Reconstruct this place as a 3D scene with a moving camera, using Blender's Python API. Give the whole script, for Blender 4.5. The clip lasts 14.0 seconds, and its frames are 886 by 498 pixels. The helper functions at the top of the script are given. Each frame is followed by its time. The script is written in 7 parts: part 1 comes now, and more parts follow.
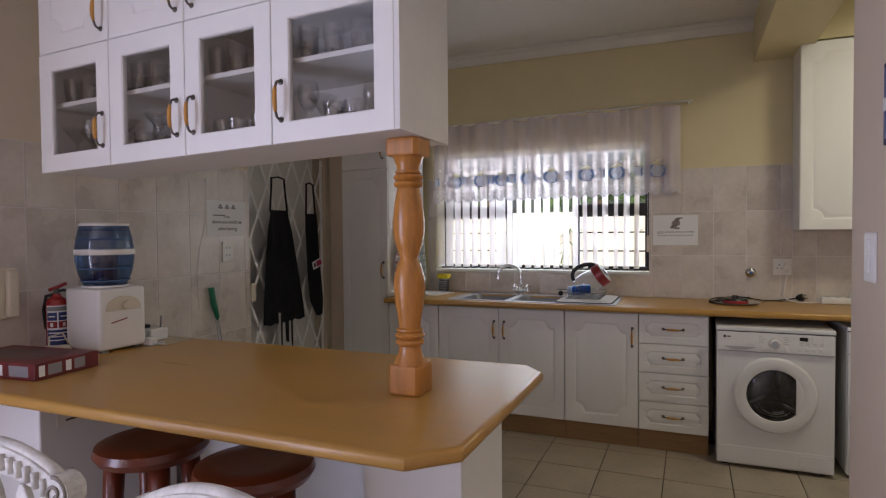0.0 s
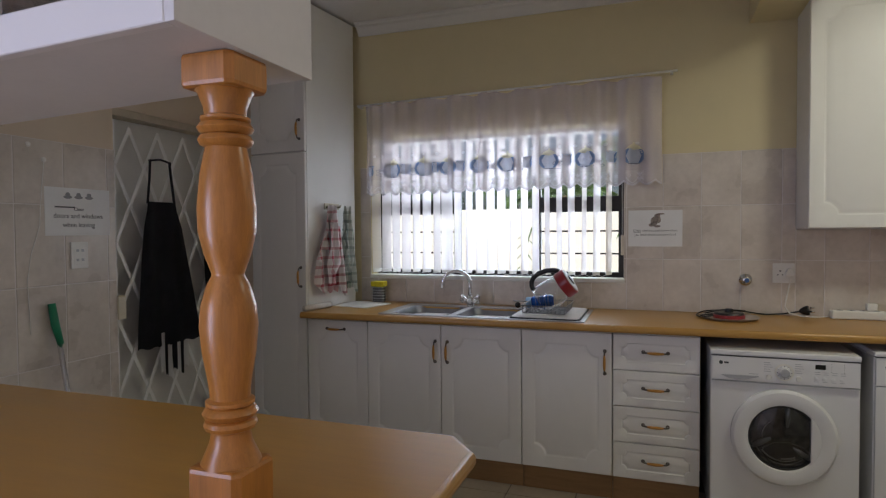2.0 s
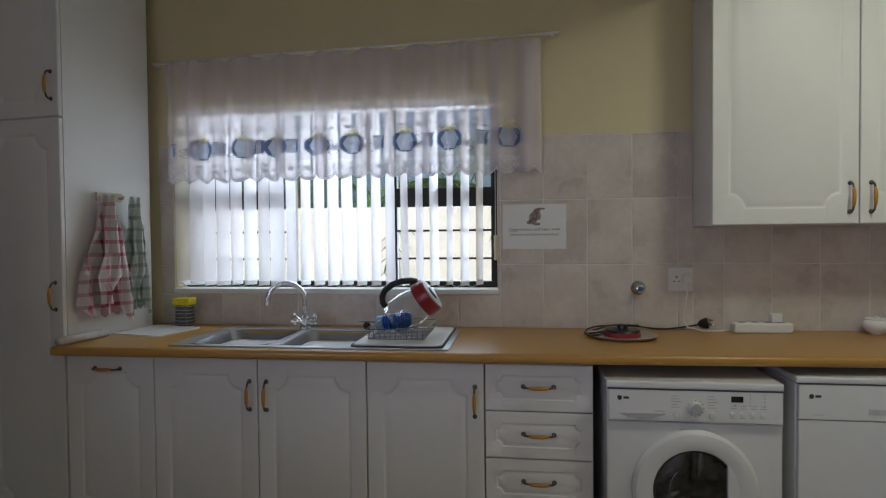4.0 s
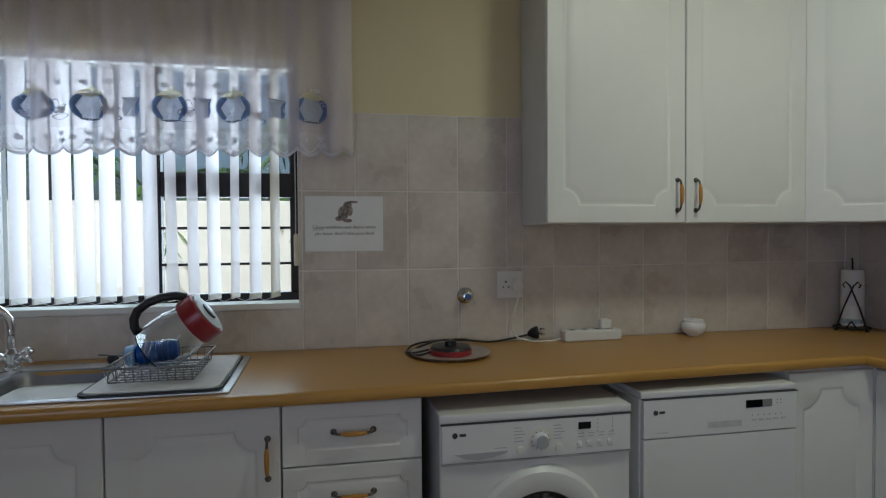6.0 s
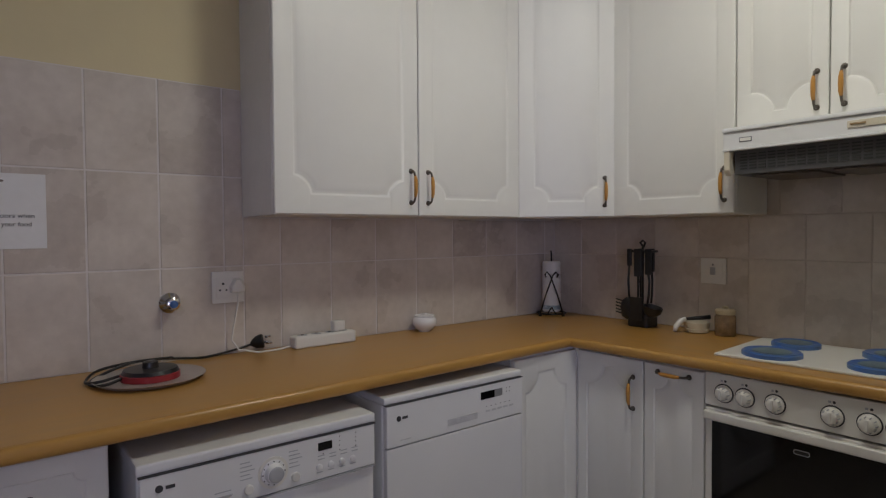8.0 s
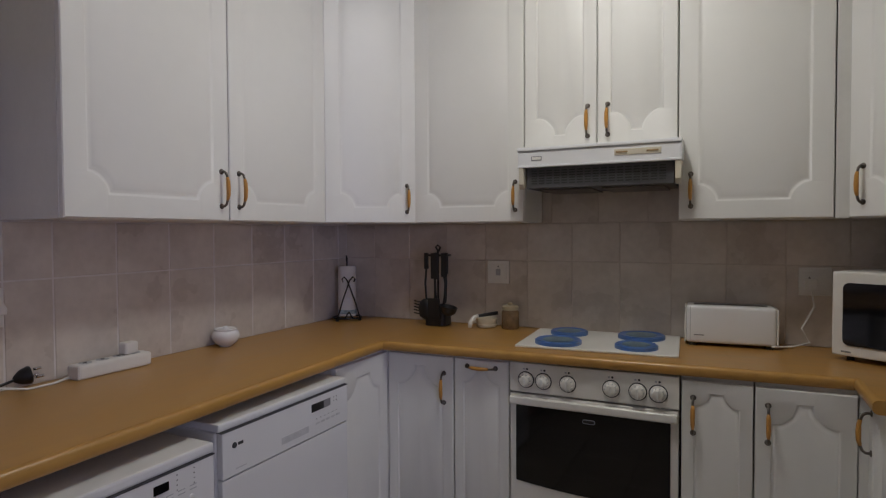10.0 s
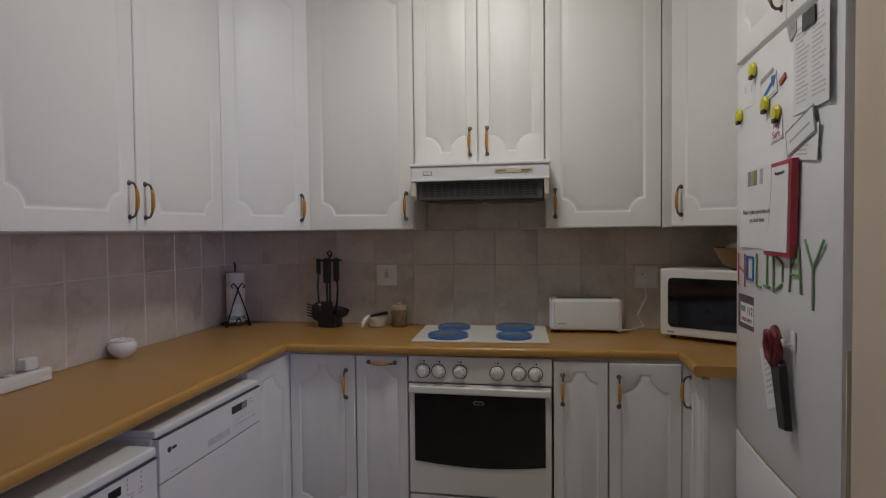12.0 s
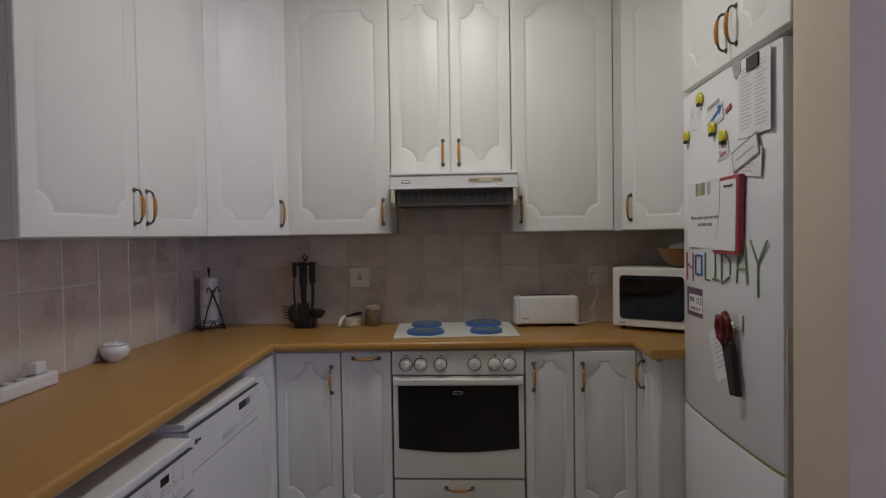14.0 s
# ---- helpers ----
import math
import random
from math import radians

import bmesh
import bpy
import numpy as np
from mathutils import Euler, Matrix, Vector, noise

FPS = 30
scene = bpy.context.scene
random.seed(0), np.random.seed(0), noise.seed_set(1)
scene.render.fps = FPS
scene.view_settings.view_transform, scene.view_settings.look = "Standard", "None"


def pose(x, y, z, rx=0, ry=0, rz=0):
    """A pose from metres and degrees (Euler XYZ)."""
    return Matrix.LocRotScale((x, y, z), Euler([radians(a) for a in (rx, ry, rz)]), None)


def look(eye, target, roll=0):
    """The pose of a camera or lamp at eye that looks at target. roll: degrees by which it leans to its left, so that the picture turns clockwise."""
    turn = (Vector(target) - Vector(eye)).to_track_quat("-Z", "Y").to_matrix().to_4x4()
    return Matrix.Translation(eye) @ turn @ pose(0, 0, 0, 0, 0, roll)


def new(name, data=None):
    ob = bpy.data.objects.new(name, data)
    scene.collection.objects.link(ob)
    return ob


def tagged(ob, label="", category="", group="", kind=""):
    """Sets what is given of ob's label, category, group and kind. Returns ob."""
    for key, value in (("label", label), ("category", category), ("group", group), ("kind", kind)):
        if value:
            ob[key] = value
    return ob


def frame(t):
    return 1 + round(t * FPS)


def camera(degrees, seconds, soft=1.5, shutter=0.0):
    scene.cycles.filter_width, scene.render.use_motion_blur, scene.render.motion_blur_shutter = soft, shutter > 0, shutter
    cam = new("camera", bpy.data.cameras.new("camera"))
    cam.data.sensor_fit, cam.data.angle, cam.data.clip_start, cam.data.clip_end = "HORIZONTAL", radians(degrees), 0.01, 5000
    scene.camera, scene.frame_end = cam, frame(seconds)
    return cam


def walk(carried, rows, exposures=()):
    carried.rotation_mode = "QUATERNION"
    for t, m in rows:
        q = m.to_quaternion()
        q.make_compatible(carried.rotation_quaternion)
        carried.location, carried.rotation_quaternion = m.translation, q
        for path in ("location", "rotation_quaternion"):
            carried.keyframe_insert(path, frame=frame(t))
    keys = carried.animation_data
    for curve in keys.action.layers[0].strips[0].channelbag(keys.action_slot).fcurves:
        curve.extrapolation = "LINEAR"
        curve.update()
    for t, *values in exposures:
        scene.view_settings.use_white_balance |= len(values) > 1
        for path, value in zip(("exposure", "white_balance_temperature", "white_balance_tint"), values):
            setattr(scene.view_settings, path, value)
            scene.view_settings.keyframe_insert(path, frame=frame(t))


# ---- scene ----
cam = camera(73.8, 14.0, soft=1.2)
PATH = [
    (0, (0.486, 0.211, 1.395), (-0.289, 2.054, 1.339), -0.5),
    (0.5, (0.465, 0.423, 1.393), (-0.286, 2.276, 1.338), -0.5),
    (1, (0.432, 0.603, 1.388), (-0.286, 2.469, 1.332), -0.4),
    (1.5, (0.389, 0.819, 1.389), (-0.301, 2.695, 1.331), -0.4),
    (2, (0.369, 1.035, 1.386), (-0.3, 2.919, 1.328), -0.4),
    (4.5, (0.33, 1.997, 1.358), (0.184, 3.991, 1.307), -0.5),
    (5, (0.356, 2.106, 1.356), (0.335, 4.105, 1.3), -0.4),
    (5.5, (0.346, 2.258, 1.361), (0.51, 4.251, 1.309), -0.4),
    (6, (0.314, 2.383, 1.355), (0.701, 4.345, 1.305), -0.4),
    (6.5, (0.322, 2.425, 1.332), (0.933, 4.329, 1.291), -0.5),
    (7, (0.354, 2.483, 1.337), (1.15, 4.317, 1.29), -0.5),
    (7.5, (0.378, 2.554, 1.336), (1.389, 4.278, 1.28), -0.5),
    (8, (0.366, 2.646, 1.329), (1.61, 4.211, 1.274), -0.4),
    (8.5, (0.374, 2.709, 1.326), (1.762, 4.148, 1.276), -0.6),
    (9, (0.328, 2.779, 1.337), (1.876, 4.045, 1.282), -0.5),
    (11.5, (-0.064, 2.99, 1.366), (1.888, 3.421, 1.31), -0.5),
    (12, (-0.124, 3.022, 1.383), (1.84, 3.39, 1.322), -0.6),
    (12.5, (-0.191, 3.08, 1.388), (1.785, 3.384, 1.332), -0.6),
    (13, (-0.263, 3.154, 1.394), (1.725, 3.37, 1.338), -0.7),
    (13.5, (-0.322, 3.219, 1.386), (1.672, 3.354, 1.335), -0.8),
    (14, (-0.362, 3.255, 1.384), (1.635, 3.35, 1.335), -0.9),
]
walk(cam, [(t, look(eye, target, roll)) for t, eye, target, roll in PATH], [(0, 0.08, 6500, 15), (1.5, 0.01, 6230, 12), (2.2, -0.04, 6080, 11), (4.3, -0.23, 5840, 7), (5.0, -0.27, 5750, 7), (5.6, -0.36, 5690, 4), (6.5, -0.43, 5610, 2), (7.0, -0.53, 5690, 6), (7.5, -0.31, 5820, 13), (9.0, -0.08, 5670, 20), (11.5, -0.27, 5650, 22), (14.0, -0.26, 5640, 22)])

# ---- world and light ----
world = bpy.data.worlds.new("sky")
scene.world = world
world.use_nodes = True
wn = world.node_tree
sky = wn.nodes.new("ShaderNodeTexSky")
sky.sky_type, sky.sun_disc = "NISHITA", False
sky.air_density, sky.dust_density, sky.ozone_density = 0.8, 5.0, 0.6
sky.sun_elevation, sky.sun_rotation = radians(47), radians(203)
wn.nodes["Background"].inputs["Strength"].default_value = 0.12
wn.links.new(sky.outputs[0], wn.nodes["Background"].inputs[0])
sun = new("sun", bpy.data.lights.new("sun", "SUN"))
sun.data.energy, sun.data.angle, sun.data.color = 5.0, radians(0.5), (1, 0.95, 0.88)
sun.matrix_world = look((-3.0, -0.6, 8.4), (0.0, 6.5, 0.0))


def area_lamp(name, where, target, sx, sy, power, color):
    ob = new(name, bpy.data.lights.new(name, "AREA"))
    ob.data.shape, ob.data.size, ob.data.size_y, ob.data.energy, ob.data.color = "RECTANGLE", sx, sy, power, color
    ob.matrix_world = look(where, target)
    return ob


area_lamp("window_daylight", (-0.6, 4.96, 1.55), (-0.6, 3.0, 1.2), 1.5, 0.9, 25, (0.84, 0.91, 1.0))
area_lamp("patio_door_daylight", (-2.25, -1.05, 1.1), (0, -1.05, 1.1), 2.2, 2.0, 99, (0.62, 0.665, 0.96))
lamp = new("ceiling_lamp_light", bpy.data.lights.new("ceiling_lamp_light", "AREA"))
lamp.data.shape, lamp.data.size, lamp.data.energy, lamp.data.color = "DISK", 0.34, 12.6, (0.99, 0.95, 0.74)
lamp.matrix_world = look((1.68, 3.33, 2.70), (1.68, 3.34, 0))

# ---- materials ----


def material(name, color, rough=0.5, metal=0.0, vary=0.06, scale=8.0, bump=0.0, bump_scale=60.0, spec=0.5, per_piece=0.0,
             transmission=0.0, alpha=1.0, coat=0.0, stretch=(1, 1, 1), second=None):
    m = bpy.data.materials.new(name)
    m.use_nodes = True
    n, l = m.node_tree.nodes, m.node_tree.links
    b = n["Principled BSDF"]
    b.inputs["Roughness"].default_value, b.inputs["Metallic"].default_value = rough, metal
    b.inputs["Specular IOR Level"].default_value = spec
    b.inputs["Transmission Weight"].default_value, b.inputs["Alpha"].default_value = transmission, alpha
    b.inputs["Coat Weight"].default_value = coat
    tc = n.new("ShaderNodeTexCoord")
    mp = n.new("ShaderNodeMapping")
    mp.inputs["Scale"].default_value = stretch
    l.new(tc.outputs["Object"], mp.inputs[0])
    n1 = n.new("ShaderNodeTexNoise")
    n1.inputs["Scale"].default_value, n1.inputs["Detail"].default_value = scale, 6
    n2 = n.new("ShaderNodeTexNoise")
    n2.inputs["Scale"].default_value, n2.inputs["Detail"].default_value = scale * 7.3, 4
    l.new(mp.outputs[0], n1.inputs[0]), l.new(mp.outputs[0], n2.inputs[0])
    mixn = n.new("ShaderNodeMath")
    mixn.operation = "MULTIPLY_ADD"
    l.new(n2.outputs["Fac"], mixn.inputs[0])
    mixn.inputs[1].default_value = 0.4
    l.new(n1.outputs["Fac"], mixn.inputs[2])
    last = mixn.outputs[0]
    if per_piece:
        oi = n.new("ShaderNodeObjectInfo")
        ad = n.new("ShaderNodeMath")
        ad.operation = "MULTIPLY_ADD"
        l.new(oi.outputs["Random"], ad.inputs[0])
        ad.inputs[1].default_value = per_piece
        l.new(last, ad.inputs[2])
        last = ad.outputs[0]
        add = n.new("ShaderNodeVectorMath")
        add.operation = "MULTIPLY_ADD"
        l.new(oi.outputs["Random"], add.inputs[0])
        add.inputs[1].default_value = (37, 53, 71)
        l.new(tc.outputs["Object"], add.inputs[2])
        l.new(add.outputs[0], mp.inputs[0])
    ramp = n.new("ShaderNodeValToRGB")
    c = Vector(color)
    d = Vector(second) if second else c * (1 - vary * 2)
    ramp.color_ramp.elements[0].position, ramp.color_ramp.elements[1].position = 0.45, 0.95
    ramp.color_ramp.elements[0].color = (*d, 1)
    ramp.color_ramp.elements[1].color = (*(c * (1 + vary * 0.5)), 1)
    l.new(last, ramp.inputs[0])
    l.new(ramp.outputs[0], b.inputs["Base Color"])
    rr = n.new("ShaderNodeMapRange")
    rr.inputs["To Min"].default_value, rr.inputs["To Max"].default_value = max(0.02, rough * 0.82), min(1, rough * 1.2)
    l.new(n1.outputs["Fac"], rr.inputs[0])
    l.new(rr.outputs[0], b.inputs["Roughness"])
    if bump:
        bp = n.new("ShaderNodeBump")
        bp.inputs["Strength"].default_value, bp.inputs["Distance"].default_value = bump, 0.004
        n3 = n.new("ShaderNodeTexNoise")
        n3.inputs["Scale"].default_value, n3.inputs["Detail"].default_value = bump_scale, 5
        l.new(mp.outputs[0], n3.inputs[0])
        l.new(n3.outputs["Fac"], bp.inputs["Height"])
        l.new(bp.outputs[0], b.inputs["Normal"])
    return m


def plain(name, color, rough=0.5, metal=0.0, spec=0.5):
    m = bpy.data.materials.new(name)
    m.use_nodes = True
    b = m.node_tree.nodes["Principled BSDF"]
    b.inputs["Base Color"].default_value = (*color, 1)
    b.inputs["Roughness"].default_value, b.inputs["Metallic"].default_value = rough, metal
    b.inputs["Specular IOR Level"].default_value = spec
    return m


def sheer(name, color, through_part, rough=0.9, translucent=0.5):
    """Cloth or vane: part see-through, part translucent."""
    m = bpy.data.materials.new(name)
    m.use_nodes = True
    n, l = m.node_tree.nodes, m.node_tree.links
    n.remove(n["Principled BSDF"])
    dif, tra, tp = n.new("ShaderNodeBsdfDiffuse"), n.new("ShaderNodeBsdfTranslucent"), n.new("ShaderNodeBsdfTransparent")
    m1, m2 = n.new("ShaderNodeMixShader"), n.new("ShaderNodeMixShader")
    tc, nz = n.new("ShaderNodeTexCoord"), n.new("ShaderNodeTexNoise")
    nz.inputs["Scale"].default_value = 160
    l.new(tc.outputs["Object"], nz.inputs[0])
    mr = n.new("ShaderNodeMapRange")
    mr.inputs["To Min"].default_value, mr.inputs["To Max"].default_value = max(0, through_part - 0.04), through_part + 0.04
    l.new(nz.outputs["Fac"], mr.inputs[0])
    for s in (dif, tra):
        s.inputs["Color"].default_value = (*color, 1)
    m1.inputs[0].default_value = translucent
    l.new(dif.outputs[0], m1.inputs[1]), l.new(tra.outputs[0], m1.inputs[2])
    l.new(mr.outputs[0], m2.inputs[0])
    l.new(m1.outputs[0], m2.inputs[1]), l.new(tp.outputs[0], m2.inputs[2])
    l.new(m2.outputs[0], n["Material Output"].inputs[0])
    return m


def glass(name, color=(0.95, 0.97, 0.96), rough=0.02, ior=1.45):
    m = bpy.data.materials.new(name)
    m.use_nodes = True
    b = m.node_tree.nodes["Principled BSDF"]
    b.inputs["Base Color"].default_value = (*color, 1)
    b.inputs["Roughness"].default_value, b.inputs["IOR"].default_value = rough, ior
    b.inputs["Transmission Weight"].default_value = 1.0
    return m


def pane_glass(name, tint, gloss, least=0.03):
    """Thin flat pane: clear with a weak mirror sheen."""
    m = bpy.data.materials.new(name)
    m.use_nodes = True
    n, l = m.node_tree.nodes, m.node_tree.links
    n.remove(n["Principled BSDF"])
    tp, gl, mx, lw, pw = n.new("ShaderNodeBsdfTransparent"), n.new("ShaderNodeBsdfGlossy"), n.new("ShaderNodeMixShader"), n.new("ShaderNodeLayerWeight"), n.new("ShaderNodeMath")
    tp.inputs[0].default_value = (*tint, 1)
    gl.inputs["Roughness"].default_value = gloss
    pw.operation = "POWER"
    pw.inputs[1].default_value = 4.0
    mr = n.new("ShaderNodeMapRange")
    mr.inputs["To Min"].default_value, mr.inputs["To Max"].default_value = least, 0.6
    l.new(lw.outputs["Facing"], pw.inputs[0])
    l.new(pw.outputs[0], mr.inputs[0])
    l.new(mr.outputs[0], mx.inputs[0])
    l.new(tp.outputs[0], mx.inputs[1]), l.new(gl.outputs[0], mx.inputs[2])
    l.new(mx.outputs[0], n["Material Output"].inputs[0])
    return m


WHITE_FOIL = material("white_foil", (0.80, 0.79, 0.75), 0.42, vary=0.02, scale=2.0, bump=0.02, bump_scale=120)
CARCASS = material("white_board", (0.74, 0.73, 0.69), 0.5, vary=0.03)
WORKTOP = material("beech_laminate", (0.475, 0.26, 0.06), 0.3, vary=0.055, scale=3.0, stretch=(0.6, 8, 8), bump=0.02, bump_scale=40)
WORKTOP_Y = material("beech_laminate_across", (0.47, 0.255, 0.06), 0.3, vary=0.10, scale=3.0, stretch=(8, 0.6, 8), bump=0.02, bump_scale=40)
KICK = material("oak_kickboard", (0.36, 0.21, 0.09), 0.5, vary=0.12, stretch=(0.5, 6, 6))
PINE = material("varnished_pine", (0.52, 0.22, 0.045), 0.3, vary=0.16, scale=5, stretch=(9, 9, 0.8), coat=0.1)
CHERRY = material("cherry_stain", (0.14, 0.028, 0.010), 0.3, vary=0.15, scale=4, stretch=(2, 8, 2), coat=0.3)
PAINT_Y = material("cream_yellow_paint", (0.70, 0.61, 0.37), 0.75, vary=0.03, scale=1.5, bump=0.08, bump_scale=90)
PAINT_C = material("beige_paint", (0.66, 0.55, 0.42), 0.75, vary=0.03, scale=1.5, bump=0.08, bump_scale=90)
CEIL = material("ceiling_white", (0.72, 0.70, 0.66), 0.85, vary=0.02, bump=0.05)
TILE = material("marbled_wall_tile", (0.64, 0.582, 0.515), 0.28, vary=0.1, scale=4.6, second=(0.49, 0.43, 0.375), per_piece=0.06)
GROUT = material("tile_grout", (0.72, 0.68, 0.65), 0.85, vary=0.05)
# browner and darker grout for the hob wall, near its tile tone
GROUT_BROWN = material("brown_grout", (0.62, 0.55, 0.49), 0.85, vary=0.1, scale=8)
FLOOR_TILE = material("floor_tile", (0.42, 0.36, 0.27), 0.35, vary=0.1, scale=5, second=(0.33, 0.28, 0.21), per_piece=0.06)
FLOOR_GROUT = material("floor_grout", (0.16, 0.14, 0.11), 0.9, vary=0.1)
ENAMEL = material("white_enamel", (0.80, 0.80, 0.80), 0.25, vary=0.015, scale=1.5)
ENAMEL_W = material("warm_white_enamel", (0.78, 0.76, 0.70), 0.3, vary=0.02, scale=1.5)
PLASTIC_W = material("white_plastic", (0.78, 0.77, 0.73), 0.4, vary=0.02)
CREAM_PLASTIC = material("cream_plastic", (0.66, 0.60, 0.47), 0.4, vary=0.03)
BLACK = material("black_plastic", (0.012, 0.012, 0.013), 0.35, vary=0.1)
BLACK_GLASS = plain("black_oven_glass", (0.006, 0.006, 0.007), 0.06)
DARK = material("dark_rubber", (0.03, 0.03, 0.03), 0.6, vary=0.1)
GREY = material("grey_plastic", (0.25, 0.25, 0.26), 0.5, vary=0.05)
FAINT = material("faint_print", (0.60, 0.60, 0.61), 0.6, vary=0.08, scale=40)
PALE_GREY = material("pale_grey_print", (0.45, 0.46, 0.48), 0.5, vary=0.03)
CHROME = material("chrome", (0.75, 0.76, 0.78), 0.12, metal=1.0, vary=0.02)
STEEL = material("brushed_steel", (0.55, 0.55, 0.55), 0.3, metal=1.0, vary=0.06, stretch=(1, 20, 1))
PEWTER = material("pewter", (0.17, 0.15, 0.13), 0.4, metal=0.8, vary=0.15)
GRIP = material("honey_wood_grip", (0.52, 0.25, 0.045), 0.3, vary=0.12, stretch=(1, 1, 0.3))
BRONZE = material("dark_bronze_frame", (0.018, 0.015, 0.013), 0.4, metal=0.3, vary=0.1)
RED = material("red_plastic", (0.30, 0.02, 0.025), 0.3, vary=0.08)
BLUE = material("blue_plastic", (0.06, 0.14, 0.36), 0.35, vary=0.1)
PAPER = material("white_paper", (0.80, 0.80, 0.79), 0.6, vary=0.03)
INK = plain("ink", (0.05, 0.05, 0.055), 0.7)
GLASS = glass("clear_glass")
PANE = pane_glass("window_pane", (0.96, 0.98, 0.97), 0.02)
CAB_PANE = pane_glass("cabinet_pane", (0.95, 0.95, 0.94), 0.08, 0.09)
GLASSWARE = pane_glass("drinking_glass", (0.97, 0.98, 0.98), 0.05, 0.12)

# ---- mesh helpers ----


def mesh_of(name, bm, *mats, smooth=False):
    me = bpy.data.meshes.new(name)
    bm.normal_update()
    bm.to_mesh(me)
    bm.free()
    for m in mats:
        me.materials.append(m)
    if smooth:
        for p in me.polygons:
            p.use_smooth = True
        me.set_sharp_from_angle(angle=radians(38))
    return me


def part(name, bm, mat, parent=None, label="", at=None, smooth=False):
    mats = mat if isinstance(mat, (tuple, list)) else (mat,)
    ob = new(name, mesh_of(name, bm, *mats, smooth=smooth))
    if parent is not None:
        ob.parent = parent
    if at is not None:
        ob.matrix_basis = at
    return tagged(ob, label) if label else ob


def thing(name, label, category, at=None, group="", kind=""):
    ob = new(name)
    ob.empty_display_size = 0.05
    if at is not None:
        ob.matrix_basis = at
    return tagged(ob, label, category, group, kind)


def box(x0, y0, z0, x1, y1, z1, bevel=0.0, seg=2, bm=None):
    bm2 = bmesh.new()
    v = [bm2.verts.new(p) for p in ((x0, y0, z0), (x1, y0, z0), (x1, y1, z0), (x0, y1, z0), (x0, y0, z1), (x1, y0, z1), (x1, y1, z1), (x0, y1, z1))]
    for f in ((0, 3, 2, 1), (4, 5, 6, 7), (0, 1, 5, 4), (1, 2, 6, 5), (2, 3, 7, 6), (3, 0, 4, 7)):
        bm2.faces.new([v[i] for i in f])
    if bevel:
        bmesh.ops.bevel(bm2, geom=bm2.edges[:], offset=bevel, segments=seg, profile=0.6, affect="EDGES")
    if bm is None:
        return bm2
    return join(bm, bm2)


def join(bm, other, m=None, index=None):
    vmap = {}
    for v in other.verts:
        vmap[v] = bm.verts.new(m @ v.co if m else v.co)
    for f in other.faces:
        g = bm.faces.new([vmap[v] for v in f.verts])
        g.material_index = f.material_index if index is None else index
        g.smooth = f.smooth
    other.free()
    return bm


def lathe(profile, steps=24, bm=None, m=None, index=0, cap=True):
    """Turned shape about z from (radius, height) pairs."""
    out = bmesh.new()
    rings = []
    for r, z in profile:
        rings.append([out.verts.new((max(r, 1e-4) * math.cos(2 * math.pi * i / steps), max(r, 1e-4) * math.sin(2 * math.pi * i / steps), z)) for i in range(steps)])
    for a, b in zip(rings, rings[1:]):
        for i in range(steps):
            out.faces.new((a[i], a[(i + 1) % steps], b[(i + 1) % steps], b[i]))
    if cap:
        out.faces.new(rings[0][::-1])
        out.faces.new(rings[-1])
    for f in out.faces:
        f.material_index = index
    if bm is None:
        bm = bmesh.new()
    return join(bm, out, m)


def tube(points, r, steps=8, bm=None, index=0, radii=None):
    """Round bar along points."""
    out = bmesh.new()
    pts = [Vector(p) for p in points]
    rings, up = [], Vector((0.13, 0.31, 0.94))
    for i, p in enumerate(pts):
        d = (pts[min(i + 1, len(pts) - 1)] - pts[max(i - 1, 0)]).normalized()
        side = d.cross(up)
        if side.length < 0.05:
            side = d.cross(Vector((1, 0, 0)))
        side.normalize()
        up2 = side.cross(d)
        rr = radii[i] if radii else r
        rings.append([out.verts.new(p + rr * (math.cos(2 * math.pi * k / steps) * side + math.sin(2 * math.pi * k / steps) * up2)) for k in range(steps)])
    for a, b in zip(rings, rings[1:]):
        for k in range(steps):
            out.faces.new((a[k], b[k], b[(k + 1) % steps], a[(k + 1) % steps]))
    out.faces.new(rings[0])
    out.faces.new(rings[-1][::-1])
    for f in out.faces:
        f.material_index, f.smooth = index, True
    bmesh.ops.recalc_face_normals(out, faces=out.faces[:])
    if bm is None:
        bm = bmesh.new()
    return join(bm, out)


def prism(poly, z0, z1, bm=None, bevel=0.0, seg=2):
    """Flat polygon (x, y) raised from z0 to z1."""
    out = bmesh.new()
    lo = [out.verts.new((x, y, z0)) for x, y in poly]
    hi = [out.verts.new((x, y, z1)) for x, y in poly]
    n = len(poly)
    out.faces.new(lo[::-1])
    out.faces.new(hi)
    for i in range(n):
        out.faces.new((lo[i], lo[(i + 1) % n], hi[(i + 1) % n], hi[i]))
    bmesh.ops.recalc_face_normals(out, faces=out.faces[:])
    if bevel:
        es = [e for e in out.edges if abs(e.verts[0].co.z - e.verts[1].co.z) < 1e-6]
        bmesh.ops.bevel(out, geom=es, offset=bevel, segments=seg, profile=0.5, affect="EDGES")
    return out if bm is None else join(bm, out)


def arc(cx, cy, r, a0, a1, n):
    return [(cx + r * math.cos(radians(a0 + (a1 - a0) * i / n)), cy + r * math.sin(radians(a0 + (a1 - a0) * i / n))) for i in range(n + 1)]


def rounded_rect(x0, x1, y0, y1, r, n=5):
    return arc(x1 - r, y1 - r, r, 0, 90, n) + arc(x0 + r, y1 - r, r, 90, 180, n) + arc(x0 + r, y0 + r, r, 180, 270, n) + arc(x1 - r, y0 + r, r, 270, 360, n)


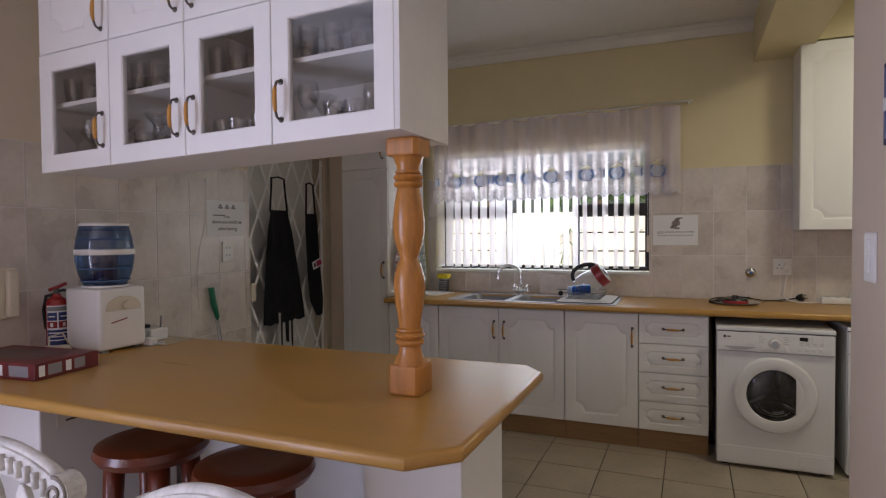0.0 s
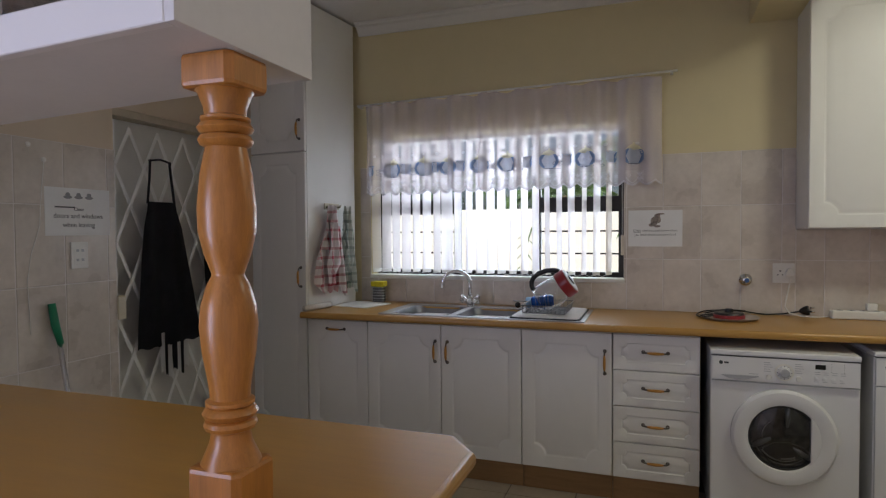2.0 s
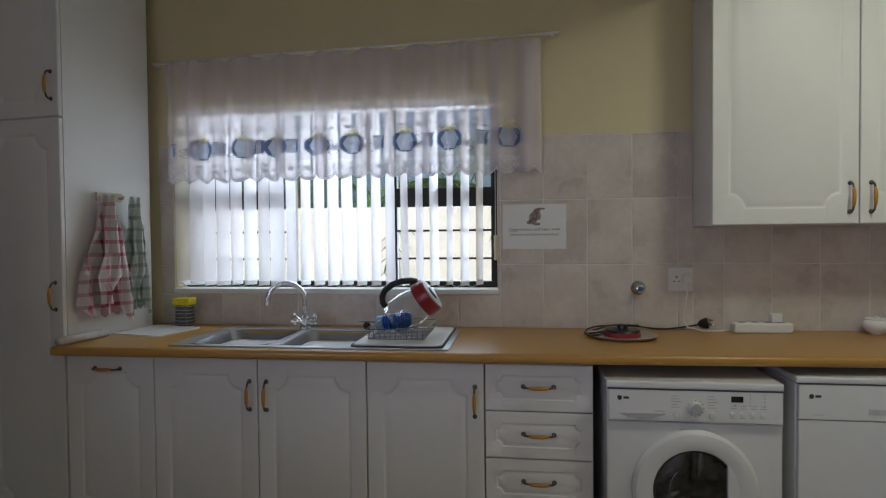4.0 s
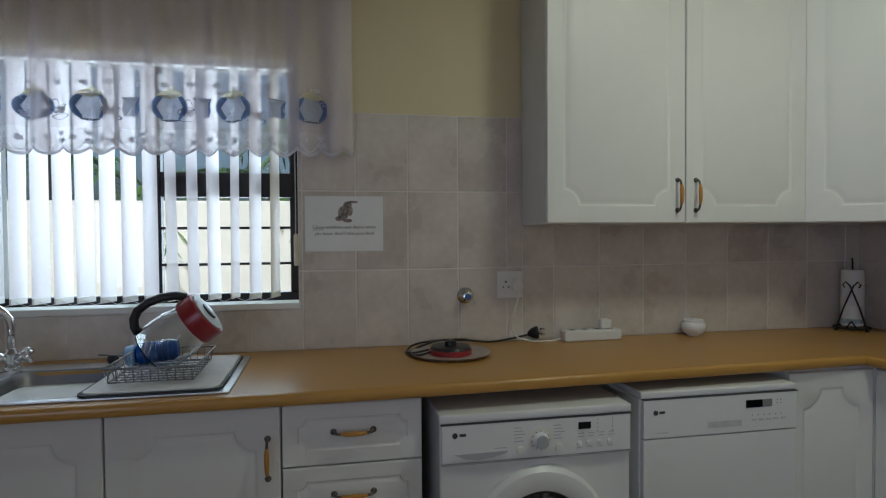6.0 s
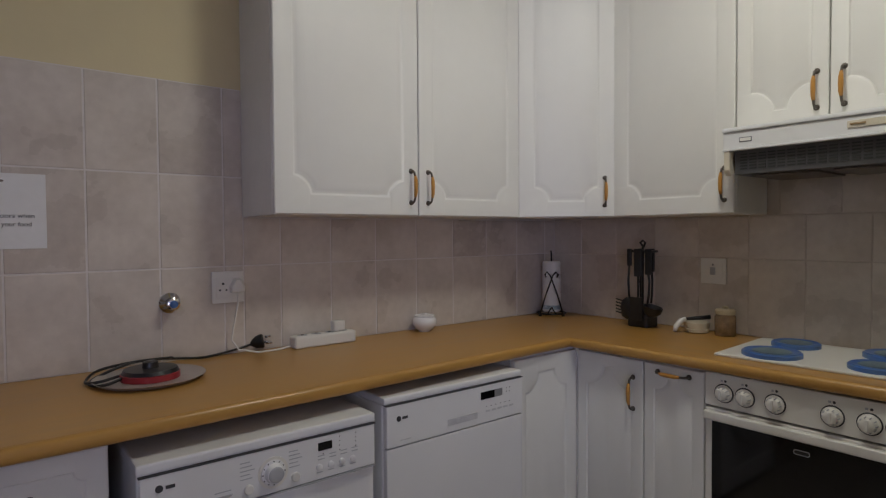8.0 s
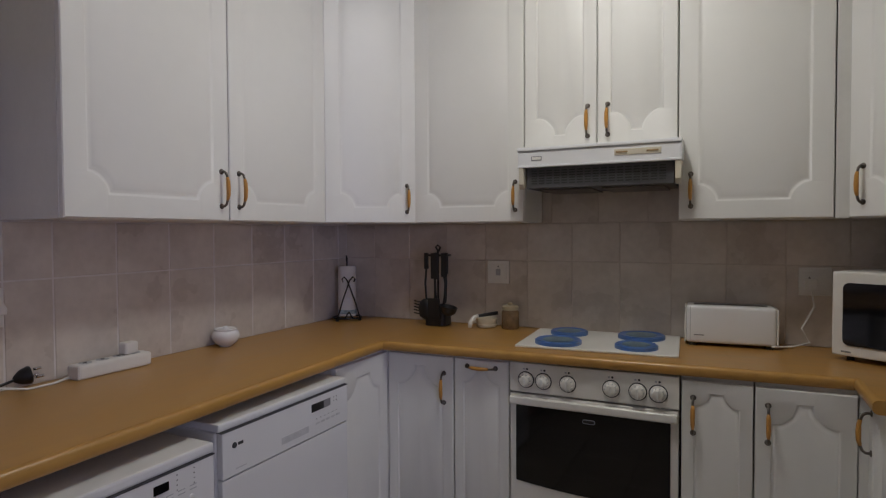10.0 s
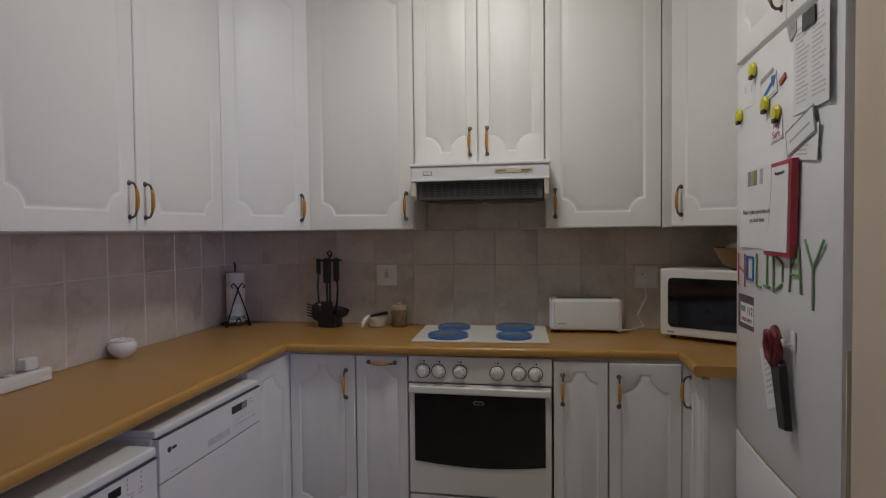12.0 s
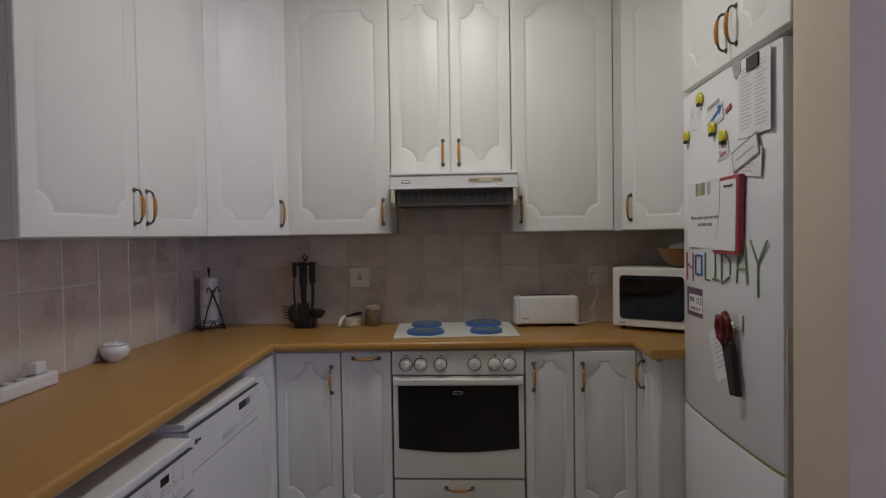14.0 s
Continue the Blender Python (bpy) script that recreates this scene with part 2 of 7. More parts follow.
def text_mesh(name, words, size, mat, parent, at, align="CENTER", label=""):
    cu = bpy.data.curves.new(name, "FONT")
    cu.body, cu.size, cu.align_x, cu.align_y, cu.extrude = words, size, align, "CENTER", 0.0004
    tmp = bpy.data.objects.new("tmp", cu)
    scene.collection.objects.link(tmp)
    me = bpy.data.meshes.new_from_object(tmp.evaluated_get(bpy.context.evaluated_depsgraph_get()))
    bpy.data.objects.remove(tmp)
    me.materials.clear()
    me.materials.append(mat)
    ob = new(name, me)
    ob.parent = parent
    ob.matrix_basis = at
    return tagged(ob, label) if label else ob


def curve_through(pts, n=5):
    """Catmull-Rom points through a polyline."""
    P = [Vector(p) for p in pts]
    P = [2 * P[0] - P[1]] + P + [2 * P[-1] - P[-2]]
    out = []
    for a, b, c, d in zip(P, P[1:], P[2:], P[3:]):
        for i in range(n):
            t = i / n
            out.append(0.5 * (2 * b + (c - a) * t + (2 * a - 5 * b + 4 * c - d) * t * t + (3 * b - a - 3 * c + d) * t ** 3))
    return [tuple(v) for v in out] + [tuple(P[-2])]


# ---- cabinet doors: local x across, z up, front towards -y, hinge plane at y = 0 ----


def notch_outline(w, h, margin, c, s):
    """Panel outline with scooped corners, inset by margin from a w x h door."""
    x0, x1, z0, z1 = margin, w - margin, margin, h - margin
    pts = []
    for cx, cz, sx, sz, first in ((x0, z0, 1, 1, "z"), (x1, z0, -1, 1, "x"), (x1, z1, -1, -1, "z"), (x0, z1, 1, -1, "x")):
        scoop = [(0, c), (c * 0.26, c * 0.96), (c * 0.48, c * 0.85), (c * 0.68, c * 0.68), (c * 0.85, c * 0.48), (c * 0.96, c * 0.26), (c, 0)]
        if first == "x":
            scoop = scoop[::-1]
        pts += [(cx + sx * a, cz + sz * b) for a, b in scoop]
    return pts


def panel_door_mesh(w, h, margin=0.062, c=0.06, t=0.018, name="door"):
    bm = bmesh.new()
    k = 1.0 if min(w, h) > 0.3 else 0.66
    c = min(c, min(w, h) / 2 - margin - 0.027 * k - 0.006)
    s = c * 0.28
    n = 28
    rect = []
    base = notch_outline(w, h, margin, c, s)
    for j in range(n):  # the outer rectangle, sampled to match the outline
        q, i = divmod(j, 7)
        corner = ((0, 0), (w, 0), (w, h), (0, h))[q]
        x, z = base[j]
        if i == 3:
            rect.append(corner)
        elif (i < 3) == (q in (0, 2)):
            rect.append((corner[0], z))
        else:
            rect.append((x, corner[1]))
    rows = [(rect, 0.0), (rect, -t + 0.003)]
    small = [(min(max(x, 0.003), w - 0.003), min(max(z, 0.003), h - 0.003)) for x, z in rect]
    rows.append((small, -t))
    for d, y in ((0, -t), (0.0025, -t + 0.0014), (0.006, -t + 0.0046), (0.010, -t + 0.005), (0.018, -t + 0.0026), (0.027, -t + 0.0005)):
        rows.append((notch_outline(w, h, margin + d * k, c, s), y))
    loops = [[bm.verts.new((x, y, z)) for x, z in pts] for pts, y in rows]
    for a, b in zip(loops, loops[1:]):
        for k in range(n):
            q = (a[k], a[(k + 1) % n], b[(k + 1) % n], b[k])
            bm.faces.new(q)
    bm.faces.new(loops[-1])
    bm.faces.new(loops[0][::-1])
    bmesh.ops.recalc_face_normals(bm, faces=bm.faces[:])
    return bm


def handle_bm(length=0.115):
    """Bow handle along z, standing out to -y; pewter ends, wooden middle."""
    bm = bmesh.new()
    L = length / 2
    for sgn in (-1, 1):
        lathe([(0.0095, 0), (0.0095, 0.002), (0.006, 0.004)], 10, bm, pose(0, 0, sgn * L, 90, 0, 0), 0)
        tube([(0, 0, sgn * L), (0, -0.014, sgn * L), (0, -0.022, sgn * (L - 0.006)), (0, -0.028, sgn * (L - 0.022))], 0.0042, 8, bm, 0)
    tube([(0, -0.0275, -L + 0.02), (0, -0.031, -L * 0.4), (0, -0.032, 0), (0, -0.031, L * 0.4), (0, -0.0275, L - 0.02)], 0.006, 8, bm, 1, [0.005, 0.0068, 0.0074, 0.0068, 0.005])
    return bm


HANDLE = mesh_of("handle", handle_bm(), PEWTER, GRIP)
for p in HANDLE.polygons:
    p.use_smooth = True


def put_handle(parent, x, z, flat=False, y=-0.018):
    ob = new("handle", HANDLE)
    ob.parent = parent
    ob.matrix_basis = pose(x, y, z, 0, 90 if flat else 0, 0)
    return tagged(ob, "bow handle with pewter ends and honey wood grip")


def add_door(unit, x, z, w, h, handle=None, margin=0.062, c=0.06, name="door", y=0.0):
    """handle: (x, z, flat) within the door."""
    g = 0.0022
    d = part(name, panel_door_mesh(w - 2 * g, h - 2 * g, margin, c), WHITE_FOIL, unit, at=pose(x + g, y, z + g), smooth=True)
    if handle:
        put_handle(d, handle[0], handle[1], handle[2] if len(handle) > 2 else False)
    return d


def unit_at(name, label, category, x, y, turn, group=""):
    """Local x runs along the front, local -y is the way that the front faces."""
    return thing(name, label, category, pose(x, y, 0, 0, 0, turn), group)


# ---- plan ----
YW, XE, XL, YS, YD, CEILING = 4.70, 2.745, -2.2, 1.90, -2.5, 2.80
PIER0, PIER1, PIERY = 0.956, 1.179, 2.436
TOP, UNDER = 0.916, 0.879
FY, FX, FS = 4.137, 2.246, 2.50    # hinge planes of the base fronts
UY, UX = 4.43, 2.492              # and of the wall cupboards
WX0, WX1, WZ0, WZ1 = -1.455, 0.208, 1.095, 2.03

# ---- structure ----
floor = part("floor", prism([(XL - 0.3, YD - 0.2), (PIER1, YD - 0.2), (PIER1, YS - 0.23), (XE + 0.2, YS - 0.23), (XE + 0.2, YW + 0.15), (XL - 0.3, YW + 0.15)], -0.12, -0.006), FLOOR_GROUT)
tagged(floor, "beige ceramic tiled floor with dark grout joints", "floor", kind="structure")
ceiling = part("ceiling", prism([(XL - 0.3, YD - 0.2), (PIER1, YD - 0.2), (PIER1, YS - 0.23), (XE + 0.2, YS - 0.23), (XE + 0.2, YW + 0.25), (XL - 0.3, YW + 0.25)], CEILING, CEILING + 0.12), CEIL)
tagged(ceiling, "plain off-white painted plaster ceiling", "ceiling", kind="structure")


def wall(name, boxes, mat, label):
    bm = bmesh.new()
    for b in boxes:
        box(*b, bm=bm)
    return tagged(part(name, bm, mat), label, "wall", kind="structure")


T = 0.23
wall_north = wall("wall_north", [
    (XL - T, YW, -0.1, WX0, YW + T, CEILING), (WX1, YW, -0.1, XE + T, YW + T, CEILING),
    (WX0, YW, -0.1, WX1, YW + T, WZ0), (WX0, YW, WZ1, WX1, YW + T, CEILING)], PAINT_Y, "cream-yellow painted wall with a tiled splashback and a window")
wall_east = wall("wall_east", [(XE, YS - T, -0.1, XE + T, YW, CEILING)], PAINT_Y, "cream painted wall with marbled tiles behind the hob")
DY0, DY1, DZ = 3.30, 4.19, 2.03
wall_west = wall("wall_west", [(XL - T, YD, -0.1, XL, -2.17, CEILING), (XL - T, 0.07, -0.1, XL, DY0, CEILING), (XL - T, -2.17, 2.12, XL, 0.07, CEILING), (XL - T, DY1, -0.1, XL, YW, CEILING), (XL - T, DY0, DZ, XL, DY1, CEILING)],
                 PAINT_C, "beige painted wall with grey marbled tiles and a gated doorway")
wall_south = wall("wall_south", [(PIER1, YS - T, -0.1, XE, YS, CEILING)], PAINT_Y, "cream painted wall behind the refrigerator")
wall_pier = wall("wall_pier", [(PIER0, YD, -0.1, PIER1, PIERY, CEILING)], PAINT_C, "beige painted end wall with a light switch")
wall_dining = wall("wall_dining", [(XL - T, YD - T, -0.1, PIER1, YD, CEILING)], PAINT_C, "beige painted end wall of the dining area")
wall_nib = wall("wall_nib", [(XL, 4.236, -0.1, -2.042, YW, CEILING)], PAINT_C, "narrow beige wall nib beside the gated doorway")
# unseen slab, added to keep direct sun out of the west opening
patio_roof = tagged(part("patio_roof", box(-5.2, -3.4, 2.45, XL - T, 2.2, 2.55), CEIL), "unseen flat white slab added to keep sun out of the wide opening", "roof", kind="structure")
patio_floor = tagged(part("patio_floor", box(-5.2, -3.4, -0.195, XL - 0.302, 2.2, -0.02), FLOOR_GROUT), "dark paved patio floor outside", "paving", kind="structure")
beam = tagged(part("beam", box(0.868, PIERY - 0.6, 2.52, PIER1, YW - 0.002, CEILING - 0.002, 0.004), PAINT_Y), "cream painted ceiling beam in line with the wall end", "beam", kind="structure")
for n_, bx in (("bulkhead_1", (PIER1 + 0.002, UY - 0.006, 2.545, XE - 0.002, YW - 0.004, CEILING - 0.004)), ("bulkhead_2", (UX - 0.006, YS + 0.004, 2.545, XE - 0.002, UY - 0.008, CEILING - 0.004)), ("bulkhead_3", (PIER1 + 0.002, YS + 0.004, 2.545, UX - 0.008, 2.40, CEILING - 0.004))):
    tagged(part(n_, box(*bx), PAINT_Y), "cream painted bulkhead above the wall cupboards", "bulkhead", kind="structure")


def cornice(name, x0, x1, y, turn=0):
    prof = [(0, 0), (0, -0.075), (-0.012, -0.075), (-0.02, -0.06), (-0.045, -0.03), (-0.065, -0.022), (-0.07, -0.012), (-0.08, -0.01), (-0.08, 0)]
    bm = bmesh.new()
    a = [bm.verts.new((0, yy, zz)) for yy, zz in prof]
    b = [bm.verts.new((x1 - x0, yy, zz)) for yy, zz in prof]
    for i in range(len(prof)):
        j = (i + 1) % len(prof)
        bm.faces.new((a[i], a[j], b[j], b[i]))
    bm.faces.new(a), bm.faces.new(b[::-1])
    bmesh.ops.recalc_face_normals(bm, faces=bm.faces[:])
    return tagged(part(name, bm, CEIL, at=pose(x0, y, CEILING - 0.001)), "white moulded plaster cornice along the ceiling", "cornice", kind="structure")


cornice("trim_1", -1.53, 0.866, YW - 0.002)

# window: bronze frame, mullions, bars, panes, sill
window = tagged(new("window_1"), "dark bronze aluminium window of three panels", "window", kind="structure")
MULL = (WX0, -0.865, -0.325, WX1)
yf = YW + 0.10
bm = bmesh.new()
for z0, z1 in ((WZ0, WZ0 + 0.035), (WZ1 - 0.035, WZ1)):
    box(WX0, yf, z0, WX1, yf + 0.045, z1, 0.003, 1, bm)
for x in (WX0 + 0.0175, WX1 - 0.0175):
    box(x - 0.0175, yf + 0.001, WZ0 + 0.035, x + 0.0175, yf + 0.044, WZ1 - 0.035, 0.003, 1, bm)
part("window_frame", bm, BRONZE, window)
for x in MULL[1:3]:
    part("mullion", box(x - 0.022, yf - 0.003, WZ0 + 0.03, x + 0.022, yf + 0.04, WZ1 - 0.03, 0.003, 1), BRONZE, window)
for a, b in ((0, 1), (2, 3)):
    part("transom", box(MULL[a] + 0.02, yf - 0.004, 1.505, MULL[b] - 0.02, yf + 0.04, 1.60, 0.003, 1), BRONZE, window)
    for z in (1.245, 1.385, 1.76, 1.9):
        part("burglar_bar", box(MULL[a] + 0.02, yf - 0.012, z - 0.005, MULL[b] - 0.02, yf - 0.003, z + 0.005), BRONZE, window)
for a, b in zip(MULL, MULL[1:]):
    p = part("pane", box(a + 0.02, yf + 0.018, WZ0 + 0.03, b - 0.02, yf + 0.022, WZ1 - 0.03), PANE, window)
    p.visible_shadow = False
part("window_sill", box(WX0 - 0.006, YW - 0.012, WZ0 - 0.02, WX1 + 0.006, YW + 0.1, WZ0 + 0.004, 0.004), PLASTIC_W, window, "white tiled window sill")

# outside the window: paving, boundary wall
ground = tagged(part("ground", box(-600, -600, -0.45, 600, 800, -0.2), material("sandy_ground", (0.30, 0.26, 0.2), 0.9, vary=0.2, scale=1)), "pale sandy paved ground outside", "ground", kind="structure")
garden_wall = tagged(part("boundary_wall", box(-6, 7.1, -0.2, 8, 7.32, 1.62, 0.01), material("white_garden_wall", (0.85, 0.80, 0.75), 0.85, vary=0.06, scale=1.2, bump=0.2, bump_scale=30)), "sunlit white plastered boundary wall outside", "garden wall", kind="structure")

# gated door in the west wall
FRAME_TAN = material("tan_door_frame", (0.52, 0.45, 0.34), 0.55, vary=0.08, scale=3)
door_1 = tagged(new("door_1"), "closed white door behind a folding trellis gate", "door", kind="structure")
part("door_leaf", box(XL - 0.13, DY0 + 0.04, 0.005, XL - 0.09, DY1 - 0.04, DZ - 0.04, 0.003), material("white_door_paint", (0.70, 0.69, 0.66), 0.45, vary=0.03), door_1)
for y0, y1 in ((DY0, DY0 + 0.04), (DY1 - 0.04, DY1)):
    part("door_frame", box(XL - 0.14, y0, 0, XL - 0.055, y1, DZ - 0.041, 0.004), FRAME_TAN, door_1)
part("door_frame", box(XL - 0.14, DY0, DZ - 0.04, XL - 0.004, DY1, DZ, 0.004), FRAME_TAN, door_1)
part("architrave", box(XL - 0.02, DY1 + 0.001, 0, XL + 0.014, DY1 + 0.045, DZ + 0.03, 0.004), FRAME_TAN, door_1, "tan painted architrave")

# ---- base units along the window wall ----
KZ = 0.135


def base_unit(x, y, turn, w, doors, label, depth=0.55, name="base_cabinet", group="base cabinets"):
    u = unit_at(name, label, "cabinet", x, y, turn, group)
    part("body", box(0.001, 0.001, KZ, w - 0.001, depth, UNDER - 0.002), CARCASS, u)
    part("kickboard", box(0.001, 0.035, 0.0, w - 0.001, 0.05, KZ - 0.001), KICK, u, "brown wood-look kickboard")
    for d in doors:
        add_door(u, **d)
    return u


DH = UNDER - 0.012 - KZ
base_unit(-1.600, FY, 0, 0.402, [dict(x=0, z=KZ, w=0.402, h=DH, handle=(0.19, DH - 0.055, True))], "white routed single-door base cabinet beside the tall cupboard", depth=0.05)
base_unit(-1.198, FY, 0, 0.91, [dict(x=0, z=KZ, w=0.455, h=DH, handle=(0.419, DH - 0.152)), dict(x=0.455, z=KZ, w=0.455, h=DH, handle=(0.036, DH - 0.152))], "white two-door sink cabinet with routed doors", depth=0.5)
base_unit(-0.287, FY, 0, 0.466, [dict(x=0, z=KZ, w=0.466, h=DH, handle=(0.427, DH - 0.152))], "white routed single-door base cabinet under the drainer", depth=0.5)
u = unit_at("drawer_unit", "white four-drawer unit with wooden bow handles", "drawer unit", 0.180, FY, 0)
part("body", box(0.001, 0.001, KZ, 0.409, 0.55, UNDER - 0.002), CARCASS, u)
part("kickboard", box(0.001, 0.035, 0.0, 0.409, 0.05, KZ - 0.001), KICK, u, "brown wood-look kickboard")
for i in range(4):
    hz = DH / 4
    add_door(u, 0, KZ + i * hz, 0.410, hz, (0.203, hz * 0.52, True), 0.042, 0.022, "drawer")
base_unit(1.875, FY + 0.021, 0, 0.352, [dict(x=0, z=KZ, w=0.352, h=DH, margin=0.055, c=0.07)], "white routed corner base cabinet beside the dishwasher", depth=0.56)

# tall cupboard
u = unit_at("tall_cupboard", "white floor-to-ceiling pantry cupboard with routed doors", "cupboard", -2.031, 4.186, -6.5)
part("body", box(0.001, 0.001, KZ, 0.430, 0.50, 2.78), WHITE_FOIL, u)
part("kickboard", box(0.001, 0.035, 0.0, 0.43, 0.05, KZ - 0.001), KICK, u)
add_door(u, 0, KZ, 0.430, 1.74, (0.388, 0.98))
add_door(u, 0, 1.88, 0.430, 0.86, (0.388, 0.13))

# ---- base units along the hob wall ----
base_unit(FX, FY + 0.002, -90, 0.295, [dict(x=0, z=KZ, w=0.295, h=DH, handle=(0.252, DH - 0.126), margin=0.042, c=0.085)], "white corner base cabinet door with arched routing", depth=0.52)
base_unit(FX, 3.842, -90, 0.225, [dict(x=0, z=KZ, w=0.225, h=DH, handle=(0.112, DH - 0.03, True), margin=0.036, c=0.065)], "narrow white base cabinet beside the oven", depth=0.52)
base_unit(FX, 3.026, -90, 0.212, [dict(x=0, z=KZ, w=0.212, h=DH, handle=(0.035, DH - 0.116), margin=0.036, c=0.06)], "narrow white base cabinet beside the oven", depth=0.52)
base_unit(FX, 2.813, -90, 0.27, [dict(x=0, z=KZ, w=0.27, h=DH, handle=(0.035, DH - 0.116), margin=0.042, c=0.085)], "white base cabinet with arched routing under the toaster", depth=0.52)
tagged(part("filler_strip", box(FX - 0.012, FS + 0.001, KZ, FX + 0.004, 2.542, UNDER - 0.004), WHITE_FOIL), "white filler strip between base cabinets", "trim", kind="structure")
base_unit(FX - 0.004, FS, 180, 0.226, [dict(x=0, z=KZ, w=0.226, h=DH, handle=(0.04, DH - 0.10), margin=0.05)], "white base cabinet beside the refrigerator", depth=0.58)

tagged(part("filler_strip", box(2.2285, 4.1395, KZ, 2.2455, 4.157, UNDER - 0.004), WHITE_FOIL), "white corner strip between two base cabinets", "trim", kind="structure")

# ---- worktop, one U-shaped run with a rounded front edge ----
worktop = thing("worktop", "honey beech laminate worktop in a U round the kitchen", "worktop")
WS = FS + 0.04
FRONT = [(-1.600, 4.050), (0.50, 4.076), (2.188, 4.143), (2.231, 2.95), (2.246, WS), (1.99, WS)]   # the front line in plan
SX0, SX1, SY0, SY1 = -1.06, -0.31, 4.128, 4.50


def front_at(x):
    (xa, ya), (xb, yb) = FRONT[:2] if x < 0.5 else FRONT[1:3]
    return ya + (yb - ya) * (x - xa) / (xb - xa)


part("left_leaf", prism([FRONT[0], (SX0, front_at(SX0)), (SX0, YW), (-1.529, YW)], UNDER, TOP), WORKTOP, worktop)
part("front_rail", prism([(SX0, front_at(SX0)), (SX1, front_at(SX1)), (SX1, SY0), (SX0, SY0)], UNDER, TOP), WORKTOP, worktop)
part("back_rail", box(SX0, SY1, UNDER, SX1, YW, TOP), WORKTOP, worktop)
part("right_leaf", prism([(SX1, front_at(SX1)), FRONT[1], FRONT[2], (XE, FRONT[2][1]), (XE, YW), (SX1, YW)], UNDER, TOP), WORKTOP, worktop)
part("top_along_hob", prism([FRONT[2], FRONT[3], FRONT[4], FRONT[5], (1.99, YS + 0.002), (XE, YS + 0.002), (XE, FRONT[2][1])], UNDER, TOP), WORKTOP_Y, worktop)


def nosing(points, parent, mat, z0, z1, out=1, name="front_edge", depth=0.016):
    """Half-round edge along a path in plan; out: side to which it bulges (+1: right of the path)."""
    bm = bmesh.new()
    prof = [(0, z1 - 0.0005)] + [(depth * math.sin(radians(a)), (z0 + z1) / 2 + (z1 - z0) / 2 * math.cos(radians(a)) ** 0.6 if a <= 90 else (z0 + z1) / 2 - (z1 - z0) / 2 * (-math.cos(radians(a))) ** 0.6) for a in (25, 50, 75, 90, 105, 130, 155)] + [(0, z0)]
    pts = [Vector((*p, 0)) for p in points]
    rows = []
    for i, p in enumerate(pts):
        ds = []
        if i > 0:
            ds.append((p - pts[i - 1]).normalized())
        if i < len(pts) - 1:
            ds.append((pts[i + 1] - p).normalized())
        ns = [Vector((d.y, -d.x, 0)) * out for d in ds]
        nn = sum(ns, Vector()) / len(ns)
        nn /= nn.length_squared
        rows.append([bm.verts.new((p.x + nn.x * o, p.y + nn.y * o, z)) for o, z in prof])
    for a, b in zip(rows, rows[1:]):
        for k in range(len(prof) - 1):
            bm.faces.new((a[k], b[k], b[k + 1], a[k + 1]))
    bm.faces.new(rows[0]), bm.faces.new(rows[-1][::-1])
    bmesh.ops.recalc_face_normals(bm, faces=bm.faces[:])
    return part(name, bm, mat, parent, smooth=True)


nosing(FRONT, worktop, WORKTOP, UNDER, TOP, 1)

# ---- wall cupboards ----
UZ, UTOP = 1.39, 2.535
UH = UTOP - UZ


def wall_unit(x, y, turn, w, doors, label, depth=0.26, z0=UZ, name="wall_cupboard"):
    u = unit_at(name, label, "cupboard", x, y, turn, "wall cupboards")
    part("body", box(0.0008, 0.001, z0, w - 0.0008, depth, UTOP), CARCASS, u)
    for d in doors:
        add_door(u, **d)
    return u


HB = 0.105
wall_unit(1.099, UY, 0, 1.089, [dict(x=0, z=UZ, w=0.559, h=UH, handle=(0.521, HB)), dict(x=0.559, z=UZ, w=0.53, h=UH, handle=(0.04, HB))], "white two-door wall cupboard with routed doors")
dx, dy = UX - 2.190, UY - 4.147
dw = math.hypot(dx - 0.018, dy - 0.018)
u = unit_at("corner_wall_cupboard", "white diagonal corner wall cupboard", "cupboard", 2.190, UY, math.degrees(math.atan2(-(dy), dx)), "wall cupboards")
part("body", prism([(0.0, 0.001), (math.hypot(dx, dy), 0.001), (math.hypot(dx, dy) + 0.05, 0.1), (math.hypot(dx, dy) / 2, 0.35), (-0.05, 0.1)], UZ, UTOP), CARCASS, u)
add_door(u, 0.005, UZ, math.hypot(dx, dy) - 0.01, UH, (math.hypot(dx, dy) - 0.055, HB))
wall_unit(UX, 4.146, -90, 0.508, [dict(x=0, z=UZ, w=0.508, h=UH, handle=(0.468, HB))], "white wall cupboard with a routed door beside the hood", 0.24)
wall_unit(UX, 3.637, -90, 0.58, [dict(x=0, z=1.678, w=0.29, h=UTOP - 1.678, handle=(0.252, 0.096), margin=0.048, c=0.075), dict(x=0.29, z=1.678, w=0.29, h=UTOP - 1.678, handle=(0.038, 0.096), margin=0.048, c=0.075)], "short white two-door wall cupboard over the hood", 0.24, 1.678)
wall_unit(UX, 3.056, -90, 0.48, [dict(x=0, z=UZ, w=0.48, h=UH, handle=(0.04, HB))], "white wall cupboard with a routed door beside the hood", 0.24)
u = unit_at("corner_wall_cupboard", "white diagonal corner wall cupboard above the microwave", "cupboard", UX, 2.53, -135, "wall cupboards")
part("body", prism([(0.0, 0.001), (0.42, 0.001), (0.46, 0.1), (0.2, 0.33), (-0.05, 0.1)], UZ, UTOP), CARCASS, u)
add_door(u, 0.005, UZ, 0.41, UH, (0.045, HB))
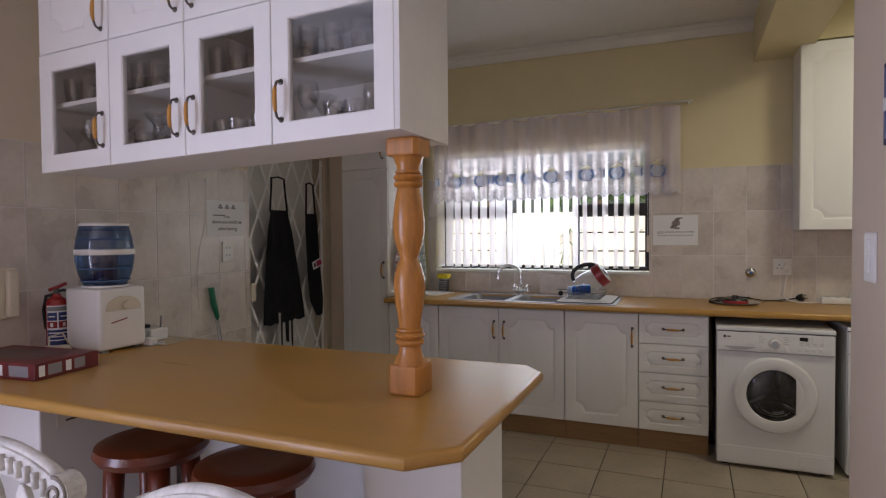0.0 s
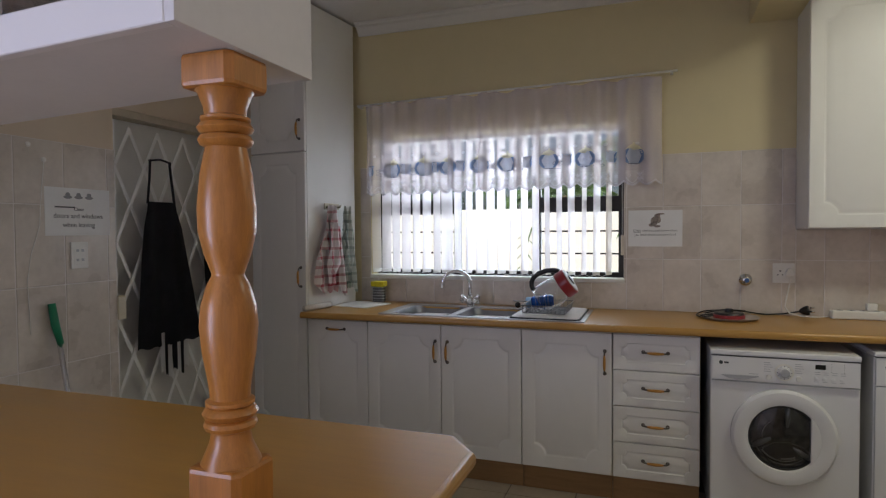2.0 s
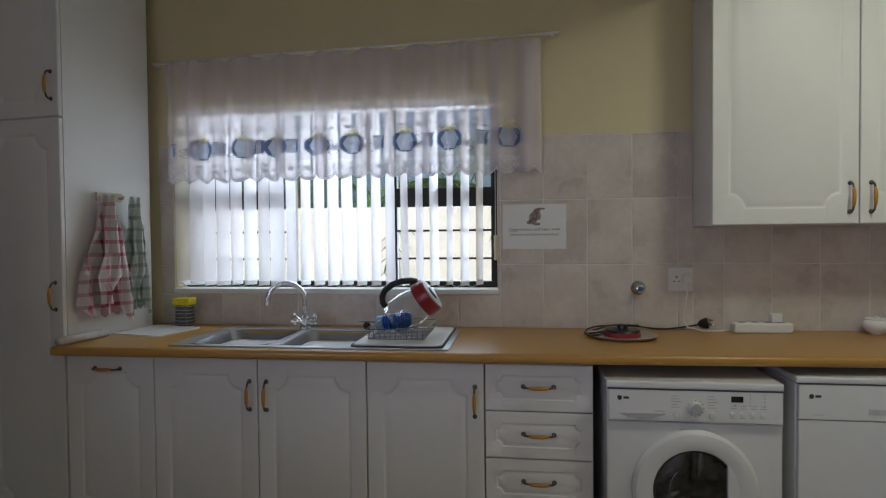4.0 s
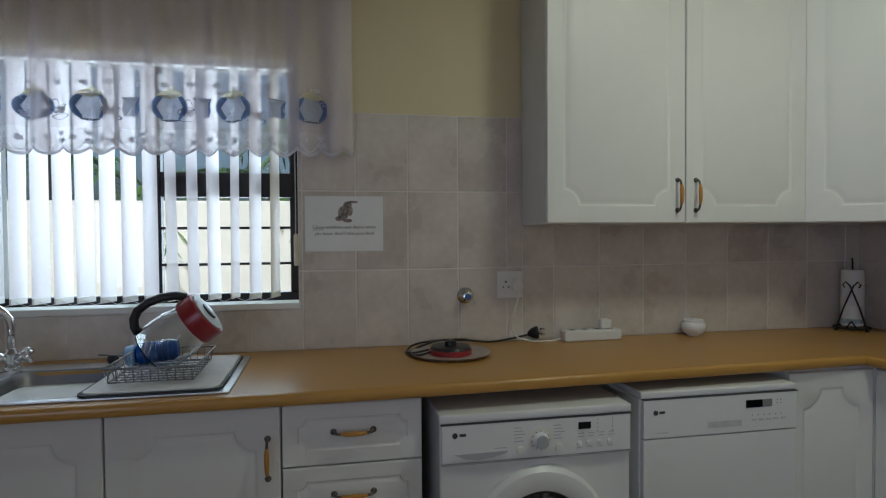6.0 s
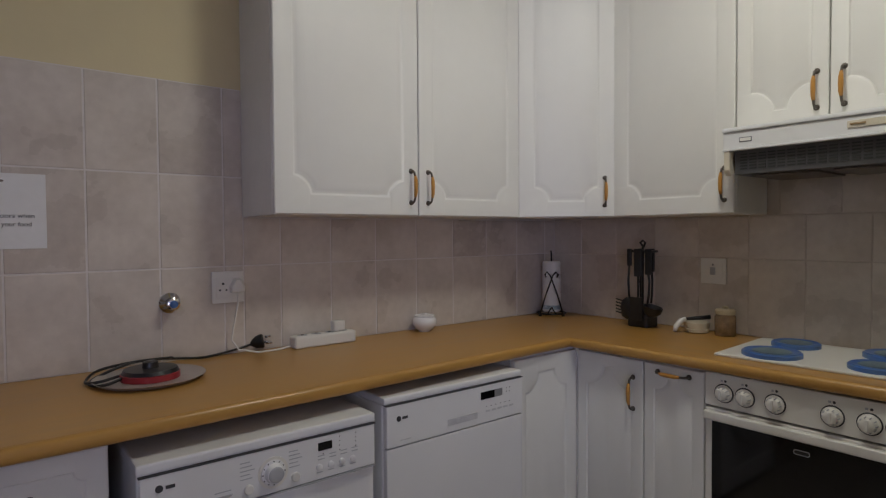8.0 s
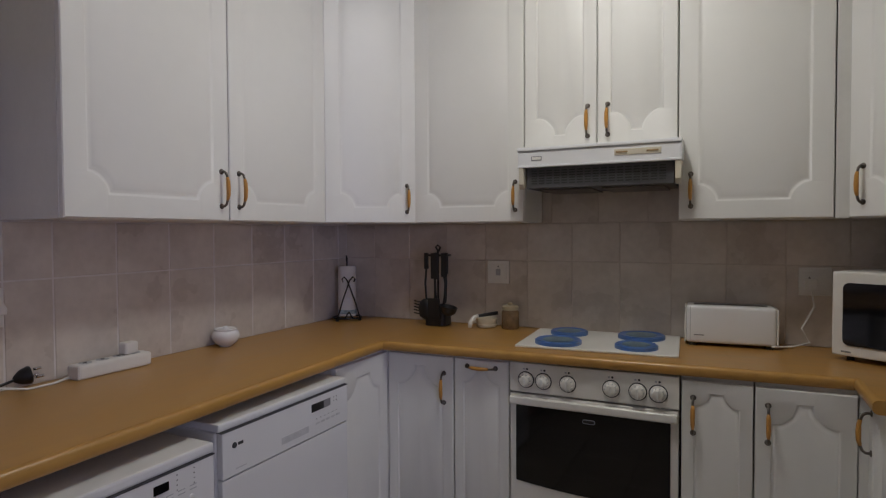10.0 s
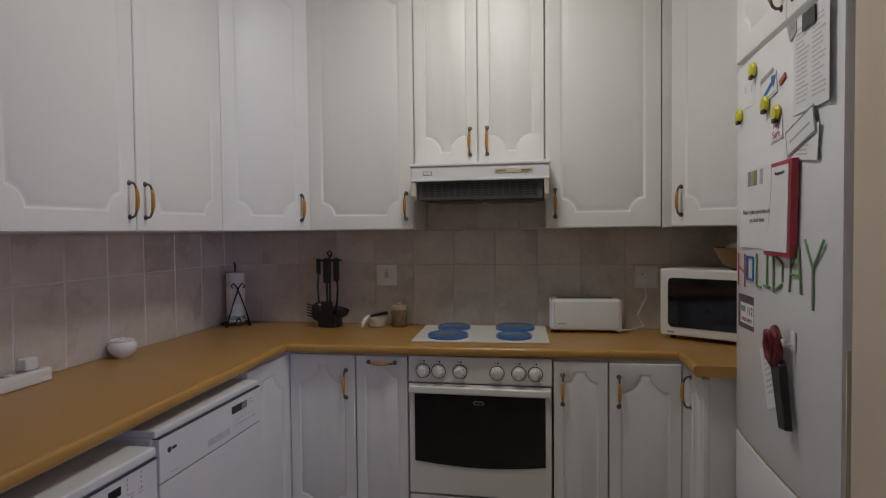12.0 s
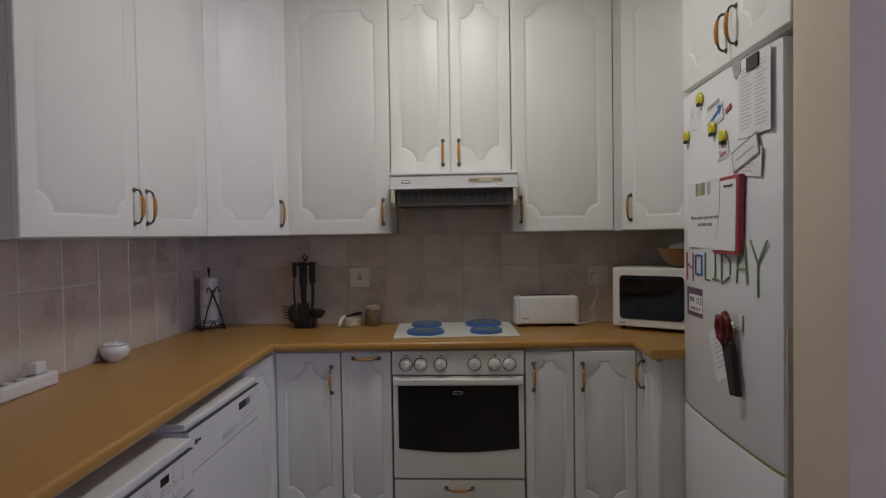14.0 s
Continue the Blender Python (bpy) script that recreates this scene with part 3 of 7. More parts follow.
tagged(part("filler_strip", box(UX - 0.014, 2.532, UZ, UX + 0.2, 2.574, UTOP), CARCASS), "white filler strip between wall cupboards", "trim", kind="structure")
u = unit_at("fridge_top_cupboard", "white two-door cupboard above the refrigerator", "cupboard", 1.98, 2.41, 180, "wall cupboards")
part("body", box(0.001, 0.001, 1.915, 0.775, 0.5, UTOP), CARCASS, u)
add_door(u, 0, 1.915, 0.425, UTOP - 1.915, (0.39, 0.10))
add_door(u, 0.425, 1.915, 0.351, UTOP - 1.915, (0.038, 0.10))

# ---- extractor hood ----
hood = unit_at("extractor_hood", "white slimline extractor hood with a grey slatted grille", "hood", UX - 0.13, 3.628, -90)
bm = box(0.0, 0.0, 1.602, 0.592, 0.35, 1.659, 0.006)
box(-0.001, -0.006, 1.6595, 0.593, 0.12, 1.6735, 0.004, 2, bm)
part("body", bm, ENAMEL, hood)
part("bottom_lip", box(0.0, -0.004, 1.596, 0.592, 0.02, 1.606, 0.003), ENAMEL, hood)
part("groove", box(0.004, -0.0006, 1.6575, 0.588, 0.004, 1.6596), PALE_GREY, hood)
grille = part("grille_panel", box(0.03, 0.022, 1.517, 0.565, 0.3, 1.598, 0.003), material("grille_grey", (0.085, 0.083, 0.083), 0.5, vary=0.12), hood, "grey grille panel")
for i in range(17):
    for j in range(6):
        part("slot", box(0.050 + i * 0.0292, 0.0195, 1.533 + j * 0.0096, 0.072 + i * 0.0292, 0.0217, 1.5378 + j * 0.0096), DARK, grille)
for x in (0.004, 0.570):
    part("side_bracket", prism([(0.0, 1.600), (0.0, 1.534), (0.012, 1.514), (0.095, 1.548), (0.095, 1.600)], x, x + 0.019, bevel=0.002), CREAM_PLASTIC, hood, at=Matrix(((0, 0, 1, 0), (1, 0, 0, 0), (0, 1, 0, 0), (0, 0, 0, 1))))
plate = part("control_plate", box(0.365, -0.003, 1.624, 0.525, 0.001, 1.645, 0.001, 1), CREAM_PLASTIC, hood, "cream control plate with two switches")
for x in (0.372, 0.476):
    part("switch", box(x, -0.006, 1.632, x + 0.040, -0.0031, 1.638, 0.001, 1), material("tan_switch", (0.40, 0.27, 0.12), 0.45, vary=0.2, scale=60), plate)
part("badge", box(0.055, -0.002, 1.622, 0.096, 0.001, 1.638, 0.001, 1), GREY, hood)
part("badge_face", box(0.058, -0.0026, 1.625, 0.093, -0.0019, 1.635), ENAMEL_W, hood)
for x0, x1 in ((0.07, 0.27), (0.31, 0.53)):
    part("filter_edge", box(x0, 0.06, 1.510, x1, 0.30, 1.5165, 0.002), PEWTER, hood)

# ---- oven and hob ----
oven = unit_at("oven", "white built-under oven with a black glass door", "oven", FX - 0.004, 3.612, -90)
W = 0.582
part("body", box(0.002, 0.012, 0.10, W - 0.002, 0.5, UNDER - 0.003), ENAMEL_W, oven)
part("control_panel", box(0, -0.02, 0.765, W, 0.011, UNDER - 0.006, 0.004), ENAMEL_W, oven)
for x in (0.062, 0.127, 0.215, 0.365, 0.452, 0.517):
    k = part("knob", lathe([(0.027, 0), (0.027, 0.006), (0.021, 0.008), (0.018, 0.024), (0.014, 0.027)], 20), ENAMEL_W, oven, at=pose(x, -0.02, 0.812, 90, 0, 0), smooth=True)
    part("pointer", box(-0.004, -0.016, 0.0265, 0.004, 0.016, 0.031, 0.001, 1), PLASTIC_W, k)
    part("ring", lathe([(0.0305, 0.0), (0.0305, 0.002), (0.0275, 0.0022)], 24), INK, k)
    for g in range(10):
        part("flute", box(-0.0012, 0.0185, 0.007, 0.0012, 0.0215, 0.023), PALE_GREY, k, at=pose(0, 0, 0, 0, 0, 36 * g + 18))
    part("mark", box(x - 0.011, -0.0206, 0.848, x - 0.004, -0.0201, 0.854), PALE_GREY, oven)
    part("mark", lathe([(0.004, 0), (0.004, 0.0006)], 10), INK, oven, at=pose(x + 0.004, -0.0201, 0.851, 90, 0, 0))
door = part("oven_door", box(0.002, -0.022, 0.305, W - 0.002, 0.01, 0.758, 0.004), ENAMEL_W, oven)
part("door_handle_rail", box(0.004, -0.042, 0.722, W - 0.004, -0.0225, 0.752, 0.007, 3), ENAMEL_W, oven)
gl = [(0.026, 0.724), (0.026, 0.440)] + [(0.026 + (W - 0.052) * i / 12, 0.440 - 0.018 * math.sin(math.pi * i / 12)) for i in range(1, 12)] + [(W - 0.026, 0.440), (W - 0.026, 0.724)]
bm = prism(gl, 0, 0.003)
part("glass_pane", bm, BLACK_GLASS, oven, "black oven glass", at=pose(0, -0.0222, 0, 90, 0, 0))
badge = part("badge", prism(rounded_rect(0.268, 0.312, 0.680, 0.695, 0.007, 4), 0.0, 0.0012), PALE_GREY, oven, at=pose(0, -0.0254, 0, 90, 0, 0))
part("badge_face", prism(rounded_rect(0.2705, 0.3095, 0.6825, 0.6925, 0.0048, 4), 0.0012, 0.0018), DARK, badge)
dr = part("drawer", box(0.002, -0.02, 0.105, W - 0.002, 0.01, 0.297, 0.004), ENAMEL_W, oven)
put_handle(oven, W / 2, 0.262, True, -0.02)
hob = thing("hob", "white enamel four-plate hob with blue patterned covers", "hob")
hob.matrix_basis = pose(2.507, 3.338, TOP, 0, 0, 3.3)
part("plate", box(-0.212, -0.288, 0, 0.208, 0.288, 0.009, 0.004), ENAMEL_W, hob)
COVER = material("blue_pattern_tin", (0.035, 0.11, 0.38), 0.3, vary=0.3, scale=22, second=(0.10, 0.17, 0.32))
PICTURE = material("landscape_print", (0.16, 0.22, 0.24), 0.35, vary=0.5, scale=26, second=(0.05, 0.09, 0.13))
for x, y, rad in ((-0.118, 0.142, 0.088), (0.100, 0.140, 0.076), (-0.116, -0.142, 0.076), (0.102, -0.145, 0.090)):
    cover = part("plate_cover", lathe([(rad, 0), (rad, 0.012), (rad - 0.006, 0.016), (rad - 0.012, 0.013), (0.02, 0.014), (0, 0.014)], 32), COVER, hob, "round blue patterned hob cover", at=pose(x, y, 0.009), smooth=True)
    part("printed_middle", lathe([(rad * 0.66, 0.0142), (rad * 0.64, 0.0150), (0.0, 0.0152)], 28), PICTURE, cover)

# ---- washing machine and dishwasher ----


def machine_shell(ob, w, h, depth, bev=0.008):
    part("body", box(0, 0.0, 0.02, w, depth, h, bev, 3), ENAMEL, ob)
    for x in (0.05, w - 0.05):
        for y in (0.06, depth - 0.06):
            part("foot", lathe([(0.02, 0), (0.02, 0.012), (0.012, 0.021)], 10), DARK, ob, at=pose(x, y, 0))


wm = unit_at("washing_machine", "white front-loading washing machine under the worktop", "washing machine", 0.628, 4.045, 0)
Wm, Hm = 0.618, 0.838
machine_shell(wm, Wm, Hm, 0.6)
part("top_lid", box(-0.002, -0.006, Hm - 0.022, Wm + 0.002, 0.6, Hm + 0.004, 0.006, 2), ENAMEL, wm)
part("control_panel", box(0.004, -0.012, 0.70, Wm - 0.004, -0.0005, Hm - 0.025, 0.004), ENAMEL, wm)
part("seam", box(0.004, -0.0135, 0.695, Wm - 0.004, -0.0002, 0.6985), PALE_GREY, wm)
part("badge", lathe([(0.0085, 0), (0.0085, 0.002)], 16), INK, wm, at=pose(0.044, -0.012, 0.783, 90, 0, 0))
part("badge", box(0.058, -0.0128, 0.779, 0.078, -0.0121, 0.787), INK, wm)
part("drawer_pull", prism([(0.042, 0.727), (0.075, 0.712), (0.115, 0.708), (0.16, 0.712), (0.205, 0.724), (0.208, 0.728)], 0, 0.004), PALE_GREY, wm, at=pose(0, -0.0115, 0, 90, 0, 0))
knob = part("programme_knob", lathe([(0.032, 0), (0.032, 0.004), (0.025, 0.006), (0.022, 0.02), (0.016, 0.023)], 28), ENAMEL, wm, at=pose(0.312, -0.012, 0.752, 90, 0, 0), smooth=True)
part("dial", lathe([(0.040, 0), (0.040, 0.0012), (0.033, 0.0012)], 32), ENAMEL_W, knob, "off-white dial ring")
part("ring", lathe([(0.0205, 0.0205), (0.019, 0.0225), (0.015, 0.0235)], 24), PALE_GREY, knob)
for i in range(12):
    a = radians(30 * i)
    part("tick", box(-0.0015, -0.0015, 0, 0.0015, 0.0015, 0.001), INK, knob, at=pose(0.029 * math.cos(a), 0.029 * math.sin(a), 0.0045))
for x in (0.248, 0.372):
    part("button", lathe([(0.0125, 0), (0.0125, 0.004), (0.010, 0.006)], 18), PLASTIC_W, wm, at=pose(x, -0.012, 0.726, 90, 0, 0), smooth=True)
part("display", box(0.437, -0.0135, 0.776, 0.478, -0.0118, 0.797), BLACK_GLASS, wm, "small black display")
for i in range(5):
    for x in (0.228, 0.355):
        part("print_line", box(x, -0.0125, 0.792 - i * 0.010, x + 0.024 + 0.006 * (i % 3), -0.012, 0.7945 - i * 0.010), PALE_GREY, wm)
for i in range(5):
    for j in range(3):
        part("led", box(0.45 + j * 0.05, -0.0126, 0.765 - i * 0.0 + (0.012 * i if j else 0.0), 0.453 + j * 0.05, -0.012, 0.7675 + (0.012 * i if j else 0.0)), INK, wm)
for i in range(4):
    part("print_line", box(0.432 + 0.034 * i, -0.0125, 0.7185, 0.450 + 0.034 * i, -0.012, 0.7205), PALE_GREY, wm)
    for k in range(2):
        part("print_line", box(0.436 + 0.034 * i, -0.0125, 0.752 + 0.009 * k, 0.456 + 0.034 * i, -0.012, 0.7545 + 0.009 * k), PALE_GREY, wm)
part("print_line", box(0.165, -0.0125, 0.736, 0.205, -0.012, 0.7385), PALE_GREY, wm)
for i in range(4):
    part("button", lathe([(0.009, 0), (0.009, 0.003), (0.007, 0.004)], 14), ENAMEL, wm, at=pose(0.44 + 0.034 * i, -0.012, 0.733, 90, 0, 0), smooth=True)
ring = part("door_ring", lathe([(0.222, 0), (0.222, 0.018), (0.21, 0.032), (0.18, 0.038), (0.152, 0.030), (0.146, 0.016), (0.146, 0.0)], 48, cap=False), ENAMEL, wm, at=pose(0.31, 0.0, 0.452, 90, 0, 0), smooth=True)
part("seal", lathe([(0.150, 0.0), (0.150, 0.02), (0.142, 0.022), (0.138, 0.008)], 40, cap=False), DARK, ring, smooth=True)
drum = part("drum", lathe([(0.146, 0.001), (0.144, 0.0022), (0.02, 0.0024)], 40), material("dark_drum", (0.26, 0.26, 0.27), 0.3, metal=0.9, vary=0.4, scale=30), ring, "dark steel drum behind the glass")
part("glass_bowl", lathe([(0.145, 0.012), (0.135, 0.018), (0.10, 0.026), (0.05, 0.031), (0.0, 0.032)], 40, cap=False), pane_glass("porthole_glass", (0.42, 0.43, 0.46), 0.04, 0.08), ring, smooth=True)
for k in range(3):
    a = radians(120 * k - 50)
    part("drum_paddle", tube([(0.05 * math.cos(a), 0.05 * math.sin(a), 0.006), (0.10 * math.cos(a + 0.15), 0.10 * math.sin(a + 0.15), 0.009), (0.138 * math.cos(a + 0.2), 0.138 * math.sin(a + 0.2), 0.006)], 0.012, 8, None, 0, [0.006, 0.014, 0.012]), STEEL, ring)
part("laundry", lathe([(0.10, 0.003), (0.095, 0.010), (0.06, 0.015), (0.02, 0.012)], 9), material("dark_laundry", (0.05, 0.045, 0.05), 0.9, vary=0.5, scale=25), ring, "dark folded laundry", at=Matrix.Translation((0.01, -0.075, 0)) @ Matrix.Diagonal((1, 0.55, 1, 1)), smooth=True)
seg = [(0.152 * math.cos(radians(a)), 0.152 * math.sin(radians(a))) for a in range(-44, 45, 8)]
part("door_grip", prism(seg, 0.004, 0.034, bevel=0.004), ENAMEL, ring)
# bright arcs modelled in chrome to draw the porthole's highlights
for r, a0, a1, wd in ((0.108, 215, 300, 0.004), (0.122, 205, 330, 0.0025), (0.088, 130, 190, 0.003), (0.098, 265, 300, 0.006)):
    part("drum_rib", tube([(r * math.cos(radians(a0 + (a1 - a0) * i / 12)), r * math.sin(radians(a0 + (a1 - a0) * i / 12)), 0.012) for i in range(13)], wd, 6), CHROME, ring)
part("top_seam", box(0.002, -0.0128, Hm - 0.0245, Wm - 0.002, -0.0004, Hm - 0.0222), INK, wm)
part("kick_panel", box(0.004, -0.006, 0.03, Wm - 0.004, -0.0005, 0.13, 0.003), ENAMEL, wm)
part("filter_flap", box(0.44, -0.009, 0.045, 0.57, -0.0055, 0.115, 0.003), ENAMEL, wm)

wm.scale = (0.968, 1, 0.987)
dish = unit_at("dishwasher", "white dishwasher under the worktop", "dishwasher", 1.288, 4.098, 0)
Wd = 0.583
machine_shell(dish, Wd, 0.825, 0.56)
part("top_lid", box(-0.001, -0.012, 0.826, Wd + 0.001, 0.56, 0.848, 0.006), ENAMEL, dish)
part("control_panel", box(0.003, -0.022, 0.70, Wd - 0.003, -0.0005, 0.824, 0.004), ENAMEL, dish)
part("top_seam", box(0.002, -0.0225, 0.8242, Wd - 0.002, -0.0006, 0.8258), INK, dish)
part("door_panel", box(0.003, -0.02, 0.12, Wd - 0.003, -0.0004, 0.697, 0.004), ENAMEL, dish)
part("kick_panel", box(0.005, 0.01, 0.02, Wd - 0.005, 0.02, 0.115), ENAMEL, dish).location.y = -0.012
dish.scale = (0.975, 1, 1)
part("handle_recess", box(0.235, -0.0232, 0.722, 0.362, -0.0221, 0.742), FAINT, dish)
part("display", box(0.378, -0.0235, 0.779, 0.441, -0.0221, 0.804), BLACK_GLASS, dish, "small black display")
part("badge", lathe([(0.008, 0), (0.008, 0.002)], 16), INK, dish, at=pose(0.045, -0.022, 0.783, 90, 0, 0))
part("badge", box(0.058, -0.0228, 0.779, 0.078, -0.0221, 0.787), INK, dish)
for i in range(5):
    part("button", box(0.40 + 0.028 * i, -0.0235, 0.735, 0.418 + 0.028 * i, -0.0221, 0.741), FAINT, dish)
part("print_line", box(0.05, -0.0226, 0.716, 0.09, -0.0221, 0.719), FAINT, dish)
part("display_window", box(0.4412, -0.0232, 0.779, 0.478, -0.0221, 0.804), GREY, dish, "grey part of the display")
for i in range(2):
    for j in range(2):
        part("led", box(0.497 + 0.014 * i, -0.0228, 0.787 + 0.012 * j, 0.500 + 0.014 * i, -0.0221, 0.790 + 0.012 * j), INK, dish)
for i in range(6):
    part("led", box(0.402 + 0.022 * i, -0.0228, 0.752, 0.405 + 0.022 * i, -0.0221, 0.755), INK, dish)

# ---- refrigerator ----
fridge = unit_at("refrigerator", "white fridge-freezer covered in notes and magnets", "refrigerator", 2.005, 2.375, 180)
Wf = 0.745
FZ = 1.90
part("cabinet", box(0.004, 0.0, 0.03, Wf - 0.004, 0.46, FZ, 0.006), ENAMEL, fridge)
for x in (0.06, Wf - 0.06):
    for y in (0.06, 0.4):
        part("foot", lathe([(0.025, 0), (0.025, 0.031)], 10), DARK, fridge, at=pose(x, y, 0))


def bowed(w, z0, z1, t, bow):
    """Fridge door: front bowed, corners rounded."""
    front = [(w * i / 14, -t - bow * math.sin(math.pi * i / 14) ** 0.7) for i in range(15)]
    front[0], front[-1] = (0.0, -t + 0.012), (w, -t + 0.012)
    front.insert(1, (0.004, -t + 0.003)), front.insert(-1, (w - 0.004, -t + 0.003))
    return prism([(0, -0.004)] + front + [(w, -0.004)], z0, z1, None, 0.004, 2)


FD, FB = 0.045, 0.014
part("freezer_door", bowed(Wf, 0.06, 0.706, FD, FB), ENAMEL, fridge, smooth=True)
part("fridge_door", bowed(Wf, 0.718, FZ - 0.002, FD, FB), ENAMEL, fridge, smooth=True)
YEL = material("yellowed_seal", (0.45, 0.40, 0.12), 0.5, vary=0.1)
part("door_seal", bowed(Wf - 0.006, 0.7065, 0.7175, FD - 0.006, FB), YEL, fridge, "yellowed seal between the doors")
part("hinge_strip", box(Wf - 0.01, -0.035, 0.4, Wf + 0.003, -0.02, 1.12), CREAM_PLASTIC, fridge)

# ---- breakfast bar ----
BZ = 0.89
bar = thing("breakfast_bar", "honey beech breakfast bar with clipped corners", "breakfast bar")
bar_poly = [(XL + 0.002, 2.378), (XL + 0.002, 1.402), (-0.115, 1.402), (-0.020, 1.496), (-0.020, 2.292), (-0.092, 2.378)]
part("top", prism(bar_poly, BZ - 0.038, BZ), WORKTOP, bar)
nosing(bar_poly[1:] + [bar_poly[0]], bar, WORKTOP, BZ - 0.038, BZ, 1)
part("end_panel", box(-0.46, 1.80, 0.0, -0.13, 2.2, BZ - 0.039, 0.003), WHITE_FOIL, bar)
part("back_panel", box(XL + 0.01, 2.13, 0.0, -0.461, 2.15, BZ - 0.039), CARCASS, bar)


def chamfer_sq(h, s, c):
    return [(s - c, -s), (s, -s + c), (s, s - c), (s - c, s), (-s + c, s), (-s, s - c), (-s, -s + c), (-s + c, -s)]


post = thing("turned_post", "varnished turned pine post between bar and cabinet", "post", pose(-0.334, 1.885, BZ, 0, 0, 0))
PH = 1.690 - BZ
part("base_block", prism(chamfer_sq(1, 0.055, 0.012), 0, 0.094, bevel=0.008), PINE, post)
part("top_block", prism(chamfer_sq(1, 0.055, 0.012), PH - 0.058, PH - 0.001, bevel=0.008), PINE, post)
prof = [(0.053, 0.091), (0.046, 0.108), (0.037, 0.128), (0.034, 0.146), (0.034, 0.15), (0.043, 0.154), (0.046, 0.161), (0.043, 0.168), (0.037, 0.171), (0.043, 0.174), (0.048, 0.182), (0.043, 0.19),
        (0.037, 0.193), (0.042, 0.197), (0.042, 0.203), (0.034, 0.207), (0.036, 0.23), (0.046, 0.29), (0.050, 0.335), (0.047, 0.37), (0.037, 0.405), (0.028, 0.422), (0.028, 0.427), (0.04, 0.46), (0.049, 0.50), (0.050, 0.54), (0.044, 0.60), (0.036, 0.640), (0.035, 0.645),
        (0.043, 0.649), (0.047, 0.657), (0.043, 0.665), (0.037, 0.667), (0.043, 0.670), (0.048, 0.678), (0.043, 0.686), (0.037, 0.688), (0.042, 0.692), (0.042, 0.697), (0.035, 0.70), (0.037, 0.715), (0.046, PH - 0.062), (0.053, PH - 0.054)]
part("turned_shaft", lathe(prof, 32), PINE, post, smooth=True)

# ---- glass-fronted cabinet over the bar ----
GX0, GX1, GY0, GY1, GZ0, GZ1 = -1.80, -0.268, 1.722, 2.06, 1.692, 2.78
gcab = thing("glass_cabinet", "white hanging cabinet with four glazed doors", "cabinet")
for nm, bx in (("bottom_panel", (GX0, GY0, GZ0, GX1 - 0.019, GY1, GZ0 + 0.018)), ("middle_panel", (GX0 + 0.019, GY0, 2.13, GX1 - 0.019, GY1 - 0.007, 2.148)), ("top_panel", (GX0, GY0, GZ1 - 0.018, GX1 - 0.019, GY1, GZ1)),
               ("end_panel", (GX0, GY0, GZ0 + 0.0185, GX0 + 0.018, GY1, GZ1 - 0.019)), ("divider", (-1.07, GY0, GZ0 + 0.0185, -1.052, GY1 - 0.007, 2.129)), ("back_panel", (GX0 + 0.0185, GY1 - 0.006, GZ0 + 0.0185, GX1 - 0.02, GY1, GZ1 - 0.019))):
    part(nm, box(*bx), CARCASS, gcab)
part("side_panel", box(GX1 - 0.018, GY0 - 0.02, GZ0 - 0.004, GX1, GY1, GZ1, 0.002), CARCASS, gcab)
for x0, x1 in ((GX0 + 0.019, -1.071), (-1.051, GX1 - 0.0195)):
    part("shelf", box(x0, GY0 + 0.02, 1.938, x1, GY1 - 0.008, 1.954), PLASTIC_W, gcab)
edges = (GX0, -1.425, -1.068, -0.712, GX1 - 0.0165)
for i in range(4):
    a, b = edges[i] + 0.0015, edges[i + 1] - 0.0015
    w, z0, z1, s = b - a, GZ0 - 0.004, 2.130, 0.066
    bm = bmesh.new()
    H = z1 - z0
    loops = []
    for q, y in ((0, 0.0), (0, -0.018), (0.002, -0.02), (s - 0.004, -0.02), (s, -0.016), (s, 0.0)):
        loops.append([bm.verts.new(p) for p in ((q, y, q), (w - q, y, q), (w - q, y, H - q), (q, y, H - q))])
    for k in range(len(loops)):
        la, lb = loops[k], loops[(k + 1) % len(loops)]
        for m_ in range(4):
            bm.faces.new((la[m_], la[(m_ + 1) % 4], lb[(m_ + 1) % 4], lb[m_]))
    bmesh.ops.recalc_face_normals(bm, faces=bm.faces[:])
    d = part("glass_door", bm, WHITE_FOIL, gcab, at=pose(a, GY0 - 0.001, z0))
    p = part("pane", box(s, -0.009, s, w - s, -0.006, z1 - z0 - s), CAB_PANE, d)
    p.visible_shadow = False
    hx = w - 0.035 if i in (0, 1) else 0.035
    put_handle(d, hx, 0.13, y=-0.02)
    d2 = part("upper_door", panel_door_mesh(w, GZ1 - 2.136), WHITE_FOIL, gcab, at=pose(a, GY0 - 0.001, 2.134), smooth=True)
    put_handle(d2, hx, 0.10)

SAG = 0.036   # the cabinet hangs out of level, lower towards the wall
for p in gcab.children_recursive:
    p.location.z += SAG * (p.location.x - (GX1 if p.parent == gcab else 0.0))
    if p.data != HANDLE:
        for v in p.data.vertices:
            v.co.z += SAG * v.co.x

# ---- ceiling light over the cooking corner ----
cl = thing("ceiling_light", "round white glass ceiling light over the cooking corner", "ceiling light", pose(1.68, 3.33, 0))
part("base", lathe([(0.17, CEILING - 0.03), (0.17, CEILING - 0.001)], 32), PLASTIC_W, cl)
part("rim", lathe([(0.172, 2.755), (0.180, 2.762), (0.172, 2.769)], 32), CHROME, cl)

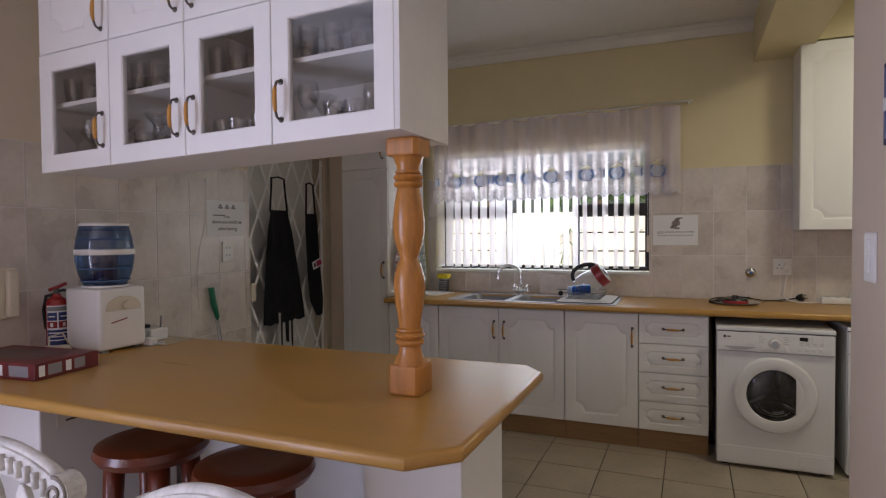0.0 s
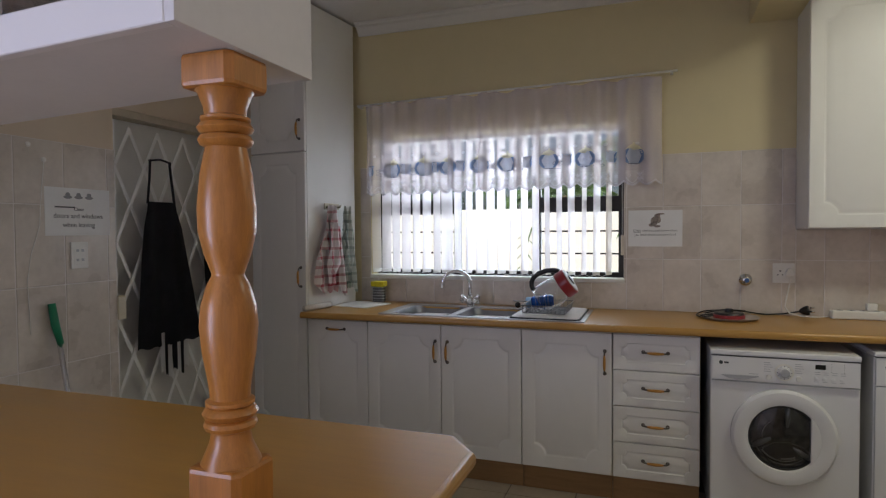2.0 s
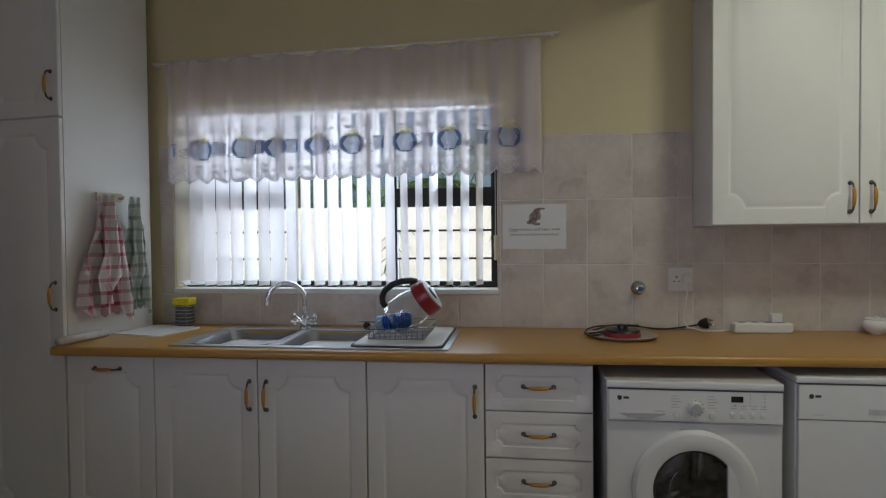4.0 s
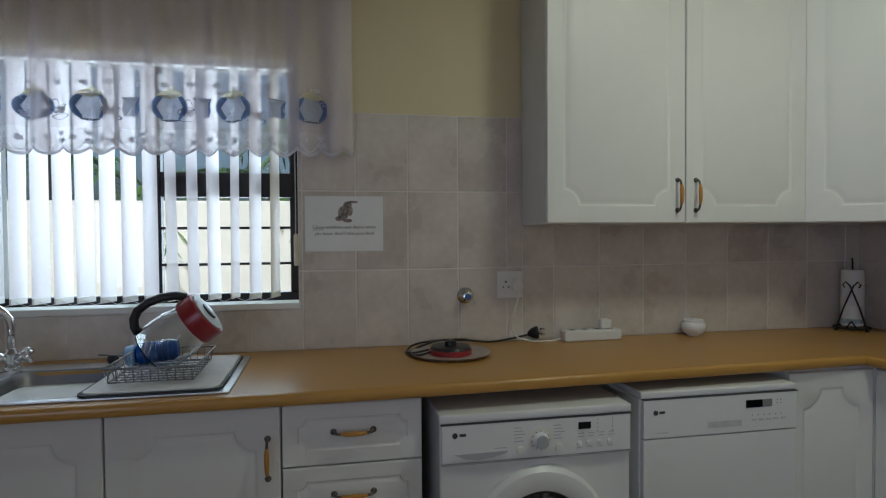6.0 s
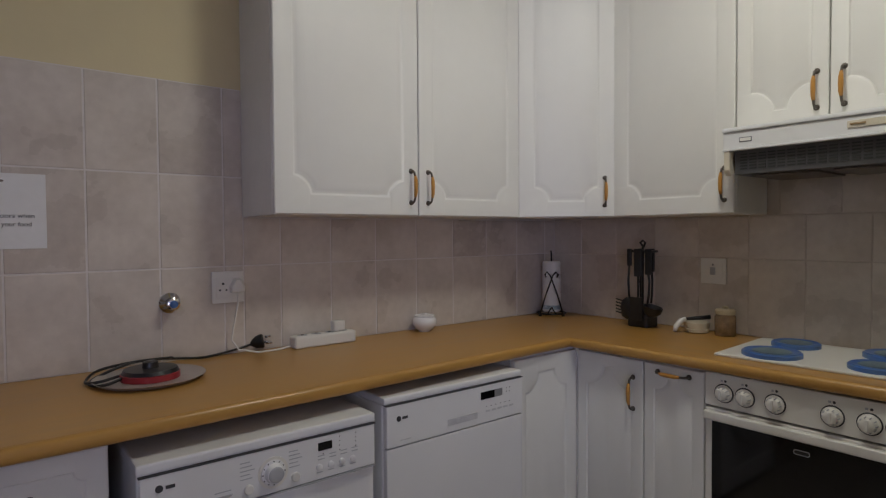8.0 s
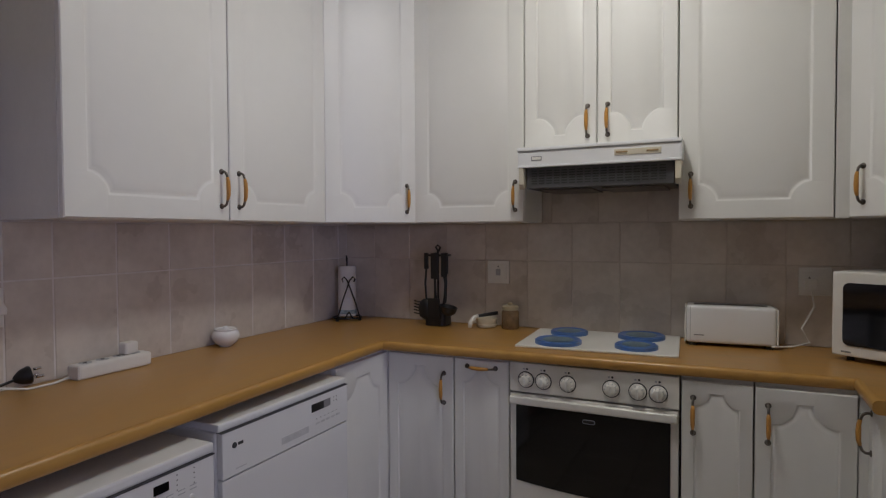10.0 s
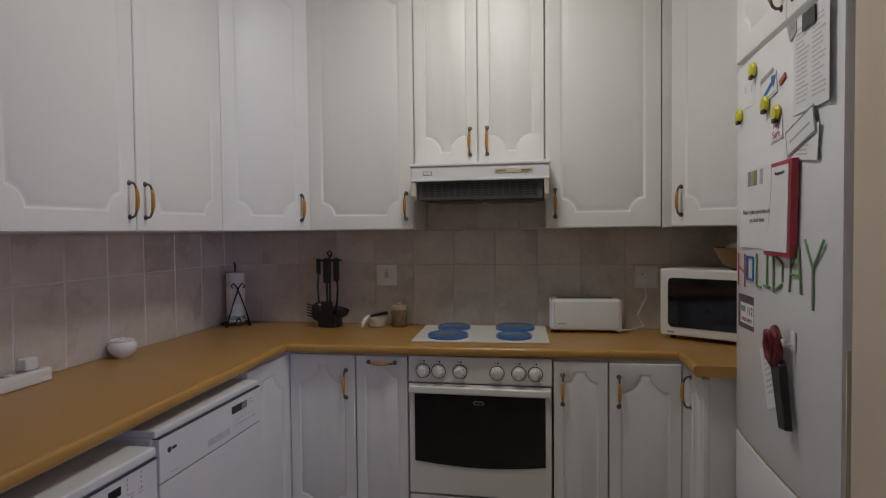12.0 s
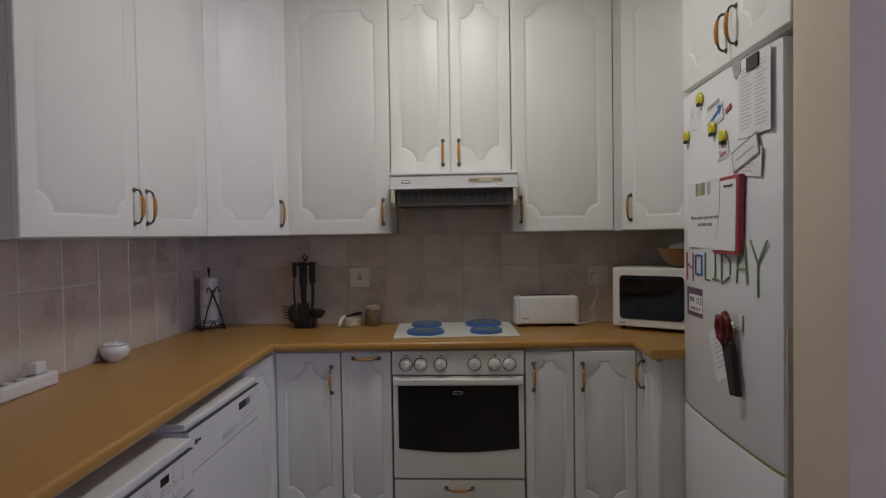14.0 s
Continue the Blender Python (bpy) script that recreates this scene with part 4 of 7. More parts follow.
# ---- vertical blind and lace valance ----
VANE = sheer("blind_vane_fabric", (0.90, 0.875, 0.88), 0.03, translucent=0.55)
SHEER = sheer("sheer_voile", (0.88, 0.81, 0.83), 0.55, translucent=0.12)
LACE = sheer("lace_band", (0.86, 0.82, 0.84), 0.48, translucent=0.18)
EMB = sheer("embroidery_white", (0.64, 0.63, 0.67), 0.10, translucent=0.16)
EMB_LINE = sheer("embroidery_thread", (0.20, 0.21, 0.26), 0.1, translucent=0.3)
EMB_BODY = sheer("embroidery_grey", (0.50, 0.53, 0.62), 0.08, translucent=0.32)
EMB_BLUE = sheer("embroidery_blue", (0.20, 0.29, 0.50), 0.2, translucent=0.4)
EMB_CREAM = sheer("embroidery_cream", (0.66, 0.62, 0.46), 0.1, translucent=0.45)

blind = thing("vertical_blind", "white vertical blind with translucent vanes, partly open", "blind")
part("head_rail", box(WX0 + 0.01, YW + 0.015, 1.985, WX1 - 0.01, YW + 0.055, 2.02, 0.004), PLASTIC_W, blind)


def vane_mesh(w, h):
    bm = bmesh.new()
    n = 6
    rows = []
    for z in (0, h * 0.5, h):
        rows.append([bm.verts.new(((k / n - 0.5) * w, 0.006 * (1 - (2 * k / n - 1) ** 2), z)) for k in range(n + 1)])
    for a, b in zip(rows, rows[1:]):
        for k in range(n):
            bm.faces.new((a[k], a[k + 1], b[k + 1], b[k]))
    bmesh.ops.solidify(bm, geom=bm.faces[:], thickness=0.0008)
    return bm


VM = mesh_of("vane", vane_mesh(0.086, 0.87), VANE, smooth=True)
rv = random.Random(4)
xs = [-1.43 + 0.0738 * i for i in range(22)]
for i, x in enumerate(xs):
    v = new("vane", VM)
    v.parent = blind
    turn = 72 + rv.uniform(-6, 6)
    if -0.97 < x < -0.87:
        turn = -12
    v.matrix_basis = pose(x, YW + 0.036, 1.115 + rv.uniform(-0.003, 0.003), rv.uniform(-0.5, 0.5), rv.uniform(-0.4, 0.4), turn)
    part("vane_weight", box(-0.04, -0.003, 0, 0.04, 0.004, 0.022, 0.001, 1), PLASTIC_W, v)
for a, b in zip(xs, xs[1:]):
    part("bead_chain", tube([(a, YW + 0.014, 1.125), ((a + b) / 2, YW + 0.013, 1.108), (b, YW + 0.014, 1.125)], 0.0012, 5), PLASTIC_W, blind)
part("pull_cord", tube([(0.198, YW - 0.008, 1.98), (0.200, YW - 0.01, 1.5), (0.199, YW - 0.009, 1.24)], 0.0025, 6), PALE_GREY, blind)
part("cord_weight", box(0.192, YW - 0.017, 1.24, 0.208, YW - 0.003, 1.36, 0.003), CREAM_PLASTIC, blind)

CX0, CX1 = -1.462, 0.418


def fold(x, z):
    """How far the valance stands off the wall."""
    k = min(1, (2.27 - z) / 0.25)
    return YW - 0.052 - (0.010 + 0.008 * k) * math.sin(x * 57 + 1.3 * math.sin(x * 9)) - 0.006 * k * math.sin(x * 23 + 1)


def top_z(x):
    return 2.242 + 0.026 * (x - CX0) / (CX1 - CX0) + 0.008 * math.sin(x * 29)


valance = thing("lace_valance", "sheer white lace valance embroidered with blue teapots", "curtain")


def cloth(name, z_lo, z_hi, mat, nx=320, nz=10, off=0.0, xa=CX0, xb=CX1):
    bm = bmesh.new()
    g = []
    for j in range(nz + 1):
        row = []
        for i in range(nx + 1):
            x = xa + (xb - xa) * i / nx
            lo, hi = z_lo(x), z_hi(x)
            z = lo + (hi - lo) * j / nz
            row.append(bm.verts.new((x + 0.006 * math.sin(x * 31) * (2.27 - z), fold(x, z) - off, z)))
        g.append(row)
    for a, b in zip(g, g[1:]):
        for i in range(nx):
            bm.faces.new((a[i], a[i + 1], b[i + 1], b[i]))
    return part(name, bm, mat, valance, smooth=True)


def scallop(x):
    return 1.654 - 0.024 * abs(math.sin((x - CX0) * math.pi / 0.088)) + 0.018 * (x - CX0) / (CX1 - CX0)


cloth("voile", lambda x: 1.735, top_z, SHEER)
cloth("lace_edge", scallop, lambda x: 1.7349, LACE, nz=4)


def wave(x):
    return scallop(x) + 0.024 + 0.010 * math.cos((x - CX0) * 2 * math.pi / 0.088)


cloth("lace_trim", scallop, lambda x: scallop(x) + 0.011, EMB, nz=1, off=0.0015)
cloth("lace_trim", wave, lambda x: wave(x) + 0.006, EMB, nz=1, off=0.0015)
for px, pw in ((-1.30, 0.05), (-1.16, 0.03), (-1.01, 0.045), (-0.85, 0.05), (-0.64, 0.055), (-0.415, 0.04), (-0.29, 0.025), (-0.12, 0.045), (0.06, 0.03), (0.20, 0.04), (0.352, 0.06), (0.395, 0.035)):
    cloth("pleat", lambda x: scallop(x) + 0.012, top_z, SHEER, nx=10, nz=10, off=0.014 + 0.1 * pw, xa=px - pw / 2, xb=px + pw / 2)
cloth("heading", lambda x: top_z(x) - 0.045, lambda x: top_z(x) - 0.002, SHEER, nz=2, off=0.008)


def motif(name, pts, mat, off, inner=0.0):
    """A flat embroidered patch that follows the folds; inner: share of it left open in the middle."""
    bm = bmesh.new()
    cx, cz = sum(p[0] for p in pts) / len(pts), sum(p[1] for p in pts) / len(pts)
    rings = [[bm.verts.new((cx + (x - cx) * f, fold(cx + (x - cx) * f, z) - off, cz + (z - cz) * f)) for x, z in pts] for f in ((1.0, (1 + inner) / 2, inner) if inner else (1.0, 0.66, 0.33))]
    n = len(pts)
    for a, b in zip(rings, rings[1:]):
        for i in range(n):
            bm.faces.new((a[i], a[(i + 1) % n], b[(i + 1) % n], b[i]))
    if not inner:
        mid = bm.verts.new((cx, fold(cx, cz) - off, cz))
        for i in range(n):
            bm.faces.new((rings[-1][i], rings[-1][(i + 1) % n], mid))
    return part(name, bm, mat, valance)


def oval(cx, cz, rx, rz, n=20, a0=0, a1=360):
    return [(cx + rx * math.cos(radians(a0 + (a1 - a0) * i / n)), cz + rz * math.sin(radians(a0 + (a1 - a0) * i / n))) for i in range(n + (a1 - a0 < 360))]


for x in (-1.265, -1.04, -0.875, -0.665, -0.485, -0.225, -0.01, 0.265):
    z = 1.795 + 0.014 * (x - CX0)
    motif("teapot_body", oval(x, z, 0.060, 0.051), EMB_BODY, 0.003)
    for sg in (-1, 1):
        side = [(x + sg * 0.061 * math.cos(radians(a)), z + 0.051 * math.sin(radians(a))) for a in range(-60, 61, 15)]
        motif("teapot_side", side + [(x + sg * 0.050 * math.cos(radians(a)), z + 0.044 * math.sin(radians(a))) for a in range(60, -61, -20)], EMB_BLUE, 0.004)
    motif("teapot_lid", [(x - 0.044, z + 0.040), (x - 0.030, z + 0.056), (x - 0.008, z + 0.068), (x + 0.008, z + 0.068), (x + 0.032, z + 0.056), (x + 0.044, z + 0.040), (x, z + 0.034)], EMB_CREAM, 0.0045)
    motif("lid_knob", oval(x, z + 0.073, 0.006, 0.007, 8), EMB_CREAM, 0.0045)
    motif("teapot_foot", oval(x, z - 0.045, 0.034, 0.004, 12), EMB_LINE, 0.0045)
    motif("teapot_handle", oval(x + 0.062, z + 0.004, 0.013, 0.026, 14), EMB_LINE, 0.0025, 0.82)
for x in (-1.425, -1.175, -0.96, -0.79, -0.36, -0.12, 0.14, 0.39):
    z = 1.80 + 0.014 * (x - CX0)
    w = 0.030 if x < 0.3 else 0.016
    motif("jug_body", [(x - w, z + 0.030), (x - w * 0.85, z + 0.012), (x - w, z - 0.014), (x - w * 0.7, z - 0.036), (x + w * 0.7, z - 0.036), (x + w, z - 0.014), (x + w * 0.85, z + 0.012), (x + w * 1.1, z + 0.030)], EMB_BODY, 0.003)
    motif("jug_side", [(x + w * 0.45, z + 0.028), (x + w * 0.4, z - 0.034), (x + w * 0.7, z - 0.036), (x + w, z - 0.014), (x + w * 0.85, z + 0.012), (x + w * 1.1, z + 0.030)], EMB_BLUE, 0.0038)
    motif("jug_rim", oval(x, z + 0.031, w, 0.003, 10), EMB_LINE, 0.004)
for x in (-1.35, -1.11, -0.58, -0.42, -0.17, 0.07):
    motif("saucer", oval(x, 1.772, 0.034, 0.011, 16), EMB_LINE, 0.003, 0.8)
    motif("teacup", oval(x + 0.004, 1.806, 0.022, 0.026, 12, 180, 360), EMB, 0.0034)
    motif("teacup_rim", oval(x + 0.004, 1.807, 0.023, 0.006, 14), EMB_LINE, 0.0038, 0.72)
    motif("cup_handle", oval(x - 0.024, 1.797, 0.010, 0.010, 12), EMB_LINE, 0.0036, 0.7)
for i in range(21):
    x = CX0 + 0.044 + 0.088 * i
    if x < CX1 - 0.03:
        z = scallop(x) + 0.060
        motif("lace_flower", [(x + (0.015 if k % 2 else 0.008) * math.cos(k * math.pi / 6), z + (0.015 if k % 2 else 0.008) * math.sin(k * math.pi / 6)) for k in range(12)], EMB, 0.002)
        if x + 0.06 < CX1:
            hx, hz = x + 0.044, 1.688
            motif("lace_heart", [(hx, hz - 0.014), (hx - 0.016, hz + 0.002), (hx - 0.013, hz + 0.011), (hx - 0.006, hz + 0.011), (hx, hz + 0.006), (hx + 0.006, hz + 0.011), (hx + 0.013, hz + 0.011), (hx + 0.016, hz + 0.002)], EMB, 0.002)
            motif("lace_tulip", [(hx - 0.016, hz + 0.038), (hx - 0.010, hz + 0.024), (hx, hz + 0.019), (hx + 0.010, hz + 0.024), (hx + 0.016, hz + 0.038), (hx + 0.006, hz + 0.031), (hx, hz + 0.040), (hx - 0.006, hz + 0.031)], EMB, 0.002)
        motif("lace_sprig", oval(x + 0.03, 1.893, 0.013, 0.010, 8), EMB, 0.002)
rod = thing("curtain_rod", "thin white curtain rod over the window", "curtain rod")
part("rod", tube([(-1.525, YW - 0.05, 2.243), (0.50, YW - 0.05, 2.290)], 0.007, 10), PLASTIC_W, rod)
for x, z in ((-1.515, 2.243), (0.47, 2.289)):
    part("bracket", box(x - 0.008, YW - 0.05, z - 0.012, x + 0.008, YW - 0.0005, z + 0.004, 0.001, 1), PLASTIC_W, rod)

# plants over the boundary wall
LEAF = material("palm_leaf", (0.09, 0.17, 0.035), 0.5, vary=0.3, scale=3)
rp = random.Random(7)


def palm(x, y, h, n):
    t = thing("palm", "green palm with long arching fronds behind the wall", "palm", pose(x, y, -0.2), "garden palms")
    part("trunk", tube([(0, 0, 0), (0.03, 0, h * 0.5), (0, 0, h)], 0.09, 8, None, 0, [0.12, 0.09, 0.07]), material("palm_trunk", (0.16, 0.11, 0.07), 0.9, vary=0.2), t)
    for k in range(n):
        a, reach, lift = 2 * math.pi * k / n + rp.uniform(-0.2, 0.2), rp.uniform(0.8, 1.2), rp.uniform(0.2, 0.9)
        bm = bmesh.new()
        spine = [Vector((reach * s * math.cos(a), reach * s * math.sin(a), h + lift * s - 1.1 * s * s * reach)) for s in [i / 14 for i in range(15)]]
        tube(spine, 0.008, 4, bm)
        side = Vector((-math.sin(a), math.cos(a), 0))
        for i in range(1, 15):
            for sg in (-1, 1):
                p = spine[i]
                L = 0.34 * math.sin(math.pi * (0.12 + 0.8 * i / 14))
                d = (side * sg + (spine[i] - spine[i - 1]).normalized() * 0.7 + Vector((0, 0, -0.35))).normalized()
                q = [bm.verts.new(p), bm.verts.new(p + d * L * 0.5 + Vector((0, 0, 0.02)) + (spine[i] - spine[i - 1]).normalized() * 0.02), bm.verts.new(p + d * L), bm.verts.new(p + d * L * 0.5 - (spine[i] - spine[i - 1]).normalized() * 0.02)]
                bm.faces.new(q)
        part("frond", bm, LEAF, t)


for x, y, h in ((-2.2, 8.3, 2.3), (-0.6, 8.0, 2.0), (0.4, 8.6, 2.6), (1.6, 8.1, 2.2)):
    palm(x, y, h, 13)

# ---- sink, tap, dish rack ----
sink = thing("double_sink", "stainless steel double-bowl sink with drainer", "sink")
bm = bmesh.new()
# darker than the rim steel: the shade inside the bowls is in this colour
SHADED_BOWL_STEEL = material("shaded_bowl_steel", (0.27, 0.27, 0.28), 0.44, metal=1.0, vary=0.08, scale=8)
B1, B2 = (-1.045, -0.705), (-0.665, -0.325)
PX0, PX1, PY0, PY1 = -1.115, 0.040, 4.100, 4.592
for x0, x1, y0, y1 in ((PX0, PX1, PY0, 4.132), (PX0, PX1, 4.512, PY1), (PX0, B1[0], 4.132, 4.512), (B1[1], B2[0], 4.132, 4.512), (B2[1], PX1, 4.132, 4.512)):
    box(x0, y0, TOP + 0.0005, x1, y1, TOP + 0.006, bm=bm)
part("rim", bm, STEEL, sink)
nosing([(PX0, PY0), (PX1, PY0), (PX1, PY1), (PX0, PY1), (PX0, PY0)], sink, STEEL, TOP + 0.0003, TOP + 0.007, 1, "rolled_edge", 0.004)


for a, b in (B1, B2):
    bm = bmesh.new()
    rows = []
    for d, z in ((-0.004, TOP + 0.0065), (0.004, TOP + 0.0045), (0.012, TOP - 0.01), (0.02, TOP - 0.12), (0.035, TOP - 0.145), (0.06, TOP - 0.15)):
        rows.append([bm.verts.new((x, y, z)) for x, y in rounded_rect(a + d, b - d, 4.132 + d, 4.512 - d, 0.06)])
    n = len(rows[0])
    for p, q in zip(rows, rows[1:]):
        for i in range(n):
            bm.faces.new((p[i], p[(i + 1) % n], q[(i + 1) % n], q[i]))
    bm.faces.new(rows[-1])
    bowl = part("bowl", bm, SHADED_BOWL_STEEL, sink, smooth=True)
    part("drain", lathe([(0.035, 0), (0.035, 0.003), (0.02, 0.002)], 18), CHROME, bowl, at=pose((a + b) / 2, 4.32, TOP - 0.15))
mixer = thing("mixer_tap", "chrome gooseneck mixer tap with two cross handles", "tap", pose(-0.695, 4.53, TOP + 0.006))
part("base", lathe([(0.026, 0), (0.026, 0.012), (0.018, 0.02), (0.017, 0.05), (0.02, 0.055), (0.012, 0.07)], 20), CHROME, mixer, smooth=True)
sp = [(0, 0, 0.06), (0, -0.002, 0.13)] + [(-0.085 + 0.085 * math.cos(radians(a)), -0.03 * a / 180, 0.145 + 0.075 * math.sin(radians(a))) for a in range(0, 181, 18)] + [(-0.175, -0.03, 0.115)]
part("spout", tube(sp, 0.0118, 12), CHROME, mixer)
for sg in (-1, 1):
    h = part("cross_handle", tube([(0, 0, 0.025), (sg * 0.03, -0.004, 0.042), (sg * 0.048, -0.005, 0.056)], 0.014, 12), CHROME, mixer)
    for k in range(4):
        a = radians(90 * k + 20)
        part("lever", tube([(sg * 0.046, -0.005, 0.05), (sg * 0.052, -0.005 + 0.026 * math.cos(a), 0.05 + 0.026 * math.sin(a))], 0.0085, 8), CHROME, h)
tray = thing("drip_tray", "white draining tray with a dark rim", "tray")
part("tray", prism(rounded_rect(-0.345, 0.012, 4.120, 4.578, 0.03), TOP + 0.007, TOP + 0.017, bevel=0.003), material("tray_cloth", (0.70, 0.68, 0.66), 0.7, vary=0.06, scale=30), tray)
part("rim", prism(rounded_rect(-0.355, 0.020, 4.110, 4.586, 0.03), TOP + 0.0072, TOP + 0.0125), DARK, tray)
RACK_WIRE = material("rack_wire", (0.32, 0.32, 0.33), 0.3, metal=0.9, vary=0.2, scale=30)
rack = thing("wire_dish_rack", "steel wire dish rack on the draining tray", "dish rack", pose(-0.300, 4.160, TOP + 0.018))
RW, RD, RH = 0.245, 0.30, 0.052
part("top_rail", tube([(0, 0, RH), (RW, 0, RH), (RW, RD, RH), (0, RD, RH), (0, 0, RH)], 0.0028, 6), RACK_WIRE, rack)
part("bottom_rail", tube([(0.01, 0.01, 0.012), (RW - 0.01, 0.01, 0.012), (RW - 0.01, RD - 0.01, 0.012), (0.01, RD - 0.01, 0.012), (0.01, 0.01, 0.012)], 0.0022, 6), RACK_WIRE, rack)
for i in range(11):
    x = 0.012 + (RW - 0.024) * i / 10
    part("wire", tube([(x, 0, RH), (x, 0.008, 0.012), (x, RD - 0.008, 0.012), (x, RD, RH)], 0.0018, 5), RACK_WIRE, rack)
for i in range(1, 9):
    y = RD * i / 9
    part("wire", tube([(0, y, RH), (0.008, y, 0.013), (RW - 0.008, y, 0.013), (RW, y, RH)], 0.0018, 5), RACK_WIRE, rack)
part("side_arm", tube([(0, 0.2, RH), (-0.10, 0.27, 0.045)], 0.004, 6), RACK_WIRE, rack)
part("front_loops", tube([(RW * i / 20, -0.001 if i % 2 else 0.001, 0.018 if i % 2 else RH) for i in range(21)], 0.0017, 5), RACK_WIRE, rack)
K = pose(-0.222, 4.385, 0.995, 0, 54, 0) @ Matrix.Scale(1.12, 4)
kettle = thing("glass_kettle", "upturned glass kettle with a red collar, drying in the rack", "kettle", K)
part("glass_jug", lathe([(0.068, -0.01), (0.074, 0.02), (0.072, 0.08), (0.062, 0.125), (0.0595, 0.125), (0.069, 0.08), (0.071, 0.02), (0.065, -0.007)], 28), GLASS, kettle, smooth=True)
part("collar", lathe([(0.069, 0.122), (0.071, 0.13), (0.070, 0.17), (0.066, 0.174), (0.060, 0.172), (0.060, 0.124)], 28), RED, kettle, "translucent red collar", smooth=True)
part("lid", lathe([(0.061, 0.165), (0.061, 0.176), (0.03, 0.179)], 28), PALE_GREY, kettle, smooth=True)
part("lid_button", lathe([(0.026, 0.178), (0.026, 0.183), (0.02, 0.185)], 20), BLACK, kettle, smooth=True)
part("handle", tube([(-0.068, 0, 0.155), (-0.088, 0, 0.138), (-0.108, 0, 0.105), (-0.119, 0, 0.065), (-0.117, 0, 0.03), (-0.104, 0, 0.008), (-0.085, 0, -0.004), (-0.066, 0, -0.006)], 0.0125, 12), BLACK, kettle)
cup = thing("blue_cup", "blue plastic beaker with a pale lid in the dish rack", "cup", pose(-0.235, 4.445, TOP + 0.062, 0, 84, 4))
part("beaker", lathe([(0.022, -0.06), (0.034, -0.052), (0.036, 0.0), (0.036, 0.05), (0.028, 0.068), (0.0, 0.07)], 20), material("bright_blue_plastic", (0.02, 0.13, 0.60), 0.25, vary=0.15, scale=20), cup, smooth=True)
part("lid", lathe([(0.024, -0.092), (0.032, -0.086), (0.034, -0.06), (0.02, -0.058)], 20), material("pale_blue_plastic", (0.30, 0.52, 0.75), 0.35, vary=0.1), cup, "pale blue lid", smooth=True)
for i in range(5):
    part("rib", lathe([(0.0362, -0.035 + 0.018 * i), (0.038, -0.032 + 0.018 * i), (0.0362, -0.029 + 0.018 * i)], 20, cap=False), BLUE, cup, smooth=True)
plug = thing("sink_plug", "black rubber sink plug standing on the sink ledge", "plug", pose(-0.40, 4.55, TOP + 0.024, 90, 0, 20))
part("plug", lathe([(0.016, -0.008), (0.018, 0), (0.018, 0.006), (0.006, 0.012)], 16), BLACK, plug)
caddy = thing("scourer_stand", "wire stand holding a yellow sponge and steel wool", "sponge holder", pose(-1.362, 4.62, TOP))
for i in range(6):
    part("wire_ring", tube([(x, y, 0.012 + 0.018 * i) for x, y in rounded_rect(-0.045, 0.045, -0.035, 0.035, 0.012, 2)] + [(0.045, 0.023, 0.012 + 0.018 * i)], 0.002, 5), STEEL, caddy)
part("steel_wool", prism(rounded_rect(-0.038, 0.038, -0.028, 0.028, 0.012), 0.002, 0.105, bevel=0.008), material("steel_wool", (0.25, 0.25, 0.25), 0.6, metal=0.6, vary=0.4, scale=120), caddy)
part("sponge", box(-0.046, -0.035, 0.107, 0.046, 0.035, 0.142, 0.006), material("yellow_sponge", (0.72, 0.60, 0.02), 0.9, vary=0.15, scale=60), caddy)
board = thing("white_cutting_mat", "thin white cutting mat lying beside the sink", "cutting mat", pose(-1.39, 4.47, TOP, 0, 0, -12))
part("mat", prism(rounded_rect(-0.15, 0.13, -0.15, 0.12, 0.02), 0.0005, 0.006), PLASTIC_W, board)
stop = thing("worktop_end_roll", "rolled grey cloth along the end of the worktop", "cloth roll")
part("roll", tube([(-1.578, 4.052, TOP + 0.020), (-1.550, 4.30, TOP + 0.019)], 0.018, 14), material("grey_cloth", (0.60, 0.56, 0.50), 0.9, vary=0.15), stop)

# tea towels on the side of the tall cupboard
hook = thing("towel_hook", "cream plastic towel hook rail", "hook", pose(-1.5755, 4.352, 1.548, 0, 0, -6.5))
part("plate", box(0, -0.06, -0.015, 0.008, 0.09, 0.025, 0.004), CREAM_PLASTIC, hook)
for y in (-0.04, 0.015, 0.07):
    part("peg", tube([(0.006, y, 0.0), (0.03, y, 0.0), (0.034, y, 0.012)], 0.006, 8), CREAM_PLASTIC, hook)


